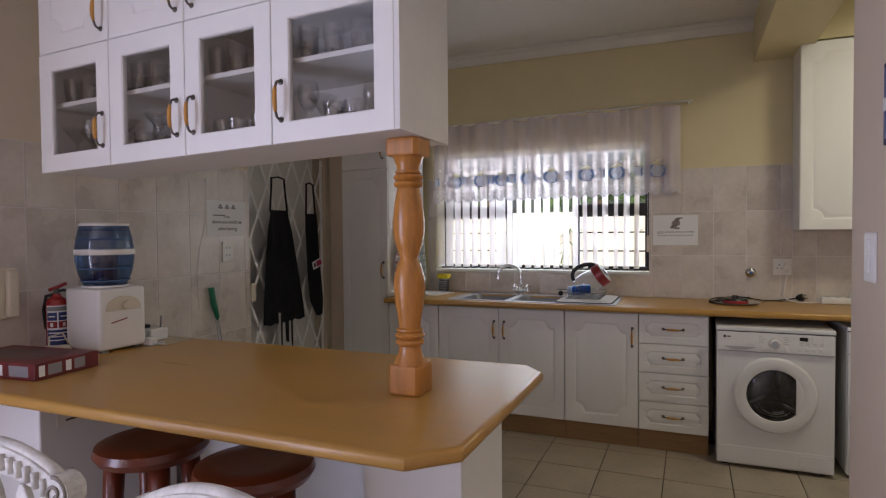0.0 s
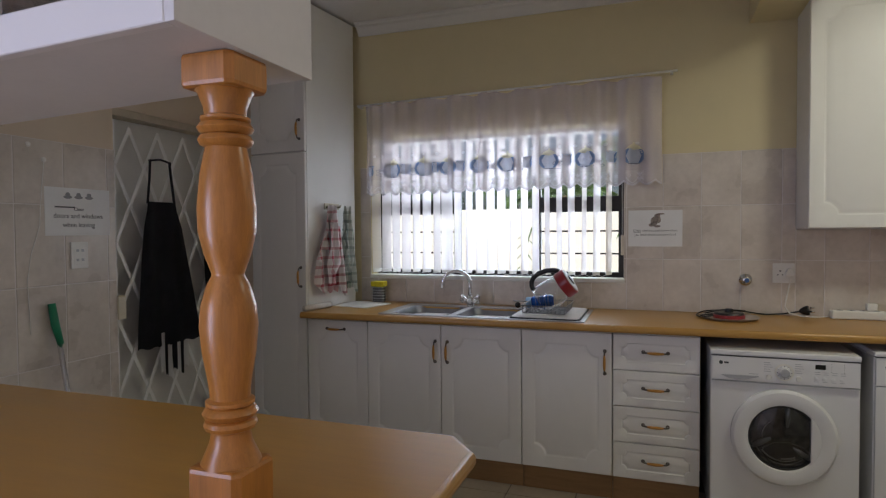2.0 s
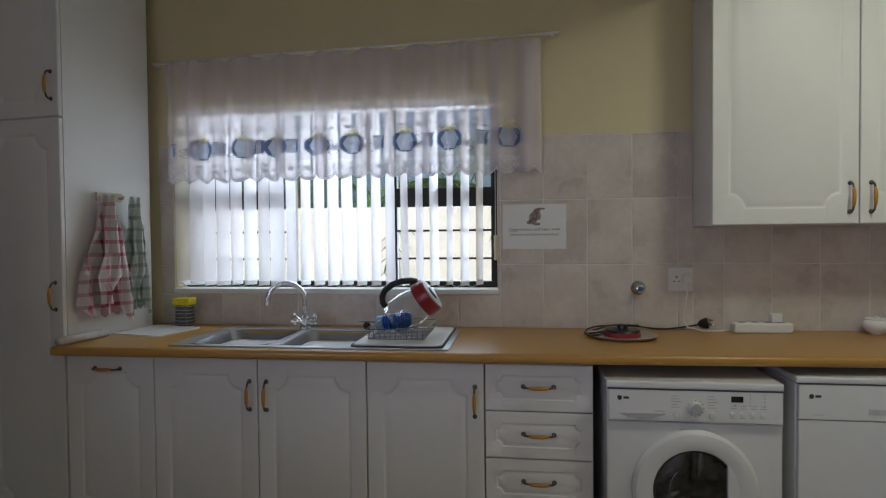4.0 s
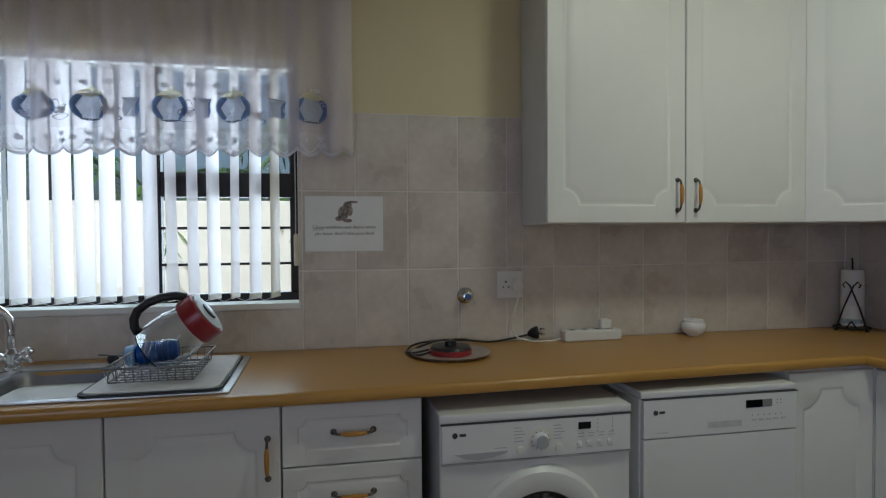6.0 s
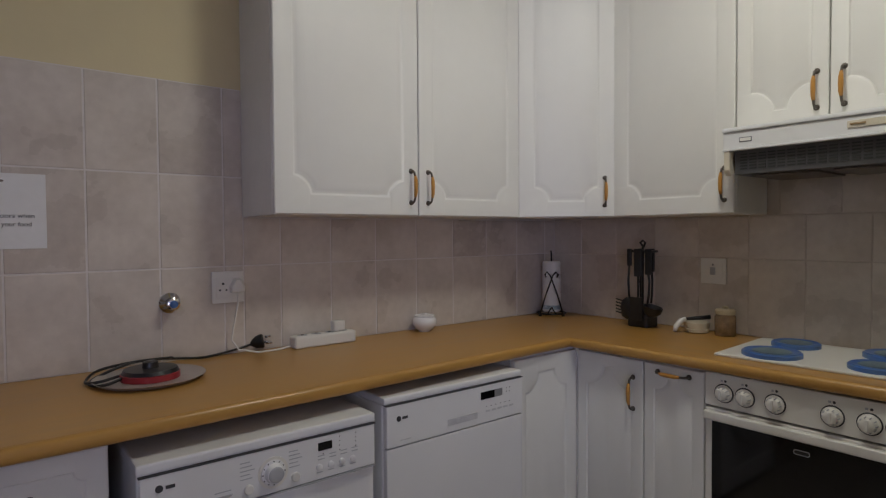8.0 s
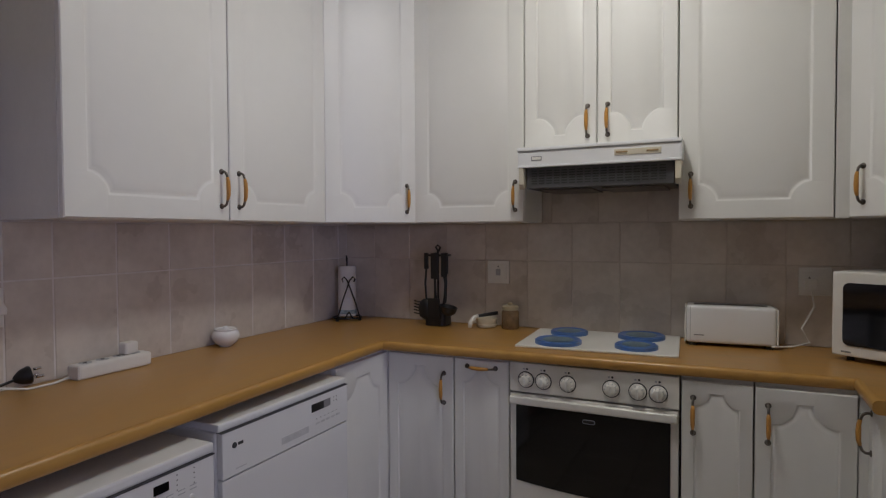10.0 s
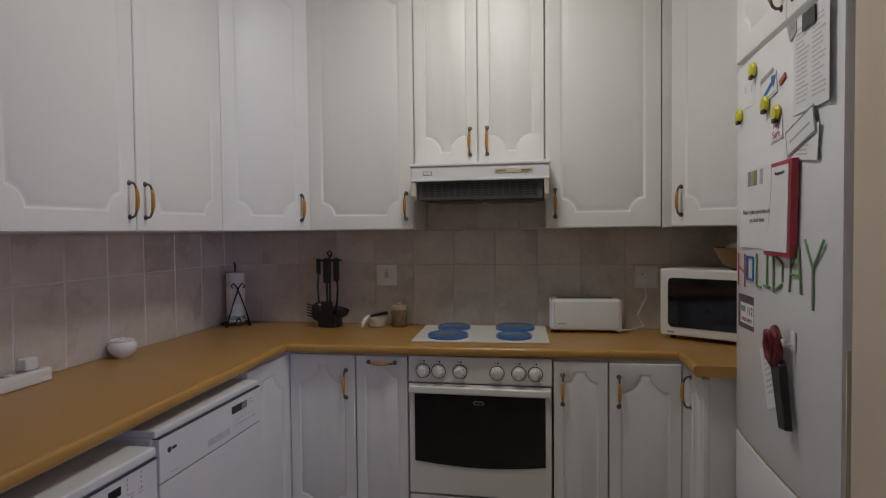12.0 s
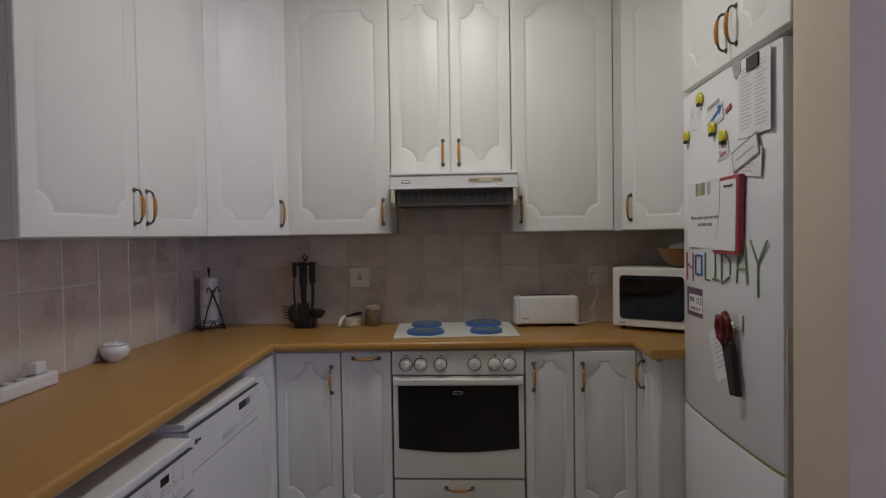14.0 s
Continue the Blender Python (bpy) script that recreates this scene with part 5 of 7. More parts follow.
def checked(name, a, b, scale):
    m = bpy.data.materials.new(name)
    m.use_nodes = True
    n, l = m.node_tree.nodes, m.node_tree.links
    tc = n.new("ShaderNodeTexCoord")
    sums = None
    for axis in ("Y", "Z"):
        wv = n.new("ShaderNodeTexWave")
        wv.bands_direction = axis
        wv.inputs["Scale"].default_value, wv.inputs["Distortion"].default_value = scale, 0.6
        l.new(tc.outputs["Object"], wv.inputs[0])
        gt = n.new("ShaderNodeMath")
        gt.operation = "GREATER_THAN"
        gt.inputs[1].default_value = 0.8
        l.new(wv.outputs["Fac"], gt.inputs[0])
        if sums:
            ad = n.new("ShaderNodeMath")
            ad.operation = "MULTIPLY_ADD"
            l.new(gt.outputs[0], ad.inputs[0])
            ad.inputs[1].default_value = 0.5
            hf = n.new("ShaderNodeMath")
            hf.operation = "MULTIPLY"
            hf.inputs[1].default_value = 0.5
            l.new(sums, hf.inputs[0])
            l.new(hf.outputs[0], ad.inputs[2])
            sums = ad.outputs[0]
        else:
            sums = gt.outputs[0]
    mx = n.new("ShaderNodeMix")
    mx.data_type = "RGBA"
    l.new(sums, mx.inputs["Factor"])
    mx.inputs["A"].default_value, mx.inputs["B"].default_value = (*a, 1), (*b, 1)
    l.new(mx.outputs["Result"], n["Principled BSDF"].inputs["Base Color"])
    n["Principled BSDF"].inputs["Roughness"].default_value = 0.9
    return m


def hanging(name, parent, shape, x_of, mat, at=None, n=18, label=""):
    """Draped sheet in the y-z plane. shape: rows (z, y0, y1); x_of(y, z) stands off to +x."""
    bm = bmesh.new()
    rows = []
    for z, y0, y1 in shape:
        rows.append([bm.verts.new((x_of(y0 + (y1 - y0) * i / n, z), y0 + (y1 - y0) * i / n, z + (0.006 * math.sin(i * 1.3) if z == shape[-1][0] else 0))) for i in range(n + 1)])
    for a, b in zip(rows, rows[1:]):
        for i in range(n):
            bm.faces.new((a[i], b[i], b[i + 1], a[i + 1]))
    bmesh.ops.solidify(bm, geom=bm.faces[:], thickness=0.002)
    return part(name, bm, mat, parent, label, at, True)


for nm, y, wide, col, a, b, z0 in (("red", -0.040, 1.3, "pink and white checked tea towel hanging in folds from a hook", (0.90, 0.84, 0.82), (0.58, 0.13, 0.16), -0.53), ("green", 0.115, 0.85, "grey-green checked tea towel hanging from a hook", (0.74, 0.77, 0.71), (0.30, 0.37, 0.32), -0.52)):
    tw = thing("tea_towel", col, "tea towel", pose(-1.576 + 0.114 * y, 4.352 + y, 1.545, 0, 0, -6.5), "tea towels")
    tw.scale = (1.15, wide, 1.0)
    mat = checked(nm + "_check", a, b, 5.5)
    hanging("cloth", tw, [(0.015, -0.02, 0.02), (-0.05, -0.035, 0.04), (-0.14, -0.052, 0.058), (-0.24, -0.09, 0.08), (-0.34, -0.115, 0.095), (z0 + 0.06, -0.125, 0.10), (z0, -0.085, 0.07)],
            lambda yy, zz: 0.034 + 0.018 * math.sin(yy * 95 + zz * 6) * min(1, -zz * 6 + 0.2) - 0.012 * zz, mat, n=36)
    hanging("fold", tw, [(0.01, -0.015, 0.02), (-0.1, -0.03, 0.035), (-0.25, -0.045, 0.045), (z0 * 0.66, -0.06, 0.04), (z0 * 0.66 - 0.07, -0.07, 0.0), (z0 * 0.66 - 0.13, -0.05, -0.02)],
            lambda yy, zz: 0.062 + 0.014 * math.sin(yy * 120 + 2 + zz * 9) - 0.012 * zz, mat, n=24)
    hanging("fold", tw, [(-0.12, 0.0, 0.03), (-0.22, 0.0, 0.055), (-0.36, 0.02, 0.085), (z0 + 0.05, 0.03, 0.10), (z0 - 0.03, 0.06, 0.075)],
            lambda yy, zz: 0.058 + 0.012 * math.sin(yy * 110 + zz * 12) - 0.014 * zz, mat, n=20)

# ---- signs, sockets, valve on the window wall ----


def paper_sign(name, label, w, h, at, lines, picture=None, category="sign"):
    """Laminated notice; local x across, z up, front to -y. lines: (text, z, size) or (None, z, width)."""
    s = thing(name, label, category, at)
    part("sheet", box(-w / 2, -0.0012, -h / 2, w / 2, 0, h / 2), PAPER, s)
    for words, z, size in lines:
        if words:
            text_mesh("lettering", words, size, INK, s, pose(0, -0.0016, z, 90, 0, 0))
        else:
            part("print_bar", box(-size / 2, -0.0018, z - 0.004, size / 2, -0.0013, z + 0.004), INK, s)
    return s


sg = paper_sign("paper_notice", "laminated white notice with a small drawing on the tiles", 0.297, 0.212, pose(0.383, YW - 0.008, 1.398), [("Close windows and doors when", -0.013, 0.0185), ("you leave, they'll take your food", -0.037, 0.0175)])
FUR = material("drawing_brown", (0.36, 0.30, 0.27), 0.8, vary=0.5, scale=60)
bm = bmesh.new()
for pts in (oval(-0.005, 0.04, 0.02, 0.028, 14), oval(0.012, 0.072, 0.017, 0.014, 12), oval(0.02, 0.05, 0.012, 0.02, 10), oval(-0.02, 0.02, 0.016, 0.01, 10), oval(0.012, 0.012, 0.018, 0.007, 10), oval(0.032, 0.084, 0.02, 0.005, 10)):
    prism(pts, 0.0013 + 0.0001 * len(pts) * 0.05, 0.0019 + 0.00002 * len(pts), bm)
part("drawing", bm, FUR, sg, "small brown drawing", pose(0, 0, 0, 90, 0, 0))
part("underline", box(-0.122, -0.0018, -0.024, -0.078, -0.0013, -0.0225), INK, sg)


def socket(name, label, at, w=0.1, h=0.1, holes=((-0.018, 0.0),)):
    s = thing(name, label, "socket", at)
    part("plate", box(-w / 2, -0.009, -h / 2, w / 2, 0, h / 2, 0.003), PLASTIC_W, s)
    part("insert", box(-w / 2 + 0.012, -0.0105, -h / 2 + 0.018, w / 2 - 0.012, -0.0088, h / 2 - 0.018, 0.001, 1), PLASTIC_W, s)
    for hx, hz in holes:
        for dx, dz, r in ((0, 0.012, 0.0045), (-0.011, -0.009, 0.0035), (0.011, -0.009, 0.0035)):
            part("hole", lathe([(r, 0), (r, 0.0006)], 10), INK, s, at=pose(hx + dx, -0.0104, hz + dz, 90, 0, 0))
    return s


s1 = socket("wall_socket", "white square wall socket with a white plug and lead", pose(1.045, YW - 0.0075, 1.148), 0.108, 0.108)
pl = thing("white_plug", "white plug in the wall socket with a long lead", "plug", pose(1.07, YW - 0.018, 1.148))
part("plug_body", prism([(-0.022, -0.018), (0.022, -0.018), (0.024, 0.0), (0.008, 0.028), (-0.008, 0.028), (-0.024, 0.0)], 0, 0.03, bevel=0.005), PLASTIC_W, pl, at=pose(0, 0, 0, 90, 0, 0))
part("lead", tube([(0.0, -0.02, -0.015), (0.0, -0.022, -0.05), (-0.012, -0.016, -0.12), (-0.022, -0.012, -0.18), (0.0, -0.02, -0.215), (0.06, -0.045, -0.228), (0.13, -0.045, -0.228), (0.20, -0.03, -0.222)], 0.0035, 8), PLASTIC_W, pl)
valve = thing("stop_valve", "round chrome stop valve with a blue button on the tiles", "valve", pose(0.858, YW - 0.006, 1.108, 90, 0, 0))
part("flange", lathe([(0.034, 0), (0.033, 0.008), (0.024, 0.016), (0.018, 0.02), (0.018, 0.04), (0.02, 0.042), (0.02, 0.052), (0.014, 0.056)], 28), CHROME, valve, smooth=True)
part("button", lathe([(0.0125, 0.055), (0.0125, 0.0585), (0.009, 0.06)], 18), BLUE, valve, smooth=True)
strip = thing("power_strip", "white multi-socket power strip with one white plug", "power strip", pose(1.377, 4.636, TOP, 0, 0, 1))
part("housing", box(-0.125, -0.028, 0, 0.125, 0.028, 0.045, 0.01, 3), PLASTIC_W, strip)
for x in (-0.085, -0.03, 0.025, 0.08):
    part("outlet", lathe([(0.018, 0.0445), (0.018, 0.046), (0.015, 0.0455)], 16), PALE_GREY, strip, at=pose(x, 0, 0))
    part("hole", lathe([(0.006, 0.0455), (0.006, 0.0466)], 8), INK, strip, at=pose(x, 0.002, 0))
part("plugged_in_plug", prism(rounded_rect(-0.024, 0.024, -0.018, 0.018, 0.008), 0.047, 0.085, bevel=0.005), PLASTIC_W, strip, at=pose(0.06, 0, 0))
kb = thing("kettle_base", "round steel kettle base with a red and black disc", "kettle base", pose(0.752, 4.475, TOP))
part("plate", lathe([(0.06, 0.0005), (0.13, 0.002), (0.145, 0.012), (0.147, 0.013), (0.13, 0.006), (0.06, 0.005)], 40), material("dull_steel_plate", (0.52, 0.46, 0.43), 0.45, metal=0.35, vary=0.08, scale=20), kb, smooth=True)
part("red_ring", lathe([(0.078, 0.006), (0.078, 0.022), (0.072, 0.026)], 32), RED, kb, smooth=True)
part("black_disc", lathe([(0.076, 0.0225), (0.07, 0.034), (0.03, 0.036)], 32), BLACK, kb, smooth=True)
part("contact", lathe([(0.022, 0.036), (0.02, 0.052), (0.012, 0.055)], 20), BLACK, kb, smooth=True)
part("cable", tube(curve_through([(-0.07, 0.02, 0.02), (-0.13, 0.0, 0.014), (-0.155, 0.05, 0.008), (-0.11, 0.13, 0.02), (0.0, 0.17, 0.024), (0.1, 0.18, 0.018), (0.2, 0.19, 0.006), (0.3, 0.21, 0.012), (0.37, 0.215, 0.024)]), 0.004, 8), BLACK, kb)
part("cable_loop", tube(curve_through([(-0.07, -0.01, 0.018), (-0.12, -0.03, 0.01), (-0.15, 0.02, 0.006), (-0.12, 0.09, 0.01), (-0.02, 0.13, 0.03), (0.1, 0.165, 0.024)]), 0.004, 8), BLACK, kb)
part("plug", lathe([(0.009, -0.03), (0.021, -0.012), (0.026, 0.010), (0.023, 0.016)], 16), BLACK, kb, at=pose(0.40, 0.215, 0.0305, 0, 80, -20), smooth=True)
for k in range(3):
    a = radians(120 * k + 90)
    part("plug_pin", tube([(0.419 , 0.208 + 0.014 * math.cos(a), 0.0325 + 0.014 * math.sin(a)), (0.437, 0.201 + 0.014 * math.cos(a), 0.035 + 0.014 * math.sin(a))], 0.0042, 8), CHROME, kb)
sug = thing("sugar_bowl", "small round white china bowl", "bowl", pose(1.842, 4.632, TOP))
sug.scale = (0.88, 0.88, 1.0)
part("bowl", lathe([(0.026, 0), (0.028, 0.004), (0.045, 0.013), (0.057, 0.030), (0.059, 0.044), (0.054, 0.056), (0.047, 0.061), (0.049, 0.067), (0.046, 0.069), (0.042, 0.064), (0.030, 0.066), (0.012, 0.070), (0.010, 0.077), (0.0, 0.078)], 28), ENAMEL, sug, smooth=True)

# ---- along the hob wall ----
pt = thing("paper_towel_stand", "black wire stand with a white paper towel roll", "paper towel holder", pose(2.612, 4.606, TOP, 0, 0, 42))
part("roll", lathe([(0.02, 0.02), (0.042, 0.02), (0.045, 0.028), (0.0455, 0.108), (0.0435, 0.112), (0.0455, 0.116), (0.0455, 0.196), (0.043, 0.200), (0.0445, 0.204), (0.0440, 0.262), (0.040, 0.268), (0.02, 0.268)], 28), PAPER, pt, smooth=True)
part("print_band", lathe([(0.0462, 0.032), (0.0462, 0.052)], 28, cap=False), material("pale_blue_print", (0.45, 0.58, 0.66), 0.7, vary=0.3, scale=60), pt)
part("base_ring", tube([(0.07 * math.cos(i * math.pi / 8), 0.07 * math.sin(i * math.pi / 8), 0.012) for i in range(17)], 0.004, 6), BLACK, pt)
part("spindle", tube([(0, 0, 0.012), (0, 0, 0.285), (0.012, 0, 0.305), (0, 0.002, 0.318), (-0.012, 0, 0.305), (-0.004, 0, 0.285)], 0.004, 6), BLACK, pt)
for sg_ in (-1, 1):
    part("scroll", tube([(-0.058, sg_ * 0.055, 0.012), (-0.058, sg_ * 0.03, 0.1), (-0.058, sg_ * -0.006, 0.20), (-0.058, sg_ * -0.022, 0.218), (-0.058, sg_ * -0.032, 0.205), (-0.058, sg_ * -0.026, 0.192)], 0.0038, 6), BLACK, pt)
    part("small_scroll", tube([(-0.058, sg_ * 0.02, 0.012), (-0.058, 0.0, 0.045)], 0.0034, 6), BLACK, pt)
    part("foot", lathe([(0.008, 0), (0.008, 0.012)], 10), BLACK, pt, at=pose(-0.05, sg_ * 0.055, 0))
ut = thing("utensil_stand", "black stand of hanging nylon kitchen utensils", "utensil holder", pose(2.640, 4.112, TOP))
part("pot", prism(rounded_rect(-0.045, 0.045, -0.052, 0.052, 0.02), 0.0, 0.085, bevel=0.006), BLACK, ut)
part("stem", tube([(0, 0, 0.08), (0, 0, 0.35), (0.0, 0.012, 0.364), (0, 0, 0.374), (0, -0.012, 0.364), (0, -0.004, 0.345)], 0.005, 8), BLACK, ut)
part("hanger_plate", box(-0.03, -0.055, 0.322, 0.03, 0.055, 0.332, 0.003), BLACK, ut)
for dx_, dy, wide, long in ((-0.030, 0.046, 0.011, 0.075), (-0.034, 0.0, 0.020, 0.12), (-0.030, -0.046, 0.015, 0.11), (0.028, 0.026, 0.013, 0.10), (0.028, -0.026, 0.013, 0.10)):
    ob = part("utensil", prism(rounded_rect(-0.007, 0.007, -wide, wide, 0.006, 3), 0.338 - long, 0.338, bevel=0.003), BLACK, ut, at=pose(dx_, dy, 0))
    part("shaft", tube([(0, 0, 0.34 - long), (0, dy * 0.12, 0.20), (0, dy * 0.05, 0.14), (0, -dy * 0.1, 0.10)], 0.0052, 6), BLACK, ob)
slotted = part("spaghetti_fork", lathe([(0.004, 0.0), (0.026, 0.012), (0.034, 0.05), (0.026, 0.08), (0.006, 0.095)], 12), BLACK, ut, at=Matrix.Translation((-0.040, 0.050, 0.030)) @ Matrix.Diagonal((0.5, 1, 1, 1)), smooth=True)
for k in range(5):
    part("fork_tine", tube([(0.0, 0.02, 0.022 + 0.014 * k), (-0.006, 0.046, 0.027 + 0.014 * k), (-0.02, 0.050, 0.030 + 0.014 * k)], 0.0034, 5), BLACK, slotted)
part("ladle_bowl", lathe([(0.0, 0.0), (0.024, 0.006), (0.038, 0.022), (0.042, 0.045), (0.039, 0.045), (0.030, 0.02)], 18), BLACK, ut, at=pose(-0.03, -0.058, 0.050, 14, 0, 0), smooth=True)
part("slice_blade", box(-0.052, -0.032, 0.03, -0.047, 0.028, 0.13, 0.002), BLACK, ut)
cb = thing("small_dish", "small white ribbed dish", "dish", pose(2.668, 3.880, TOP))
part("dish", lathe([(0.036, 0), (0.044, 0.004), (0.047, 0.016), (0.045, 0.018), (0.049, 0.03), (0.050, 0.043), (0.046, 0.043), (0.04, 0.012)], 28), CREAM_PLASTIC, cb, smooth=True)
pe = thing("can_opener", "white and black hand tool leaning on the dish", "kitchen tool", pose(2.60, 3.915, TOP))
part("white_handle", tube([(-0.018, 0.012, 0.006), (-0.012, 0.010, 0.028), (0.004, 0.0, 0.05), (0.022, -0.012, 0.058)], 0.01, 8, None, 0, [0.008, 0.011, 0.011, 0.007]), PLASTIC_W, pe)
part("black_handle", tube([(0.02, -0.01, 0.056), (0.05, -0.04, 0.060), (0.085, -0.082, 0.066)], 0.006, 8, None, 0, [0.006, 0.008, 0.009]), BLACK, pe)
jar = thing("glass_jar", "small glass jar with a pale wooden lid", "jar", pose(2.68, 3.770, TOP))
part("jar", lathe([(0.036, 0), (0.039, 0.006), (0.039, 0.075), (0.033, 0.084)], 24), material("spice_jar", (0.26, 0.17, 0.09), 0.12, vary=0.25, scale=30), jar, smooth=True)
part("lid", lathe([(0.037, 0.084), (0.038, 0.1), (0.034, 0.104), (0.012, 0.107), (0.012, 0.114), (0.006, 0.117)], 24), material("jar_lid", (0.50, 0.42, 0.28), 0.5, vary=0.1), jar, smooth=True)
s2 = socket("isolator_switch", "white square cooker switch on the tiles", pose(XE - 0.0075, 3.845, 1.165, 0, 0, -90), 0.105, 0.105, ())
part("rocker", box(-0.011, -0.0145, -0.015, 0.011, -0.0104, 0.015, 0.002, 2), PALE_GREY, s2)
part("lamp_dot", lathe([(0.004, 0), (0.004, 0.001)], 10), GREY, s2, at=pose(0.0, -0.0104, 0.026, 90, 0, 0))
s3 = socket("wall_socket", "white square wall socket behind the microwave", pose(XE - 0.0075, 2.60, 1.16, 0, 0, -90), 0.105, 0.105)
wl = thing("microwave_plug", "white plug with a lead curling down to the worktop", "plug", pose(XE - 0.018, 2.615, 1.15, 0, 0, -90))
part("plug_body", prism(rounded_rect(-0.022, 0.022, -0.022, 0.022, 0.008), 0, 0.032, bevel=0.005), PLASTIC_W, wl, at=pose(0, 0, 0, 90, 0, 0))
part("lead", tube([(0, -0.025, -0.01), (0.01, -0.03, -0.08), (-0.03, -0.04, -0.16), (-0.005, -0.05, -0.21), (-0.06, -0.09, -0.221), (-0.13, -0.13, -0.221)], 0.0035, 8), PLASTIC_W, wl)
toast = thing("toaster", "white long two-slot toaster", "toaster", pose(2.592, 2.880, TOP, 0, 0, -87))
part("body", box(-0.152, -0.0, 0.012, 0.152, 0.14, 0.152, 0.014, 4), ENAMEL, toast, smooth=True)
part("end_cap", box(-0.158, 0.004, 0.012, -0.1521, 0.136, 0.146, 0.003), PLASTIC_W, toast)
part("end_cap", box(0.1521, 0.004, 0.012, 0.158, 0.136, 0.146, 0.003), PLASTIC_W, toast)
part("slot", box(-0.125, 0.05, 0.1515, 0.125, 0.085, 0.1535), DARK, toast)
part("groove", box(-0.139, -0.0008, 0.02, -0.137, 0.002, 0.148), PALE_GREY, toast)
part("print_bar", box(-0.125, -0.0008, 0.04, -0.09, 0.002, 0.044), GREY, toast)
for x in (-0.13, 0.13):
    part("foot", box(x - 0.012, 0.01, 0, x + 0.012, 0.13, 0.0119), DARK, toast)
micro = thing("microwave_oven", "white countertop microwave with a dark glass door", "microwave", pose(2.522, 2.572, TOP, 0, 0, -122))
micro.scale = (0.98, 0.78, 0.985)
part("case", box(0.0, 0.012, 0.018, 0.48, 0.30, 0.302, 0.008, 3), ENAMEL_W, micro)
part("door", box(0.0, -0.008, 0.018, 0.36, 0.0115, 0.302, 0.008, 3), ENAMEL_W, micro)
part("door_glass", prism(rounded_rect(0.035, 0.335, 0.055, 0.265, 0.02), 0, 0.004), BLACK_GLASS, micro, at=pose(0, -0.0079, 0, 90, 0, 0))
part("control_panel", box(0.362, -0.006, 0.018, 0.48, 0.0115, 0.302, 0.006), ENAMEL_W, micro)
part("badge", box(0.03, -0.0088, 0.03, 0.06, -0.0079, 0.036), GREY, micro)
for x in (0.04, 0.44):
    for y in (0.05, 0.26):
        part("foot", lathe([(0.012, 0), (0.012, 0.019)], 10), DARK, micro, at=pose(x, y, 0))
bsk = thing("wooden_bowl", "wooden bowl with white cloth on top of the microwave", "bowl", pose(2.44, 2.245, TOP + 0.298))
part("bowl", lathe([(0.06, 0), (0.10, 0.025), (0.135, 0.09), (0.13, 0.09), (0.09, 0.03)], 28), material("bowl_wood", (0.28, 0.15, 0.05), 0.45, vary=0.2), bsk, smooth=True)
part("cloth", lathe([(0.11, 0.07), (0.07, 0.105), (0.02, 0.118)], 16), PAPER, bsk, smooth=True)

# ---- on the refrigerator ----


def on_fridge(x, z, tilt=0.0, off=0.0):
    s = min(1, max(0, (2.005 - x) / 0.745))
    return pose(x, 2.375 + FD + FB * math.sin(math.pi * s) ** 0.7 + 0.0012 + off, z, 0, 0, 180) @ pose(0, 0, 0, 0, tilt, 0)


def stick(s, x0, z0, x1, z1, mat, w=0.0068):
    a, b = Vector((x0, 0, z0)), Vector((x1, 0, z1))
    L = (b - a).length
    part("stick", box(-w / 2, -0.004, 0, w / 2, 0, L, 0.001, 1), mat, s, at=Matrix.Translation(a) @ Vector((0, 0, 1)).rotation_difference(b - a).to_matrix().to_4x4())


GREEN, STICK_RED, STICK_BLUE = material("green_stick", (0.20, 0.34, 0.15), 0.6, vary=0.15), material("red_stick", (0.48, 0.11, 0.13), 0.6, vary=0.15), material("blue_stick", (0.03, 0.17, 0.50), 0.6, vary=0.15)
LETTERS = (("H", 1.878, 1.193, 0.064, 0.105, STICK_RED, ((0, 0, 0, 1), (1, 0, 1, 1), (0, 0.62, 1, 0.42))),
           ("O", 1.785, 1.222, 0.058, 0.068, STICK_BLUE, ((0, 0, 1, 0), (0, 0, 0, 1), (1, 0, 1, 1), (0, 1, 1, 1))),
           ("L", 1.70, 1.208, 0.040, 0.095, GREEN, ((0, 0, 0, 1), (0, 0, 1, 0))),
           ("I", 1.632, 1.215, 0.05, 0.095, GREEN, ((0.5, 0, 0.5, 1), (0, 0, 1, 0), (0, 1, 1, 1))),
           ("D", 1.545, 1.205, 0.075, 0.105, GREEN, ((0, 0, 0, 1), (0, 1, 0.8, 0.75), (0.85, 0.75, 0.85, 0.3), (0.8, 0.25, 0, 0))),
           ("A", 1.443, 1.215, 0.07, 0.115, GREEN, ((0, 0, 0.2, 1), (1, 0, 0.8, 1), (0.1, 0.4, 0.9, 0.4), (0.2, 0.6, 0.8, 1))),
           ("Y", 1.345, 1.185, 0.10, 0.165, GREEN, ((0.45, 0, 0.45, 0.6), (0.45, 0.58, 0, 1), (0.45, 0.58, 1, 1))))
for ch, x, z, w, h, mat, strokes in LETTERS:
    colour = {STICK_RED: "red", STICK_BLUE: "blue", GREEN: "green"}[mat]
    s = thing("stick_letter", f"letter {ch} made of {colour} craft sticks", "letter", on_fridge(x + 0.026, z + 0.004), "letters that spell HOLIDAY")
    for a, b, c, d in strokes:
        stick(s, (a - 0.5) * w, b * h, (c - 0.5) * w, d * h, mat)


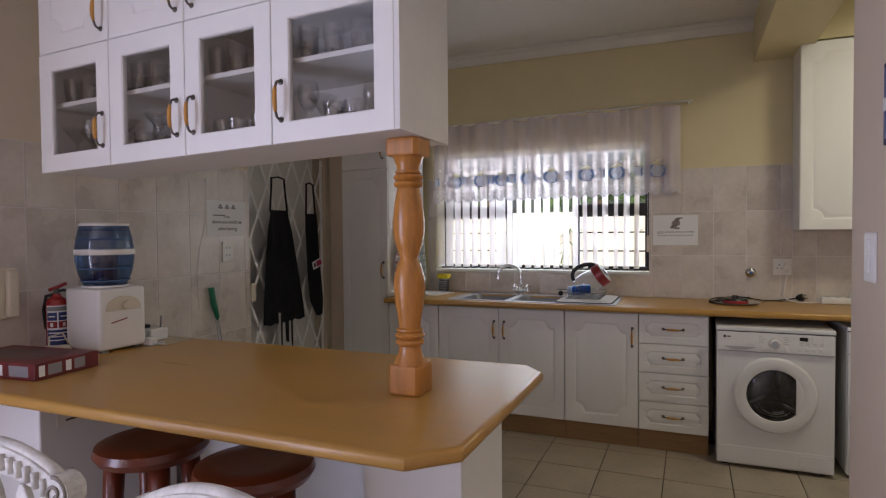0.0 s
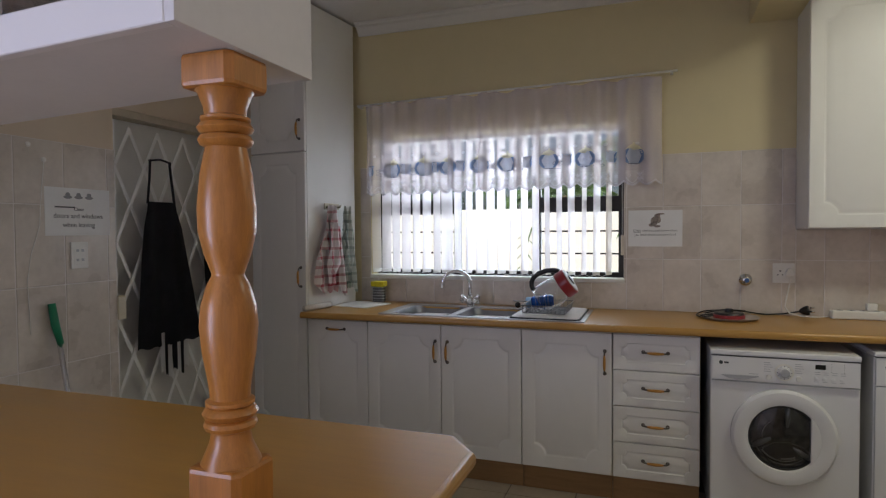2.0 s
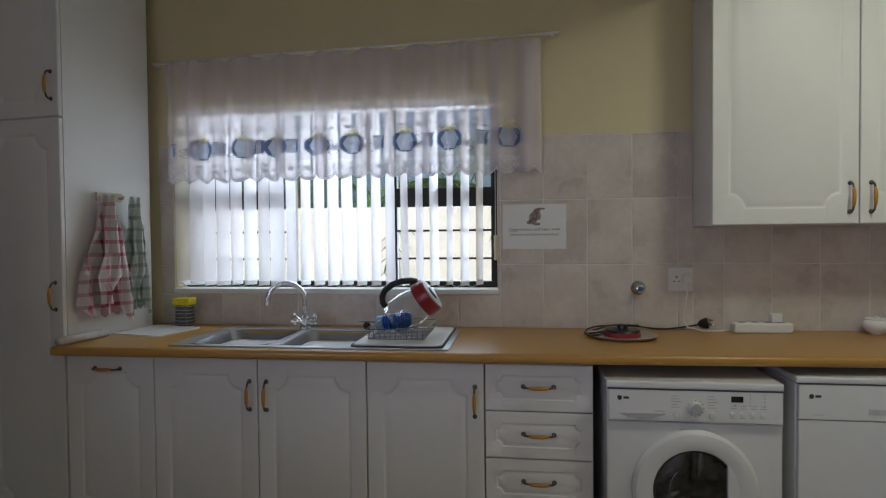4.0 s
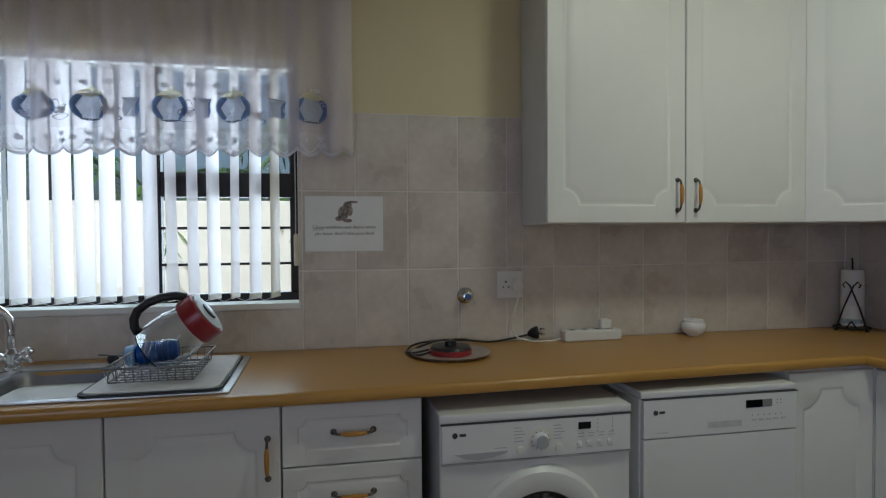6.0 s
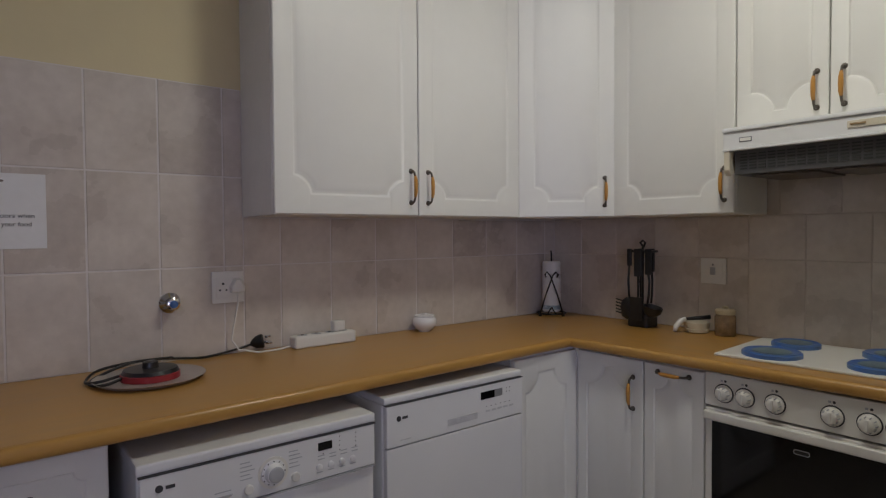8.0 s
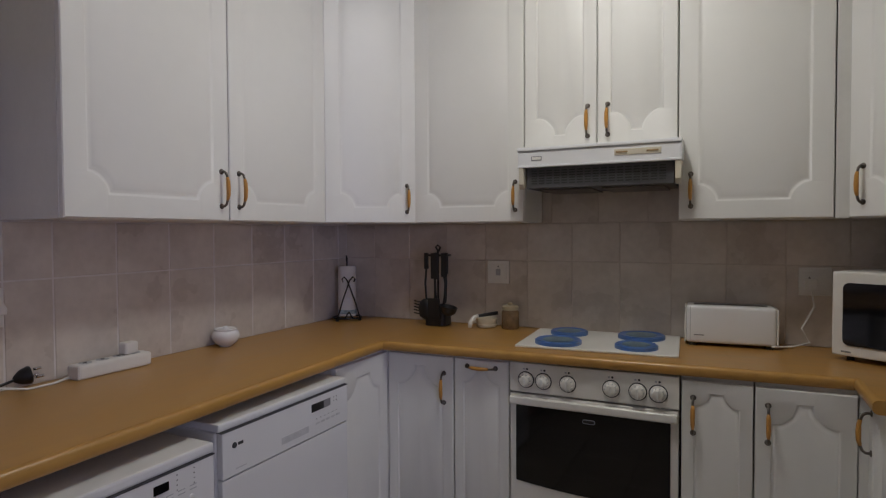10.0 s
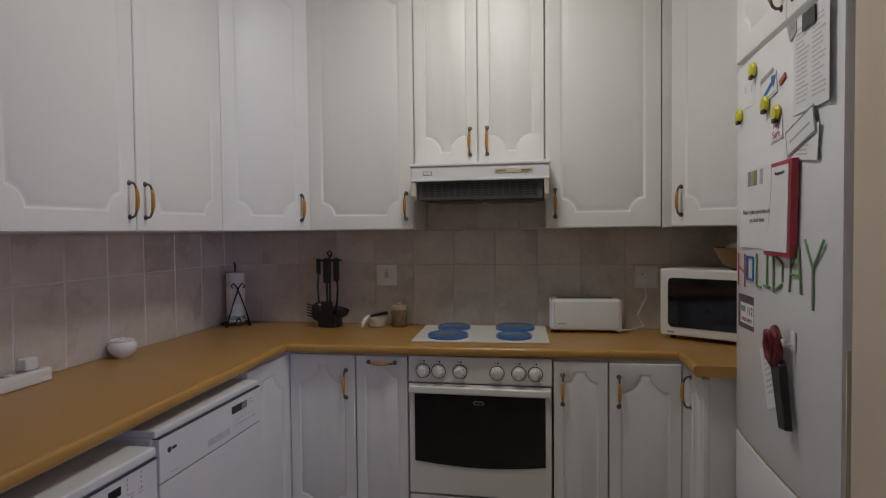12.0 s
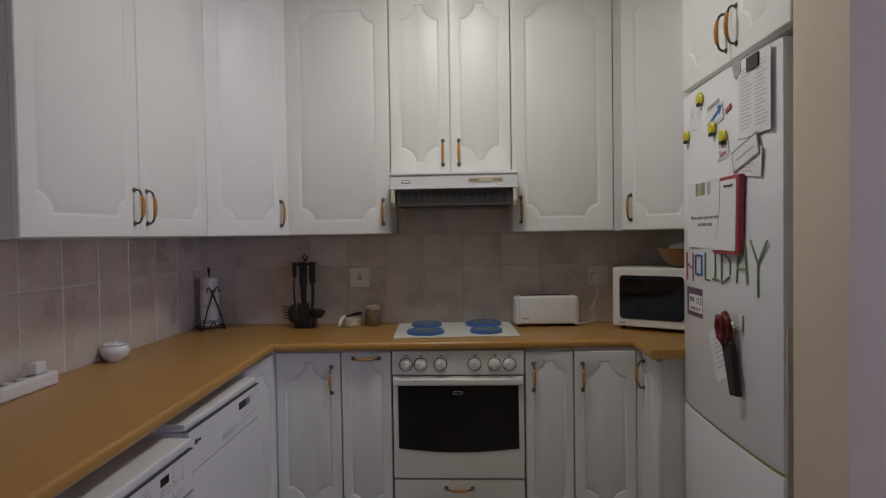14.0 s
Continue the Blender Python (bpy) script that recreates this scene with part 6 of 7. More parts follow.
def note(label, x, z, w, h, tilt=0.0, mat=PAPER, bars=(), off=0.0, name="paper_note"):
    s = thing(name, label, "note", on_fridge(x, z, tilt, off))
    part("sheet", box(-w / 2, -0.0008, -h / 2, w / 2, 0.0, h / 2), mat, s)
    for bx, bz, bw, bh in bars:
        part("print_bar", box(bx, -0.0013, bz, bx + bw, -0.0009, bz + bh), FAINT, s)
    return s


rn = random.Random(3)
note("long printed price list held on the refrigerator door", 1.393, 1.775, 0.195, 0.232, 0, PAPER, [(-0.08 + 0.09 * (i % 2), 0.085 - 0.011 * (i // 2), rn.uniform(0.04, 0.075), 0.004) for i in range(34)], 0.003)
mg = thing("black_clip_magnet", "flat black clip magnet holding the price list", "magnet", on_fridge(1.393, 1.868, 0, 0.005))
part("clip", box(-0.036, -0.004, -0.020, 0.036, 0, 0.020, 0.0015), BLACK, mg)
note("white slip pinned with a magnet", 1.835, 1.795, 0.11, 0.085, 6, PAPER, [(-0.04, 0.0, 0.01, 0.02), (0.02, 0.0, 0.01, 0.02)])
nb = note("white leaflet with a blue arrow", 1.66, 1.765, 0.13, 0.06, -8, PAPER, [(-0.05, -0.025, 0.1, 0.005)], 0.001)
part("arrow", prism([(-0.06, -0.012), (0.03, 0.012), (0.03, 0.025), (0.065, 0.018), (0.04, -0.01), (0.038, 0.0), (-0.05, -0.024)], 0.0008, 0.0014), STICK_BLUE, nb, at=pose(0, 0, 0, 90, 0, 0))
text_mesh("lettering", "Telly\nSure", 0.028, STICK_RED, note("small white card with red lettering", 1.598, 1.642, 0.085, 0.058, -5, PAPER, [(-0.035, -0.026, 0.07, 0.006)]), pose(0, -0.0014, 0.004, 90, 0, 0))
note("white card under a framed slip", 1.445, 1.588, 0.20, 0.085, 6, PAPER, [(-0.02, -0.01, 0.07, 0.004), (-0.02, -0.02, 0.06, 0.004), (-0.02, -0.03, 0.065, 0.004)], 0.002)
fr = thing("framed_slip", "white slip with a dark grey border", "note", on_fridge(1.440, 1.612, -14, 0.005))
part("border", box(-0.085, -0.001, -0.034, 0.085, 0, 0.034), GREY, fr)
part("slip", box(-0.079, -0.0016, -0.028, 0.079, -0.0011, 0.028), PAPER, fr)
part("print_bar", box(-0.06, -0.002, -0.004, 0.06, -0.0017, 0.002), PALE_GREY, fr)
sh = note("white sheet asking to replace groceries", 1.745, 1.44, 0.33, 0.235, 0, PAPER, ())
text_mesh("lettering", "Please replace groceries when", 0.0205, GREY, sh, pose(-0.005, -0.0014, -0.01, 90, 0, 0))
text_mesh("lettering", "you finish them", 0.0205, GREY, sh, pose(-0.005, -0.0014, -0.034, 90, 0, 0))
for i, (dx_, m) in enumerate(((-0.075, GREY), (-0.045, YEL), (-0.018, GREY), (0.03, PALE_GREY))):
    part("picture", box(dx_ - 0.012, -0.0014, 0.068, dx_ + 0.014, -0.0009, 0.112), m, sh)
pad = thing("shopping_list_pad", "tall red-framed shopping list pad flaring at its foot", "notepad", on_fridge(1.525, 1.430, 0, 0.001))


def flare(d):
    """Outline of the pad, inset by d: the left side sweeps out towards the foot."""
    left = [(-0.058 - 0.052 * k ** 2.2 + d, 0.122 - d - (0.244 - 2 * d) * k) for k in [i / 8 for i in range(9)]]
    return left + [(0.070 - d, -0.122 + d), (0.080 - d, 0.122 - d)]


part("frame", prism(flare(0.0), 0.0, 0.018, bevel=0.002), material("red_board", (0.42, 0.05, 0.07), 0.5, vary=0.1), pad, at=pose(0, 0, 0, 90, 0, 0))
part("pad", prism(flare(0.012), 0.0181, 0.0205), PAPER, pad, at=pose(0, 0, 0, 90, 0, 0))
text_mesh("lettering", "Shopping list", 0.013, INK, pad, pose(0.012, -0.021, 0.092, 90, 0, 0))
flap = thing("folded_slip", "grey folded paper corner behind the price list", "note", on_fridge(1.500, 1.872, 0, 0.001))
part("sheet", prism([(-0.032, 0.022), (0.03, 0.020), (0.03, -0.012), (-0.008, -0.024)], 0, 0.0012), material("grey_slip", (0.45, 0.43, 0.42), 0.7, vary=0.2, scale=40), flap, at=pose(0, 0, 0, 90, 0, 0))
mk = thing("maker_plate", "small grey raised maker mark on the fridge door", "badge", on_fridge(1.675, 1.805, -8))
for i in range(6):
    part("print_bar", box(-0.048 + 0.017 * i, -0.0016, -0.006, -0.036 + 0.017 * i, 0, 0.006), PALE_GREY, mk)
st = thing("emergency_sticker", "square dark-edged emergency number sticker", "sticker", on_fridge(1.845, 1.118))
part("border", box(-0.085, -0.0008, -0.05, 0.085, 0, 0.055), material("dark_mosaic_print", (0.05, 0.05, 0.09), 0.5, vary=0.5, scale=50, second=(0.2, 0.12, 0.12)), st)
part("panel", box(-0.062, -0.0014, -0.034, 0.062, -0.0009, 0.03), PAPER, st)
text_mesh("lettering", "112", 0.034, INK, st, pose(0.03, -0.0018, 0.008, 90, 0, 0))
text_mesh("lettering", "EMERGENCY", 0.017, STICK_RED, st, pose(0, -0.0018, -0.022, 90, 0, 0))
part("print_bar", box(-0.055, -0.0019, 0.002, -0.012, -0.0015, 0.02), GREY, st)
pk = thing("pink_magnet", "tiny pink strip magnet", "magnet", on_fridge(1.555, 1.768, -20))
part("strip", box(-0.02, -0.003, -0.007, 0.02, 0, 0.007), STICK_RED, pk)
SMILE = material("yellow_magnet", (0.70, 0.62, 0.02), 0.4, vary=0.1)
for x, z in ((1.781, 1.849), (1.925, 1.740), (1.669, 1.726), (1.586, 1.686)):
    m = thing("smiley_magnet", "yellow round face magnet with dark trim", "magnet", on_fridge(x, z, 0, 0.002), "yellow magnets")
    part("face", lathe([(0.022, 0), (0.024, 0.006), (0.018, 0.012), (0.0, 0.014)], 16), SMILE, m, at=pose(0, 0, 0, 90, 0, 0), smooth=True)
    part("trim", box(-0.012, -0.013, -0.026, 0.014, -0.002, -0.014, 0.003), DARK, m)
lw_ = note("white printed slip behind the scissors", 1.61, 0.985, 0.16, 0.17, -24, PAPER, [(-0.06, 0.05 - 0.016 * i, 0.11 - 0.012 * (i % 3), 0.006) for i in range(7)])
hk = thing("adhesive_hook", "white stick-on hook holding kitchen scissors", "hook", on_fridge(1.475, 1.100))
part("plate", box(-0.013, -0.005, -0.024, 0.013, 0, 0.024, 0.003), PLASTIC_W, hk)
part("peg", tube([(0, -0.005, -0.01), (0, -0.025, -0.012), (0, -0.028, 0.004)], 0.004, 6), PLASTIC_W, hk)
sc = thing("kitchen_scissors", "red and black handled scissors in a black sheath", "scissors", on_fridge(1.512, 1.006, -19, 0.006))
sc.scale = (1.25, 1.1, 1.15)
SCISSOR_RED = material("dark_red_grip", (0.20, 0.015, 0.02), 0.4, vary=0.25, scale=40)
for sg_ in (-1, 1):
    part("grip", tube([(sg_ * 0.006, -0.018, 0.02), (sg_ * 0.03, -0.02, 0.045), (sg_ * 0.034, -0.02, 0.075), (sg_ * 0.02, -0.02, 0.098), (sg_ * 0.004, -0.018, 0.085), (sg_ * 0.004, -0.018, 0.03)], 0.010, 8), SCISSOR_RED, sc)
part("sheath", prism([(-0.024, 0.02), (-0.018, -0.115), (0.018, -0.122), (0.026, 0.015), (0.018, 0.03), (-0.016, 0.03)], 0.004, 0.022, bevel=0.003), BLACK, sc, at=pose(0, 0, 0, 90, 0, 0))
part("pivot", lathe([(0.006, 0), (0.006, 0.004)], 10), CHROME, sc, at=pose(-0.008, -0.022, 0.022, 90, 0, 0))

# ---- on the west wall ----
gate = thing("trellis_gate", "white folding steel trellis security gate", "gate")
GXp = XL - 0.018
STEEL_W = material("white_painted_steel", (0.86, 0.86, 0.85), 0.4, vary=0.04)
gy0, gy1, gz0, gz1 = DY0 + 0.014, DY1 - 0.03, 0.03, 1.94
for y in (gy0, gy1):
    part("upright", box(GXp - 0.012, y - 0.010, gz0, GXp + 0.004, y + 0.010, gz1 + 0.03, 0.002, 1), STEEL_W, gate)
part("rail", box(GXp - 0.012, gy0, gz0 - 0.026, GXp + 0.012, gy1, gz0 - 0.012), STEEL_W, gate)
pitch = (gy1 - gy0) / 4.5
for fam in (-1, 1):
    slope = 2.1 * fam
    for k in range(-14, 15):
        c = gy0 + pitch * (k + 0.5)  # where the bar would reach the top
        ys = sorted((c, c + (gz0 - gz1) / slope))
        ya, yb = max(ys[0], gy0), min(ys[1], gy1)
        if yb - ya < 0.05:
            continue
        a, b = Vector((GXp + 0.006 + 0.004 * fam, ya, gz1 + slope * (ya - c))), Vector((GXp + 0.006 + 0.004 * fam, yb, gz1 + slope * (yb - c)))
        L = (b - a).length
        part("lattice_bar", box(-0.0015, -0.0095, 0, 0.0015, 0.0095, L), STEEL_W, gate, at=Matrix.Translation(a) @ Matrix.Rotation(-math.atan2(b.y - a.y, b.z - a.z), 4, "X"))
part("lock_box", box(GXp - 0.01, gy0 - 0.015, 0.95, GXp + 0.035, gy0 + 0.03, 1.07, 0.004), CREAM_PLASTIC, gate)
NAVY = material("black_apron_cloth", (0.020, 0.021, 0.028), 0.9, vary=0.3, scale=20, bump=0.3, bump_scale=300)


def apron(label, y, z, shape, hookz):
    ap = thing("apron", label, "apron", pose(XL + 0.004, y, z), "aprons on the gate")
    hanging("cloth", ap, shape, lambda yy, zz: 0.022 + 0.012 * math.sin(yy * 38 + zz * 2) * min(1, -zz * 3), NAVY, n=26)
    y0, y1 = shape[0][1], shape[0][2]
    for ye in (y0 + 0.006, y1 - 0.006):
        part("strap", tube([(0.02, ye, shape[0][0] - 0.01), (0.018, ye * 0.8, shape[0][0] * 0.4), (0.016, ye * 0.72, hookz)], 0.007, 6), NAVY, ap)
    part("strap", tube([(0.016, y0 * 0.75, hookz), (0.02, 0, hookz + 0.012), (0.016, y1 * 0.75, hookz)], 0.006, 6), NAVY, ap)
    return ap


apron("long black bib apron hanging on the gate", 3.58, 1.78, [(-0.22, -0.10, 0.10), (-0.27, -0.11, 0.115), (-0.36, -0.13, 0.155), (-0.5, -0.14, 0.18), (-0.7, -0.15, 0.215), (-0.9, -0.165, 0.25), (-1.01, -0.17, 0.265)], 0.0)
a2 = apron("black apron with a small label hanging folded on the gate", 3.945, 1.765, [(-0.22, -0.055, 0.075), (-0.32, -0.055, 0.09), (-0.5, -0.045, 0.115), (-0.7, -0.03, 0.15), (-0.88, 0.0, 0.175), (-1.0, 0.06, 0.16)], 0.0)
lab = part("apron_label", box(0, -0.058, -0.03, 0.003, 0.058, 0.03), PAPER, a2, "white and red cloth label", at=pose(0.04, 0.055, -0.60, 17, 0, 0))
part("label_print", box(0.0032, -0.012, -0.022, 0.0042, 0.052, 0.022), material("label_red", (0.42, 0.03, 0.10), 0.7, vary=0.2, scale=80), lab)
part("label_print", box(0.0032, -0.045, -0.016, 0.0042, -0.022, 0.016), INK, lab)
tt = thing("striped_towel", "black and white striped cloth below the apron", "cloth", pose(XL + 0.002, 3.66, 0.80))
for i in range(7):
    hanging("stripe", tt, [(0.04, -0.10 + 0.03 * i, -0.07 + 0.03 * i), (-0.10, -0.10 + 0.03 * i, -0.07 + 0.03 * i), (-0.18 - 0.02 * (i % 3), -0.095 + 0.03 * i, -0.07 + 0.03 * i)], lambda yy, zz: 0.012 + 0.006 * math.sin(yy * 60), NAVY if i % 2 else PAPER, n=4)
sg2 = paper_sign("paper_notice", "white notice about closing doors on the tiles", 0.335, 0.222, pose(XL + 0.0085, 3.095, 1.492, 0, 0, 90), [("Close", 0.012, 0.022), ("doors and windows", -0.02, 0.032), ("when leaving", -0.062, 0.032)])
part("print_bar", box(-0.12, -0.0018, 0.018, -0.02, -0.0013, 0.024), INK, sg2)
for k in (-1, 0, 1):
    bm = bmesh.new()
    prism(oval(0.055 * k, 0.068, 0.022, 0.008, 12), 0.0013, 0.0018, bm)
    prism(oval(0.055 * k, 0.08, 0.012, 0.01, 10), 0.0013, 0.002, bm)
    part("drawing", bm, GREY, sg2, at=pose(0, 0, 0, 90, 0, 0))
s4 = socket("wall_switch", "cream vertical double switch plate on the tiles", pose(XL + 0.0075, 3.09, 1.288, 0, 0, 90), 0.088, 0.125, ())
for z in (0.022, -0.022):
    for x in (-0.013, 0.013):
        part("rocker", box(x - 0.006, -0.0125, z - 0.006, x + 0.006, -0.0104, z + 0.006), PALE_GREY, s4)
br = thing("broom", "green-gripped broom leaning on the tiled wall", "broom")
part("handle", tube([(XL + 0.16, 2.99, 0.02), (XL + 0.04, 2.955, 0.93)], 0.0115, 10), CHROME, br)
part("grip", tube([(XL + 0.05, 2.958, 0.89), (XL + 0.03, 2.948, 0.98), (XL + 0.024, 2.938, 1.075)], 0.017, 10, None, 0, [0.014, 0.018, 0.016]), material("green_grip", (0.01, 0.22, 0.10), 0.45, vary=0.1), br)
part("brush", box(XL + 0.03, 2.93, 0.0, XL + 0.3, 3.0, 0.08, 0.012), material("green_brush", (0.02, 0.18, 0.09), 0.7, vary=0.2), br, at=pose(0, 0.08, 0))

wc = thing("wall_cable", "thin grey cable hanging down the tiled wall", "cable")
part("cable", tube([(XL + 0.011, 2.93, 1.72), (XL + 0.012, 2.915, 1.60), (XL + 0.012, 2.90, 1.42), (XL + 0.012, 2.86, 1.30), (XL + 0.012, 2.84, 1.18), (XL + 0.012, 2.85, 0.95)], 0.0018, 6), PLASTIC_W, wc)
for y, z in ((2.93, 1.72), (2.86, 1.78)):
    ch = thing("cup_hook", "tiny clear stick-on hook on the tiles", "hook", pose(XL + 0.008, y, z), "stick-on hooks")
    part("pad", lathe([(0.012, 0), (0.011, 0.004), (0.005, 0.008)], 12), PLASTIC_W, ch, at=pose(0, 0, 0, 0, 90, 0))

# ---- on the breakfast bar ----
wd = thing("water_dispenser", "white bench-top dispenser with a blue water bottle", "water dispenser", pose(-1.925, 2.052, BZ, 0, 0, 88))
LOW, BOT = Matrix.Diagonal((1.06, 1.0, 0.85, 1)), Matrix.Translation((0, 0, -0.055)) @ Matrix.Diagonal((1, 1, 1.02, 1))
part("body", box(-0.105, -0.115, 0.012, 0.105, 0.115, 0.325, 0.02, 4), PLASTIC_W, wd, at=LOW, smooth=True)
part("front_recess", prism(oval(0.0, 0.22, 0.08, 0.062, 20, -10, 190), 0, 0.006, bevel=0.002), CREAM_PLASTIC, wd, at=LOW @ pose(0, -0.1135, 0, 90, 0, 0))
part("dial", lathe([(0.022, 0), (0.02, 0.012)], 16), CREAM_PLASTIC, wd, at=LOW @ pose(0.01, -0.118, 0.235, 90, 0, 0))
part("print_bar", box(-0.035, -0.1165, 0.155, 0.04, -0.1152, 0.161), RED, wd, at=LOW @ pose(0, 0, 0.0, 0, -10, 0))
for x in (-0.08, 0.08):
    part("foot", box(x - 0.015, -0.10, 0, x + 0.015, 0.10, 0.0119), GREY, wd)
BOTTLE = pane_glass("blue_bottle", (0.26, 0.42, 0.66), 0.08, 0.10)
part("filter_core", lathe([(0.05, 0.336), (0.05, 0.465), (0.03, 0.47)], 20), material("dark_blue_filter", (0.02, 0.03, 0.08), 0.4, vary=0.1), wd, "dark filter inside the bottle", at=BOT)
for z in (0.352, 0.405, 0.53, 0.57):
    part("bottle_ridge", lathe([(0.112 if 0.38 < z < 0.56 else 0.098, z), (0.114 if 0.38 < z < 0.56 else 0.100, z + 0.003), (0.112 if 0.38 < z < 0.56 else 0.098, z + 0.006)], 36, cap=False), material("bottle_ridge_blue", (0.07, 0.14, 0.28), 0.2, vary=0.1), wd, at=BOT, smooth=True)
part("bottle", lathe([(0.07, 0.326), (0.085, 0.335), (0.106, 0.385), (0.117, 0.44), (0.117, 0.49), (0.108, 0.55), (0.097, 0.592), (0.06, 0.6)], 36), BOTTLE, wd, at=BOT, smooth=True)
part("bottle_band", lathe([(0.1175, 0.466), (0.1205, 0.47), (0.1205, 0.486), (0.1175, 0.49)], 36), PLASTIC_W, wd, at=BOT, smooth=True)
part("bottle_top", lathe([(0.099, 0.590), (0.099, 0.600), (0.085, 0.606)], 36), PLASTIC_W, wd, at=BOT, smooth=True)
part("bottle_neck", lathe([(0.095, 0.326), (0.095, 0.334)], 30), PLASTIC_W, wd, at=BOT)
fe = thing("fire_extinguisher", "small red fire extinguisher with a printed label", "fire extinguisher", pose(-2.125, 1.965, BZ))
fe.scale = (0.84, 0.84, 0.88)
part("cylinder", lathe([(0.05, 0), (0.052, 0.008), (0.052, 0.22), (0.045, 0.25), (0.022, 0.268), (0.02, 0.28)], 28), material("extinguisher_red", (0.40, 0.02, 0.02), 0.25, vary=0.06), fe, smooth=True)


def label_patch(name, a0, a1, z0, z1, mat, r=0.0526):
    bm = bmesh.new()
    cols = [[bm.verts.new((r * math.cos(radians(a0 + (a1 - a0) * i / 8)), r * math.sin(radians(a0 + (a1 - a0) * i / 8)), z)) for z in (z0, z1)] for i in range(9)]
    for p, q in zip(cols, cols[1:]):
        bm.faces.new((p[0], q[0], q[1], p[1]))
    return part(name, bm, mat, fe, smooth=True)


LABEL_BLUE = material("label_blue", (0.03, 0.05, 0.20), 0.5, vary=0.2, scale=60)
label_patch("label", -95, 35, 0.02, 0.225, PAPER)
for a0, a1, z0, z1, m in ((-90, 30, 0.198, 0.218, GREY), (-90, -35, 0.150, 0.190, LABEL_BLUE), (-28, 30, 0.150, 0.190, LABEL_BLUE), (-90, -35, 0.112, 0.145, RED), (-28, 30, 0.112, 0.145, RED), (-92, 32, 0.026, 0.102, LABEL_BLUE)):
    label_patch("label_print", a0, a1, z0, z1, m, 0.0532)
for a0, a1, z0, z1 in ((-80, -45, 0.167, 0.173), (-18, 20, 0.167, 0.173), (-70, -55, 0.118, 0.139), (-8, 10, 0.118, 0.139), (-80, 20, 0.084, 0.09), (-80, 10, 0.066, 0.071), (-80, 20, 0.048, 0.053)):
    label_patch("label_mark", a0, a1, z0, z1, PAPER, 0.0538)
part("valve", tube([(0, 0, 0.27), (0.0, 0, 0.305)], 0.014, 8), PEWTER, fe)
part("lever", tube([(-0.03, -0.02, 0.30), (0.0, 0, 0.312), (0.035, 0.03, 0.332)], 0.009, 8), RED, fe)
part("lower_lever", tube([(0.0, 0, 0.292), (0.03, 0.02, 0.298), (0.062, 0.036, 0.285)], 0.007, 8), DARK, fe)
part("hose", tube([(0, 0, 0.28), (-0.04, -0.03, 0.27), (-0.062, -0.03, 0.2), (-0.062, -0.02, 0.1)], 0.009, 8), DARK, fe)
rb = thing("red_board_game_box", "flat red printed cardboard box", "box", pose(-1.822, 1.652, BZ, 0, 0, 6))
part("box", box(-0.24, -0.14, 0.0005, 0.20, 0.12, 0.06, 0.002), material("red_card", (0.17, 0.016, 0.018), 0.4, vary=0.3, scale=10), rb)
part("lid_print", box(-0.18, -0.09, 0.0605, 0.12, 0.07, 0.061), material("grey_print", (0.14, 0.07, 0.07), 0.4, vary=0.4, scale=12), rb)
for y, w_, m in ((-0.125, 0.025, PAPER), (-0.09, 0.06, GREY), (-0.02, 0.025, PAPER), (0.015, 0.05, GREY)):
    part("side_print", box(0.2003, y, 0.012, 0.201, y + w_ * 0.9, 0.05), m, rb)
for x, w_, m in ((-0.05, 0.05, GREY), (0.02, 0.03, PAPER), (0.08, 0.09, GREY)):
    part("front_print", box(x, -0.141, 0.012, x + w_, -0.1403, 0.05), m, rb)
blk = thing("cream_adapter", "small cream adapter block with a short lead", "adapter", pose(-1.93, 1.82, BZ, 0, 0, 20))
part("block", box(-0.05, -0.03, 0.0005, 0.05, 0.03, 0.05, 0.006), CREAM_PLASTIC, blk)
part("lead", tube([(-0.04, 0.02, 0.04), (-0.06, 0.05, 0.08), (-0.03, 0.09, 0.09), (0.0, 0.1, 0.02)], 0.004, 6), CREAM_PLASTIC, blk)
pm = thing("placemat", "beige paper placemat at the end of the bar", "placemat", pose(-1.875, 2.275, BZ, 0, 0, 2))
part("mat", box(-0.14, -0.10, 0.0005, 0.145, 0.095, 0.003), material("beige_mat", (0.55, 0.47, 0.33), 0.8, vary=0.15, scale=20), pm)
wr = thing("small_router", "small white box with an antenna on the placemat", "router", pose(-1.93, 2.28, BZ + 0.003))
part("case", box(-0.07, -0.05, 0, 0.07, 0.05, 0.055, 0.008, 3), PLASTIC_W, wr)
part("black_knob", box(-0.05, -0.035, 0.0551, 0.01, 0.0, 0.072, 0.004), BLACK, wr)
part("antenna", tube([(0.04, 0.03, 0.05), (0.046, 0.032, 0.11)], 0.004, 6), GREY, wr)
wp = thing("white_plug", "loose white plug with a coiled lead", "plug", pose(-1.80, 2.17, BZ))
part("plug_body", prism(rounded_rect(-0.03, 0.03, -0.02, 0.02, 0.01), 0.0005, 0.035, bevel=0.006), PLASTIC_W, wp)
part("lead", tube([(0.03, 0, 0.01), (0.06, 0.03, 0.006), (0.02, 0.06, 0.006), (-0.04, 0.05, 0.006)], 0.0035, 6), PLASTIC_W, wp)
ic = thing("intercom", "cream wall intercom handset", "intercom", pose(XL + 0.008, 1.76, 1.155, 0, 0, 90))
part("base", box(-0.06, -0.03, -0.11, 0.06, 0, 0.11, 0.008, 3), CREAM_PLASTIC, ic)
part("handset", box(0.01, -0.06, -0.1, 0.055, -0.031, 0.1, 0.01, 3), CREAM_PLASTIC, ic)

# ---- under and before the bar ----


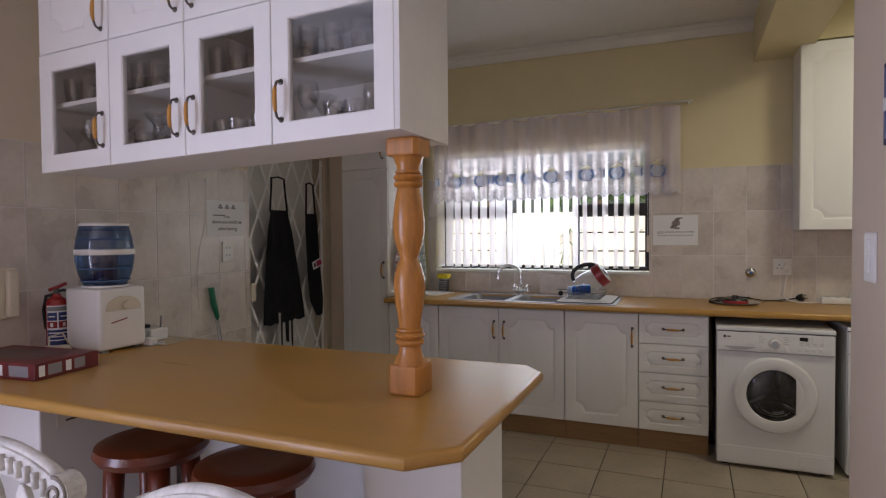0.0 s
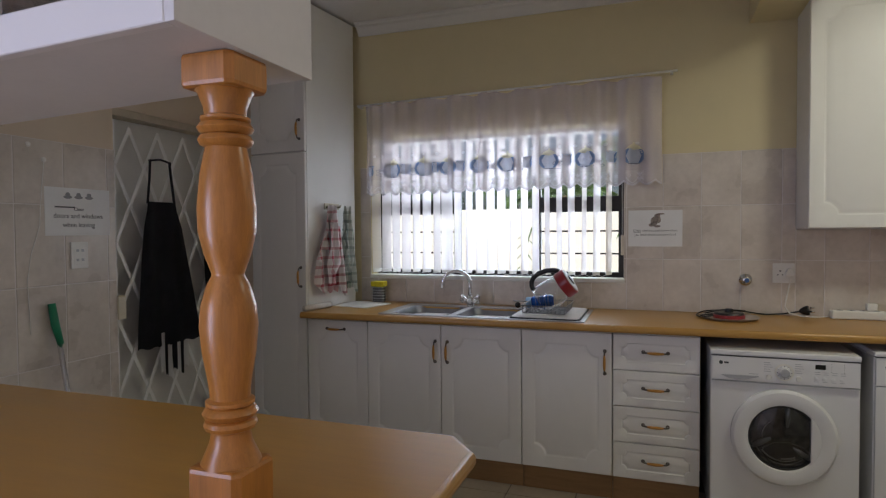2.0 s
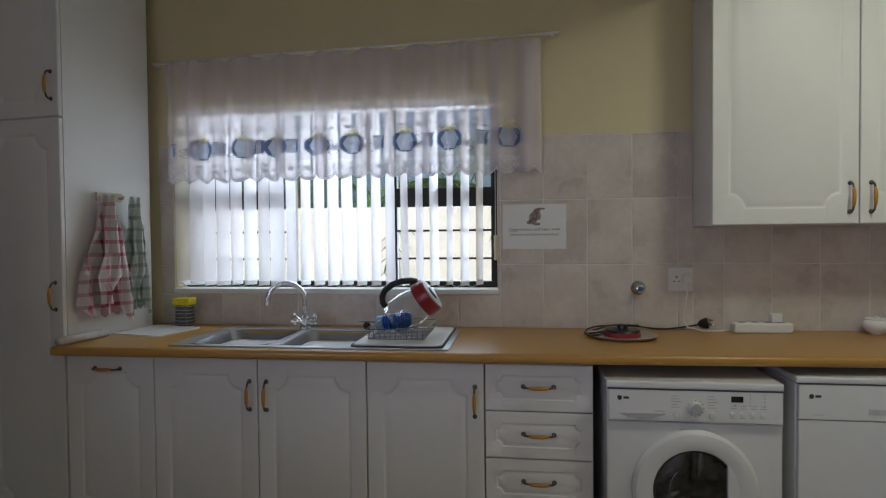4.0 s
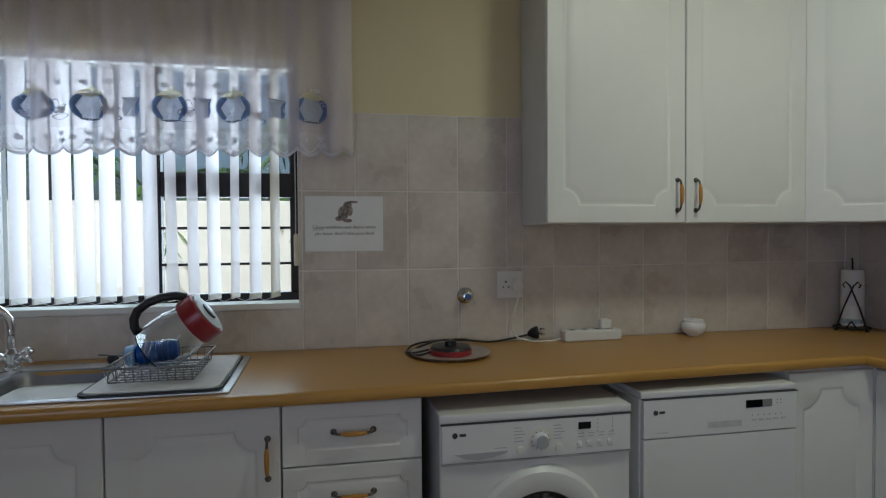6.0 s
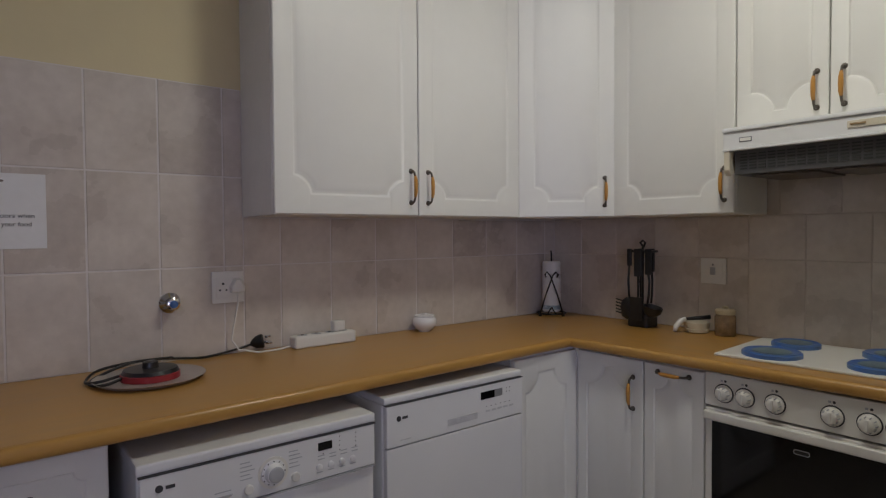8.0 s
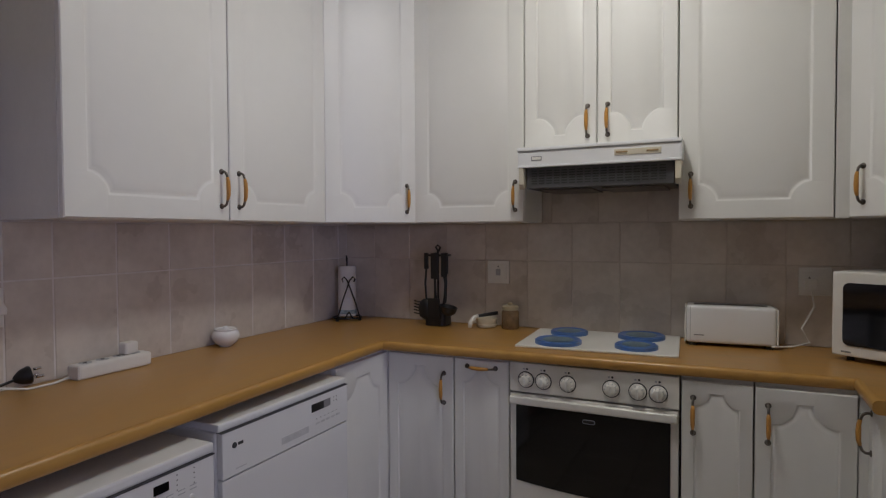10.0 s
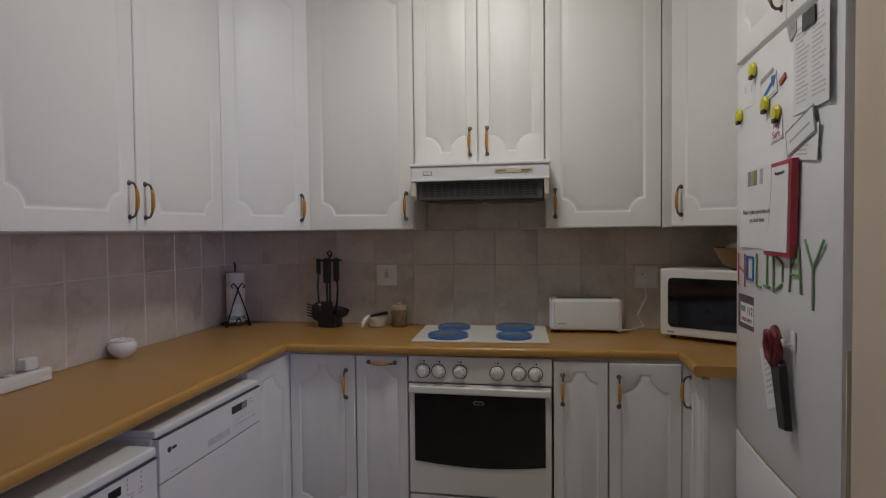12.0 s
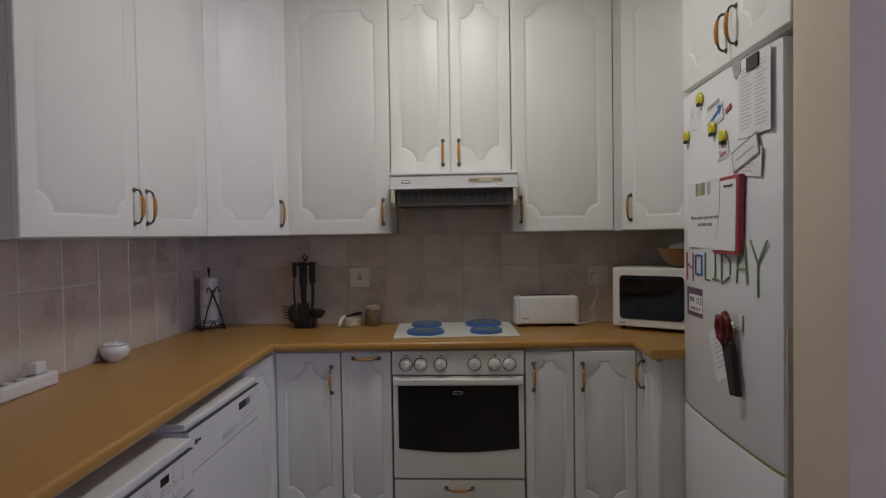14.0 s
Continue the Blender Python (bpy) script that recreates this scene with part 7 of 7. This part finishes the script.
def stool(x, y, turn):
    s = thing("wooden_stool", "cherry-stained round wooden bar stool under the bar", "stool", pose(x, y, 0, 0, 0, turn), "bar stools")
    part("seat", lathe([(0.14, 0.645), (0.168, 0.652), (0.182, 0.675), (0.176, 0.698), (0.15, 0.708), (0.10, 0.704), (0.0, 0.702)], 36), CHERRY, s, smooth=True)
    for k in range(4):
        a = radians(45 + 90 * k)
        part("leg", tube([(0.115 * math.cos(a), 0.115 * math.sin(a), 0.65), (0.135 * math.cos(a), 0.135 * math.sin(a), 0.3), (0.155 * math.cos(a), 0.155 * math.sin(a), 0.0)], 0.022, 10, None, 0, [0.034, 0.028, 0.022]), CHERRY, s)
        b = radians(135 + 90 * k)
        part("stretcher", tube([(0.14 * math.cos(a), 0.14 * math.sin(a), 0.22 + 0.05 * (k % 2)), (0.14 * math.cos(b), 0.14 * math.sin(b), 0.22 + 0.05 * (k % 2))], 0.011, 8), CHERRY, s)


stool(-1.20, 1.66, 12)
stool(-0.74, 1.63, 40)
ap = thing("chest_freezer", "small white under-counter appliance with printed labels", "appliance", pose(-2.19, 1.52, 0))
part("body", box(0, 0, 0.01, 0.62, 0.58, 0.825, 0.008, 3), ENAMEL, ap)
part("panel", box(0.6205, 0.06, 0.72, 0.624, 0.5, 0.80), ENAMEL_W, ap)
for i in range(3):
    part("print_bar", box(0.6242, 0.09, 0.735 + 0.02 * i, 0.6248, 0.16, 0.742 + 0.02 * i), INK, ap)
part("arrow_print", prism([(0.26, 0.74), (0.28, 0.75), (0.28, 0.757), (0.315, 0.755), (0.315, 0.735), (0.28, 0.735)], 0, 0.0006), INK, ap, at=Matrix.Translation((0.6241, 0, 0)) @ Matrix(((0, 0, 1, 0), (1, 0, 0, 0), (0, 1, 0, 0), (0, 0, 0, 1))))
WHITE_WOOD = material("limed_white_wood", (0.66, 0.64, 0.58), 0.55, vary=0.18, scale=14, bump=0.15, bump_scale=50, second=(0.42, 0.40, 0.35))


# dark grey-brown that sets the scroll lines off from the white wood
SCROLL_DARK = material("dark_scroll_line", (0.26, 0.23, 0.19), 0.8, vary=0.2, scale=30)


def carved_chair(x, y, turn):
    c = thing("carved_chair", "whitewashed carved wooden dining chair with scrolled crest", "chair", pose(x, y, 0, 0, 0, turn), "white carved dining chairs")
    crest = [(-0.20 + 0.4 * i / 16, 0.93 - 0.055 * (abs(i - 8) / 8) ** 2) for i in range(17)]
    bm = bmesh.new()
    hi = [(u, z + 0.012) for u, z in crest]
    lo = [(u, z - 0.055 + 0.012 * (abs(u) / 0.2)) for u, z in crest][::-1]
    prism(hi + lo, -0.018, 0.018, bm, 0.006)
    part("crest_rail", bm, WHITE_WOOD, c, at=pose(0, 0, 0, 90, 0, 0))
    part("crest_bead", tube([(u, 0, z + 0.012) for u, z in crest], 0.013, 8), WHITE_WOOD, c)
    for i in range(1, 16):
        u, z = crest[i]
        part("flute", tube([(u, 0.02, z - 0.002), (u + 0.004, 0.021, z - 0.036)], 0.009, 6), WHITE_WOOD, c)
        part("flute", tube([(u, -0.02, z - 0.002), (u + 0.004, -0.021, z - 0.036)], 0.009, 6), WHITE_WOOD, c)
    for sg_ in (-1, 1):
        for fy_ in (-0.022, 0.022):
            part("scroll", tube([(sg_ * (0.208 + 0.036 * (1 - s) * math.cos(radians(100 - 620 * s))), fy_, 0.858 + 0.036 * (1 - s) * math.sin(radians(100 - 620 * s))) for s in [i / 30 for i in range(28)]], 0.0045, 6), SCROLL_DARK, c)
        part("scroll_core", lathe([(0.038, -0.022), (0.038, 0.022)], 18), WHITE_WOOD, c, at=pose(sg_ * 0.208, 0, 0.858, 90, 0, 0))
        part("back_post", tube([(sg_ * 0.185, 0, 0.85), (sg_ * 0.175, -0.01, 0.46), (sg_ * 0.18, 0.03, 0.0)], 0.02, 8), WHITE_WOOD, c)
        part("front_leg", tube([(sg_ * 0.19, -0.40, 0.43), (sg_ * 0.19, -0.41, 0.2), (sg_ * 0.19, -0.41, 0.0)], 0.02, 8, None, 0, [0.024, 0.017, 0.014]), WHITE_WOOD, c)
    for u in (-0.09, 0.0, 0.09):
        part("splat", prism(oval(u, 0.66, 0.038, 0.20, 18), -0.008, 0.008, bevel=0.004), WHITE_WOOD, c, at=pose(0, 0, 0, 90, 0, 0))
    part("lower_rail", box(-0.18, -0.014, 0.50, 0.18, 0.014, 0.54, 0.005), WHITE_WOOD, c)
    part("seat", box(-0.215, -0.43, 0.425, 0.215, 0.02, 0.465, 0.012, 3), WHITE_WOOD, c)


carved_chair(-0.94, 1.02, 4)
carved_chair(-0.27, 1.0, -3)

# light switch and small picture on the end wall
sw = thing("light_switch", "white narrow light switch on the end wall", "switch", pose(PIER0, 2.205, 1.315, 0, 0, -90))
part("plate", box(-0.05, -0.009, -0.07, 0.05, -0.0005, 0.07, 0.003), PLASTIC_W, sw)
part("rocker", box(-0.014, -0.014, 0.01, 0.014, -0.0089, 0.05, 0.002), PLASTIC_W, sw)
part("rocker", box(-0.014, -0.014, -0.045, 0.014, -0.0089, -0.005, 0.002), PLASTIC_W, sw)
pic = thing("tile_picture", "blue and white square hanging with a ragged dark edge", "picture", pose(PIER0, 1.955, 1.715, 0, 0, -90))
part("backing", box(-0.115, -0.012, -0.105, 0.115, -0.0005, 0.105, 0.003), material("picture_edge", (0.05, 0.05, 0.10), 0.8, vary=0.4, scale=60), pic)
part("picture", box(-0.1, -0.0145, -0.09, 0.1, -0.0121, 0.09), material("blue_white_glaze", (0.03, 0.05, 0.28), 0.3, vary=0.3, scale=14), pic)
part("band", box(-0.1, -0.0165, -0.02, 0.1, -0.0146, 0.012), PAPER, pic)

# ---- glassware in the hanging cabinet ----
GLASSES = [mesh_of("tumbler", lathe([(0.028, 0.0), (0.034, 0.10), (0.032, 0.10), (0.026, 0.008), (0.0, 0.008)], 14, cap=False), GLASSWARE, smooth=True),
           mesh_of("wine_glass", lathe([(0.032, 0.0), (0.03, 0.003), (0.005, 0.008), (0.004, 0.075), (0.024, 0.10), (0.036, 0.13), (0.032, 0.175), (0.0305, 0.175), (0.034, 0.13), (0.022, 0.103), (0.0, 0.085)], 14, cap=False), GLASSWARE, smooth=True),
           mesh_of("cocktail_glass", lathe([(0.034, 0.0), (0.004, 0.006), (0.004, 0.09), (0.052, 0.155), (0.050, 0.155), (0.0, 0.094)], 14, cap=False), GLASSWARE, smooth=True)]
rg = random.Random(11)
for zs in (GZ0 + 0.0185, 1.9545):
    for (x0, x1) in ((GX0 + 0.06, -1.11), (-1.01, GX1 - 0.07)):
        x = x0
        while x < x1:
            for y in (GY0 + 0.07, GY0 + 0.16, GY0 + 0.25):
                k = rg.choice((0, 0, 1, 2)) if zs < 1.9 else rg.choice((0, 0, 1))
                if zs > 1.9 and k == 1:
                    k = 0
                if rg.random() < 0.88:
                    g = new(("tumbler", "wine_glass", "cocktail_glass")[k], GLASSES[k])
                    gx = x + rg.uniform(-0.012, 0.012)
                    g.matrix_basis = pose(gx, y + rg.uniform(-0.01, 0.01), zs + SAG * (gx - GX1) + 0.001)
                    tagged(g, ("clear drinking tumbler on the cabinet shelf", "clear stemmed wine glass on the cabinet shelf", "clear wide-rimmed cocktail glass on the cabinet shelf")[k], "glass", "glassware in the hanging cabinet")
            x += 0.092

# ---- pieces of walls and floor ----


def tile_mesh(w, h, t=0.006):
    bm = bmesh.new()
    e = 0.0015
    lo = [bm.verts.new(p) for p in ((0, 0, 0), (w, 0, 0), (w, 0, h), (0, 0, h))]
    mid = [bm.verts.new(p) for p in ((0, -t + e, 0), (w, -t + e, 0), (w, -t + e, h), (0, -t + e, h))]
    hi = [bm.verts.new(p) for p in ((e, -t, e), (w - e, -t, e), (w - e, -t, h - e), (e, -t, h - e))]
    for a, b in ((lo, mid), (mid, hi)):
        for i in range(4):
            bm.faces.new((a[i], a[(i + 1) % 4], b[(i + 1) % 4], b[i]))
    bm.faces.new(hi)
    bmesh.ops.recalc_face_normals(bm, faces=bm.faces[:])
    return bm


TILES = {}


def tile_piece(parent, w, h, at, mat, name="tile"):
    key = (round(w, 3), round(h, 3), mat.name)
    if key not in TILES:
        TILES[key] = mesh_of(name, tile_mesh(key[0], key[1]), mat)
    ob = new(name, TILES[key])
    ob.parent = parent
    ob.matrix_basis = at


def tile_wall(parent, u0, u1, zs, first, step, place, holes=(), J=0.0048):
    """Tiles on a wall: u along it, joints J wide at first + k * step; place(u, z) gives the pose."""
    k = math.floor((u0 - first) / step)
    us = [u0]
    while first + k * step < u1 - 0.012:
        if first + k * step > u0 + 0.012:
            us.append(first + k * step)
        k += 1
    us.append(u1)
    for a, b in zip(us, us[1:]):
        for z0, z1 in zip(zs, zs[1:]):
            cuts = [(a, b, z0, z1)]
            for hu0, hu1, hz0, hz1 in holes:
                nxt = []
                for p0, p1, q0, q1 in cuts:
                    if p1 <= hu0 or p0 >= hu1 or q1 <= hz0 or q0 >= hz1:
                        nxt.append((p0, p1, q0, q1))
                        continue
                    if q0 < hz0:
                        nxt.append((p0, p1, q0, hz0))
                    if q1 > hz1:
                        nxt.append((p0, p1, hz1, q1))
                    m0, m1 = max(q0, hz0), min(q1, hz1)
                    if p0 < hu0:
                        nxt.append((p0, hu0, m0, m1))
                    if p1 > hu1:
                        nxt.append((hu1, p1, m0, m1))
                cuts = nxt
            for p0, p1, q0, q1 in cuts:
                if p1 - p0 > 0.012 and q1 - q0 > 0.012:
                    tile_piece(parent, p1 - p0 - J, q1 - q0 - J, place(p0 + J / 2, q0 + J / 2), TILE)


def grout_bed(parent, bm, mat=GROUT):
    part("grout", bm, mat, parent)


ROWS3 = (TOP + 0.001, 1.219, 1.525, 1.827)
gb = box(-1.53, YW - 0.0052, TOP + 0.001, WX0, YW, 1.827)
box(WX0, YW - 0.0052, TOP + 0.001, WX1, YW, WZ0 - 0.021, bm=gb), box(WX1, YW - 0.0052, TOP + 0.001, XE, YW, 1.827, bm=gb)
grout_bed(wall_north, gb)
tile_wall(wall_north, -1.53, 1.103, ROWS3, 0.630, 0.203, lambda u, z: pose(u, YW - 0.001, z), [(WX0, WX1, WZ0 - 0.021, 3)])
tile_wall(wall_north, 1.103, XE - 0.008, ROWS3[:2] + (1.387,), 0.630, 0.203, lambda u, z: pose(u, YW - 0.001, z))
grout_bed(wall_east, box(XE - 0.0052, YS, TOP + 0.001, XE, YW - 0.008, 1.69), GROUT_BROWN)
tile_wall(wall_east, YS + 0.002, YW - 0.012, ROWS3[:2] + (1.387,), 0.05, 0.203, lambda u, z: pose(XE - 0.001, YS + YW - u, z, 0, 0, -90), J=0.0034)
tile_wall(wall_east, 3.05, 3.64, (1.389, 1.525, 1.69), 0.05, 0.203, lambda u, z: pose(XE - 0.001, 3.05 + 3.64 - u, z, 0, 0, -90), J=0.0034)
grout_bed(wall_west, box(XL, 1.55, 0.0, XL + 0.0052, DY0 - 0.0, 1.81))
tile_wall(wall_west, 1.55, DY0, (0.10, 0.43, 0.79, 1.155, 1.52, 1.81), 2.567, 0.228, lambda u, z: pose(XL + 0.001, u, z, 0, 0, 90))
J = 0.006
step, fx, fy = 0.352, -0.357, 4.05
for i in range(-6, 9):
    for j in range(-1, 16):
        x, y = fx + i * step, fy - j * 0.347
        x0, x1, y0, y1 = max(x, XL), min(x + step, XE), max(y - 0.347, YD), min(y, YW)
        if x1 - x0 < 0.03 or y1 - y0 < 0.03 or (x0 > PIER0 - 0.1 and y1 < YS + 0.1):
            continue
        tile_piece(floor, x1 - x0 - J, y1 - y0 - J, Matrix.Translation((x0 + J / 2, y0 + J / 2, -0.006)) @ Matrix(((1, 0, 0, 0), (0, 0, 1, 0), (0, -1, 0, 0), (0, 0, 0, 1))), FLOOR_TILE, "floor_tile")
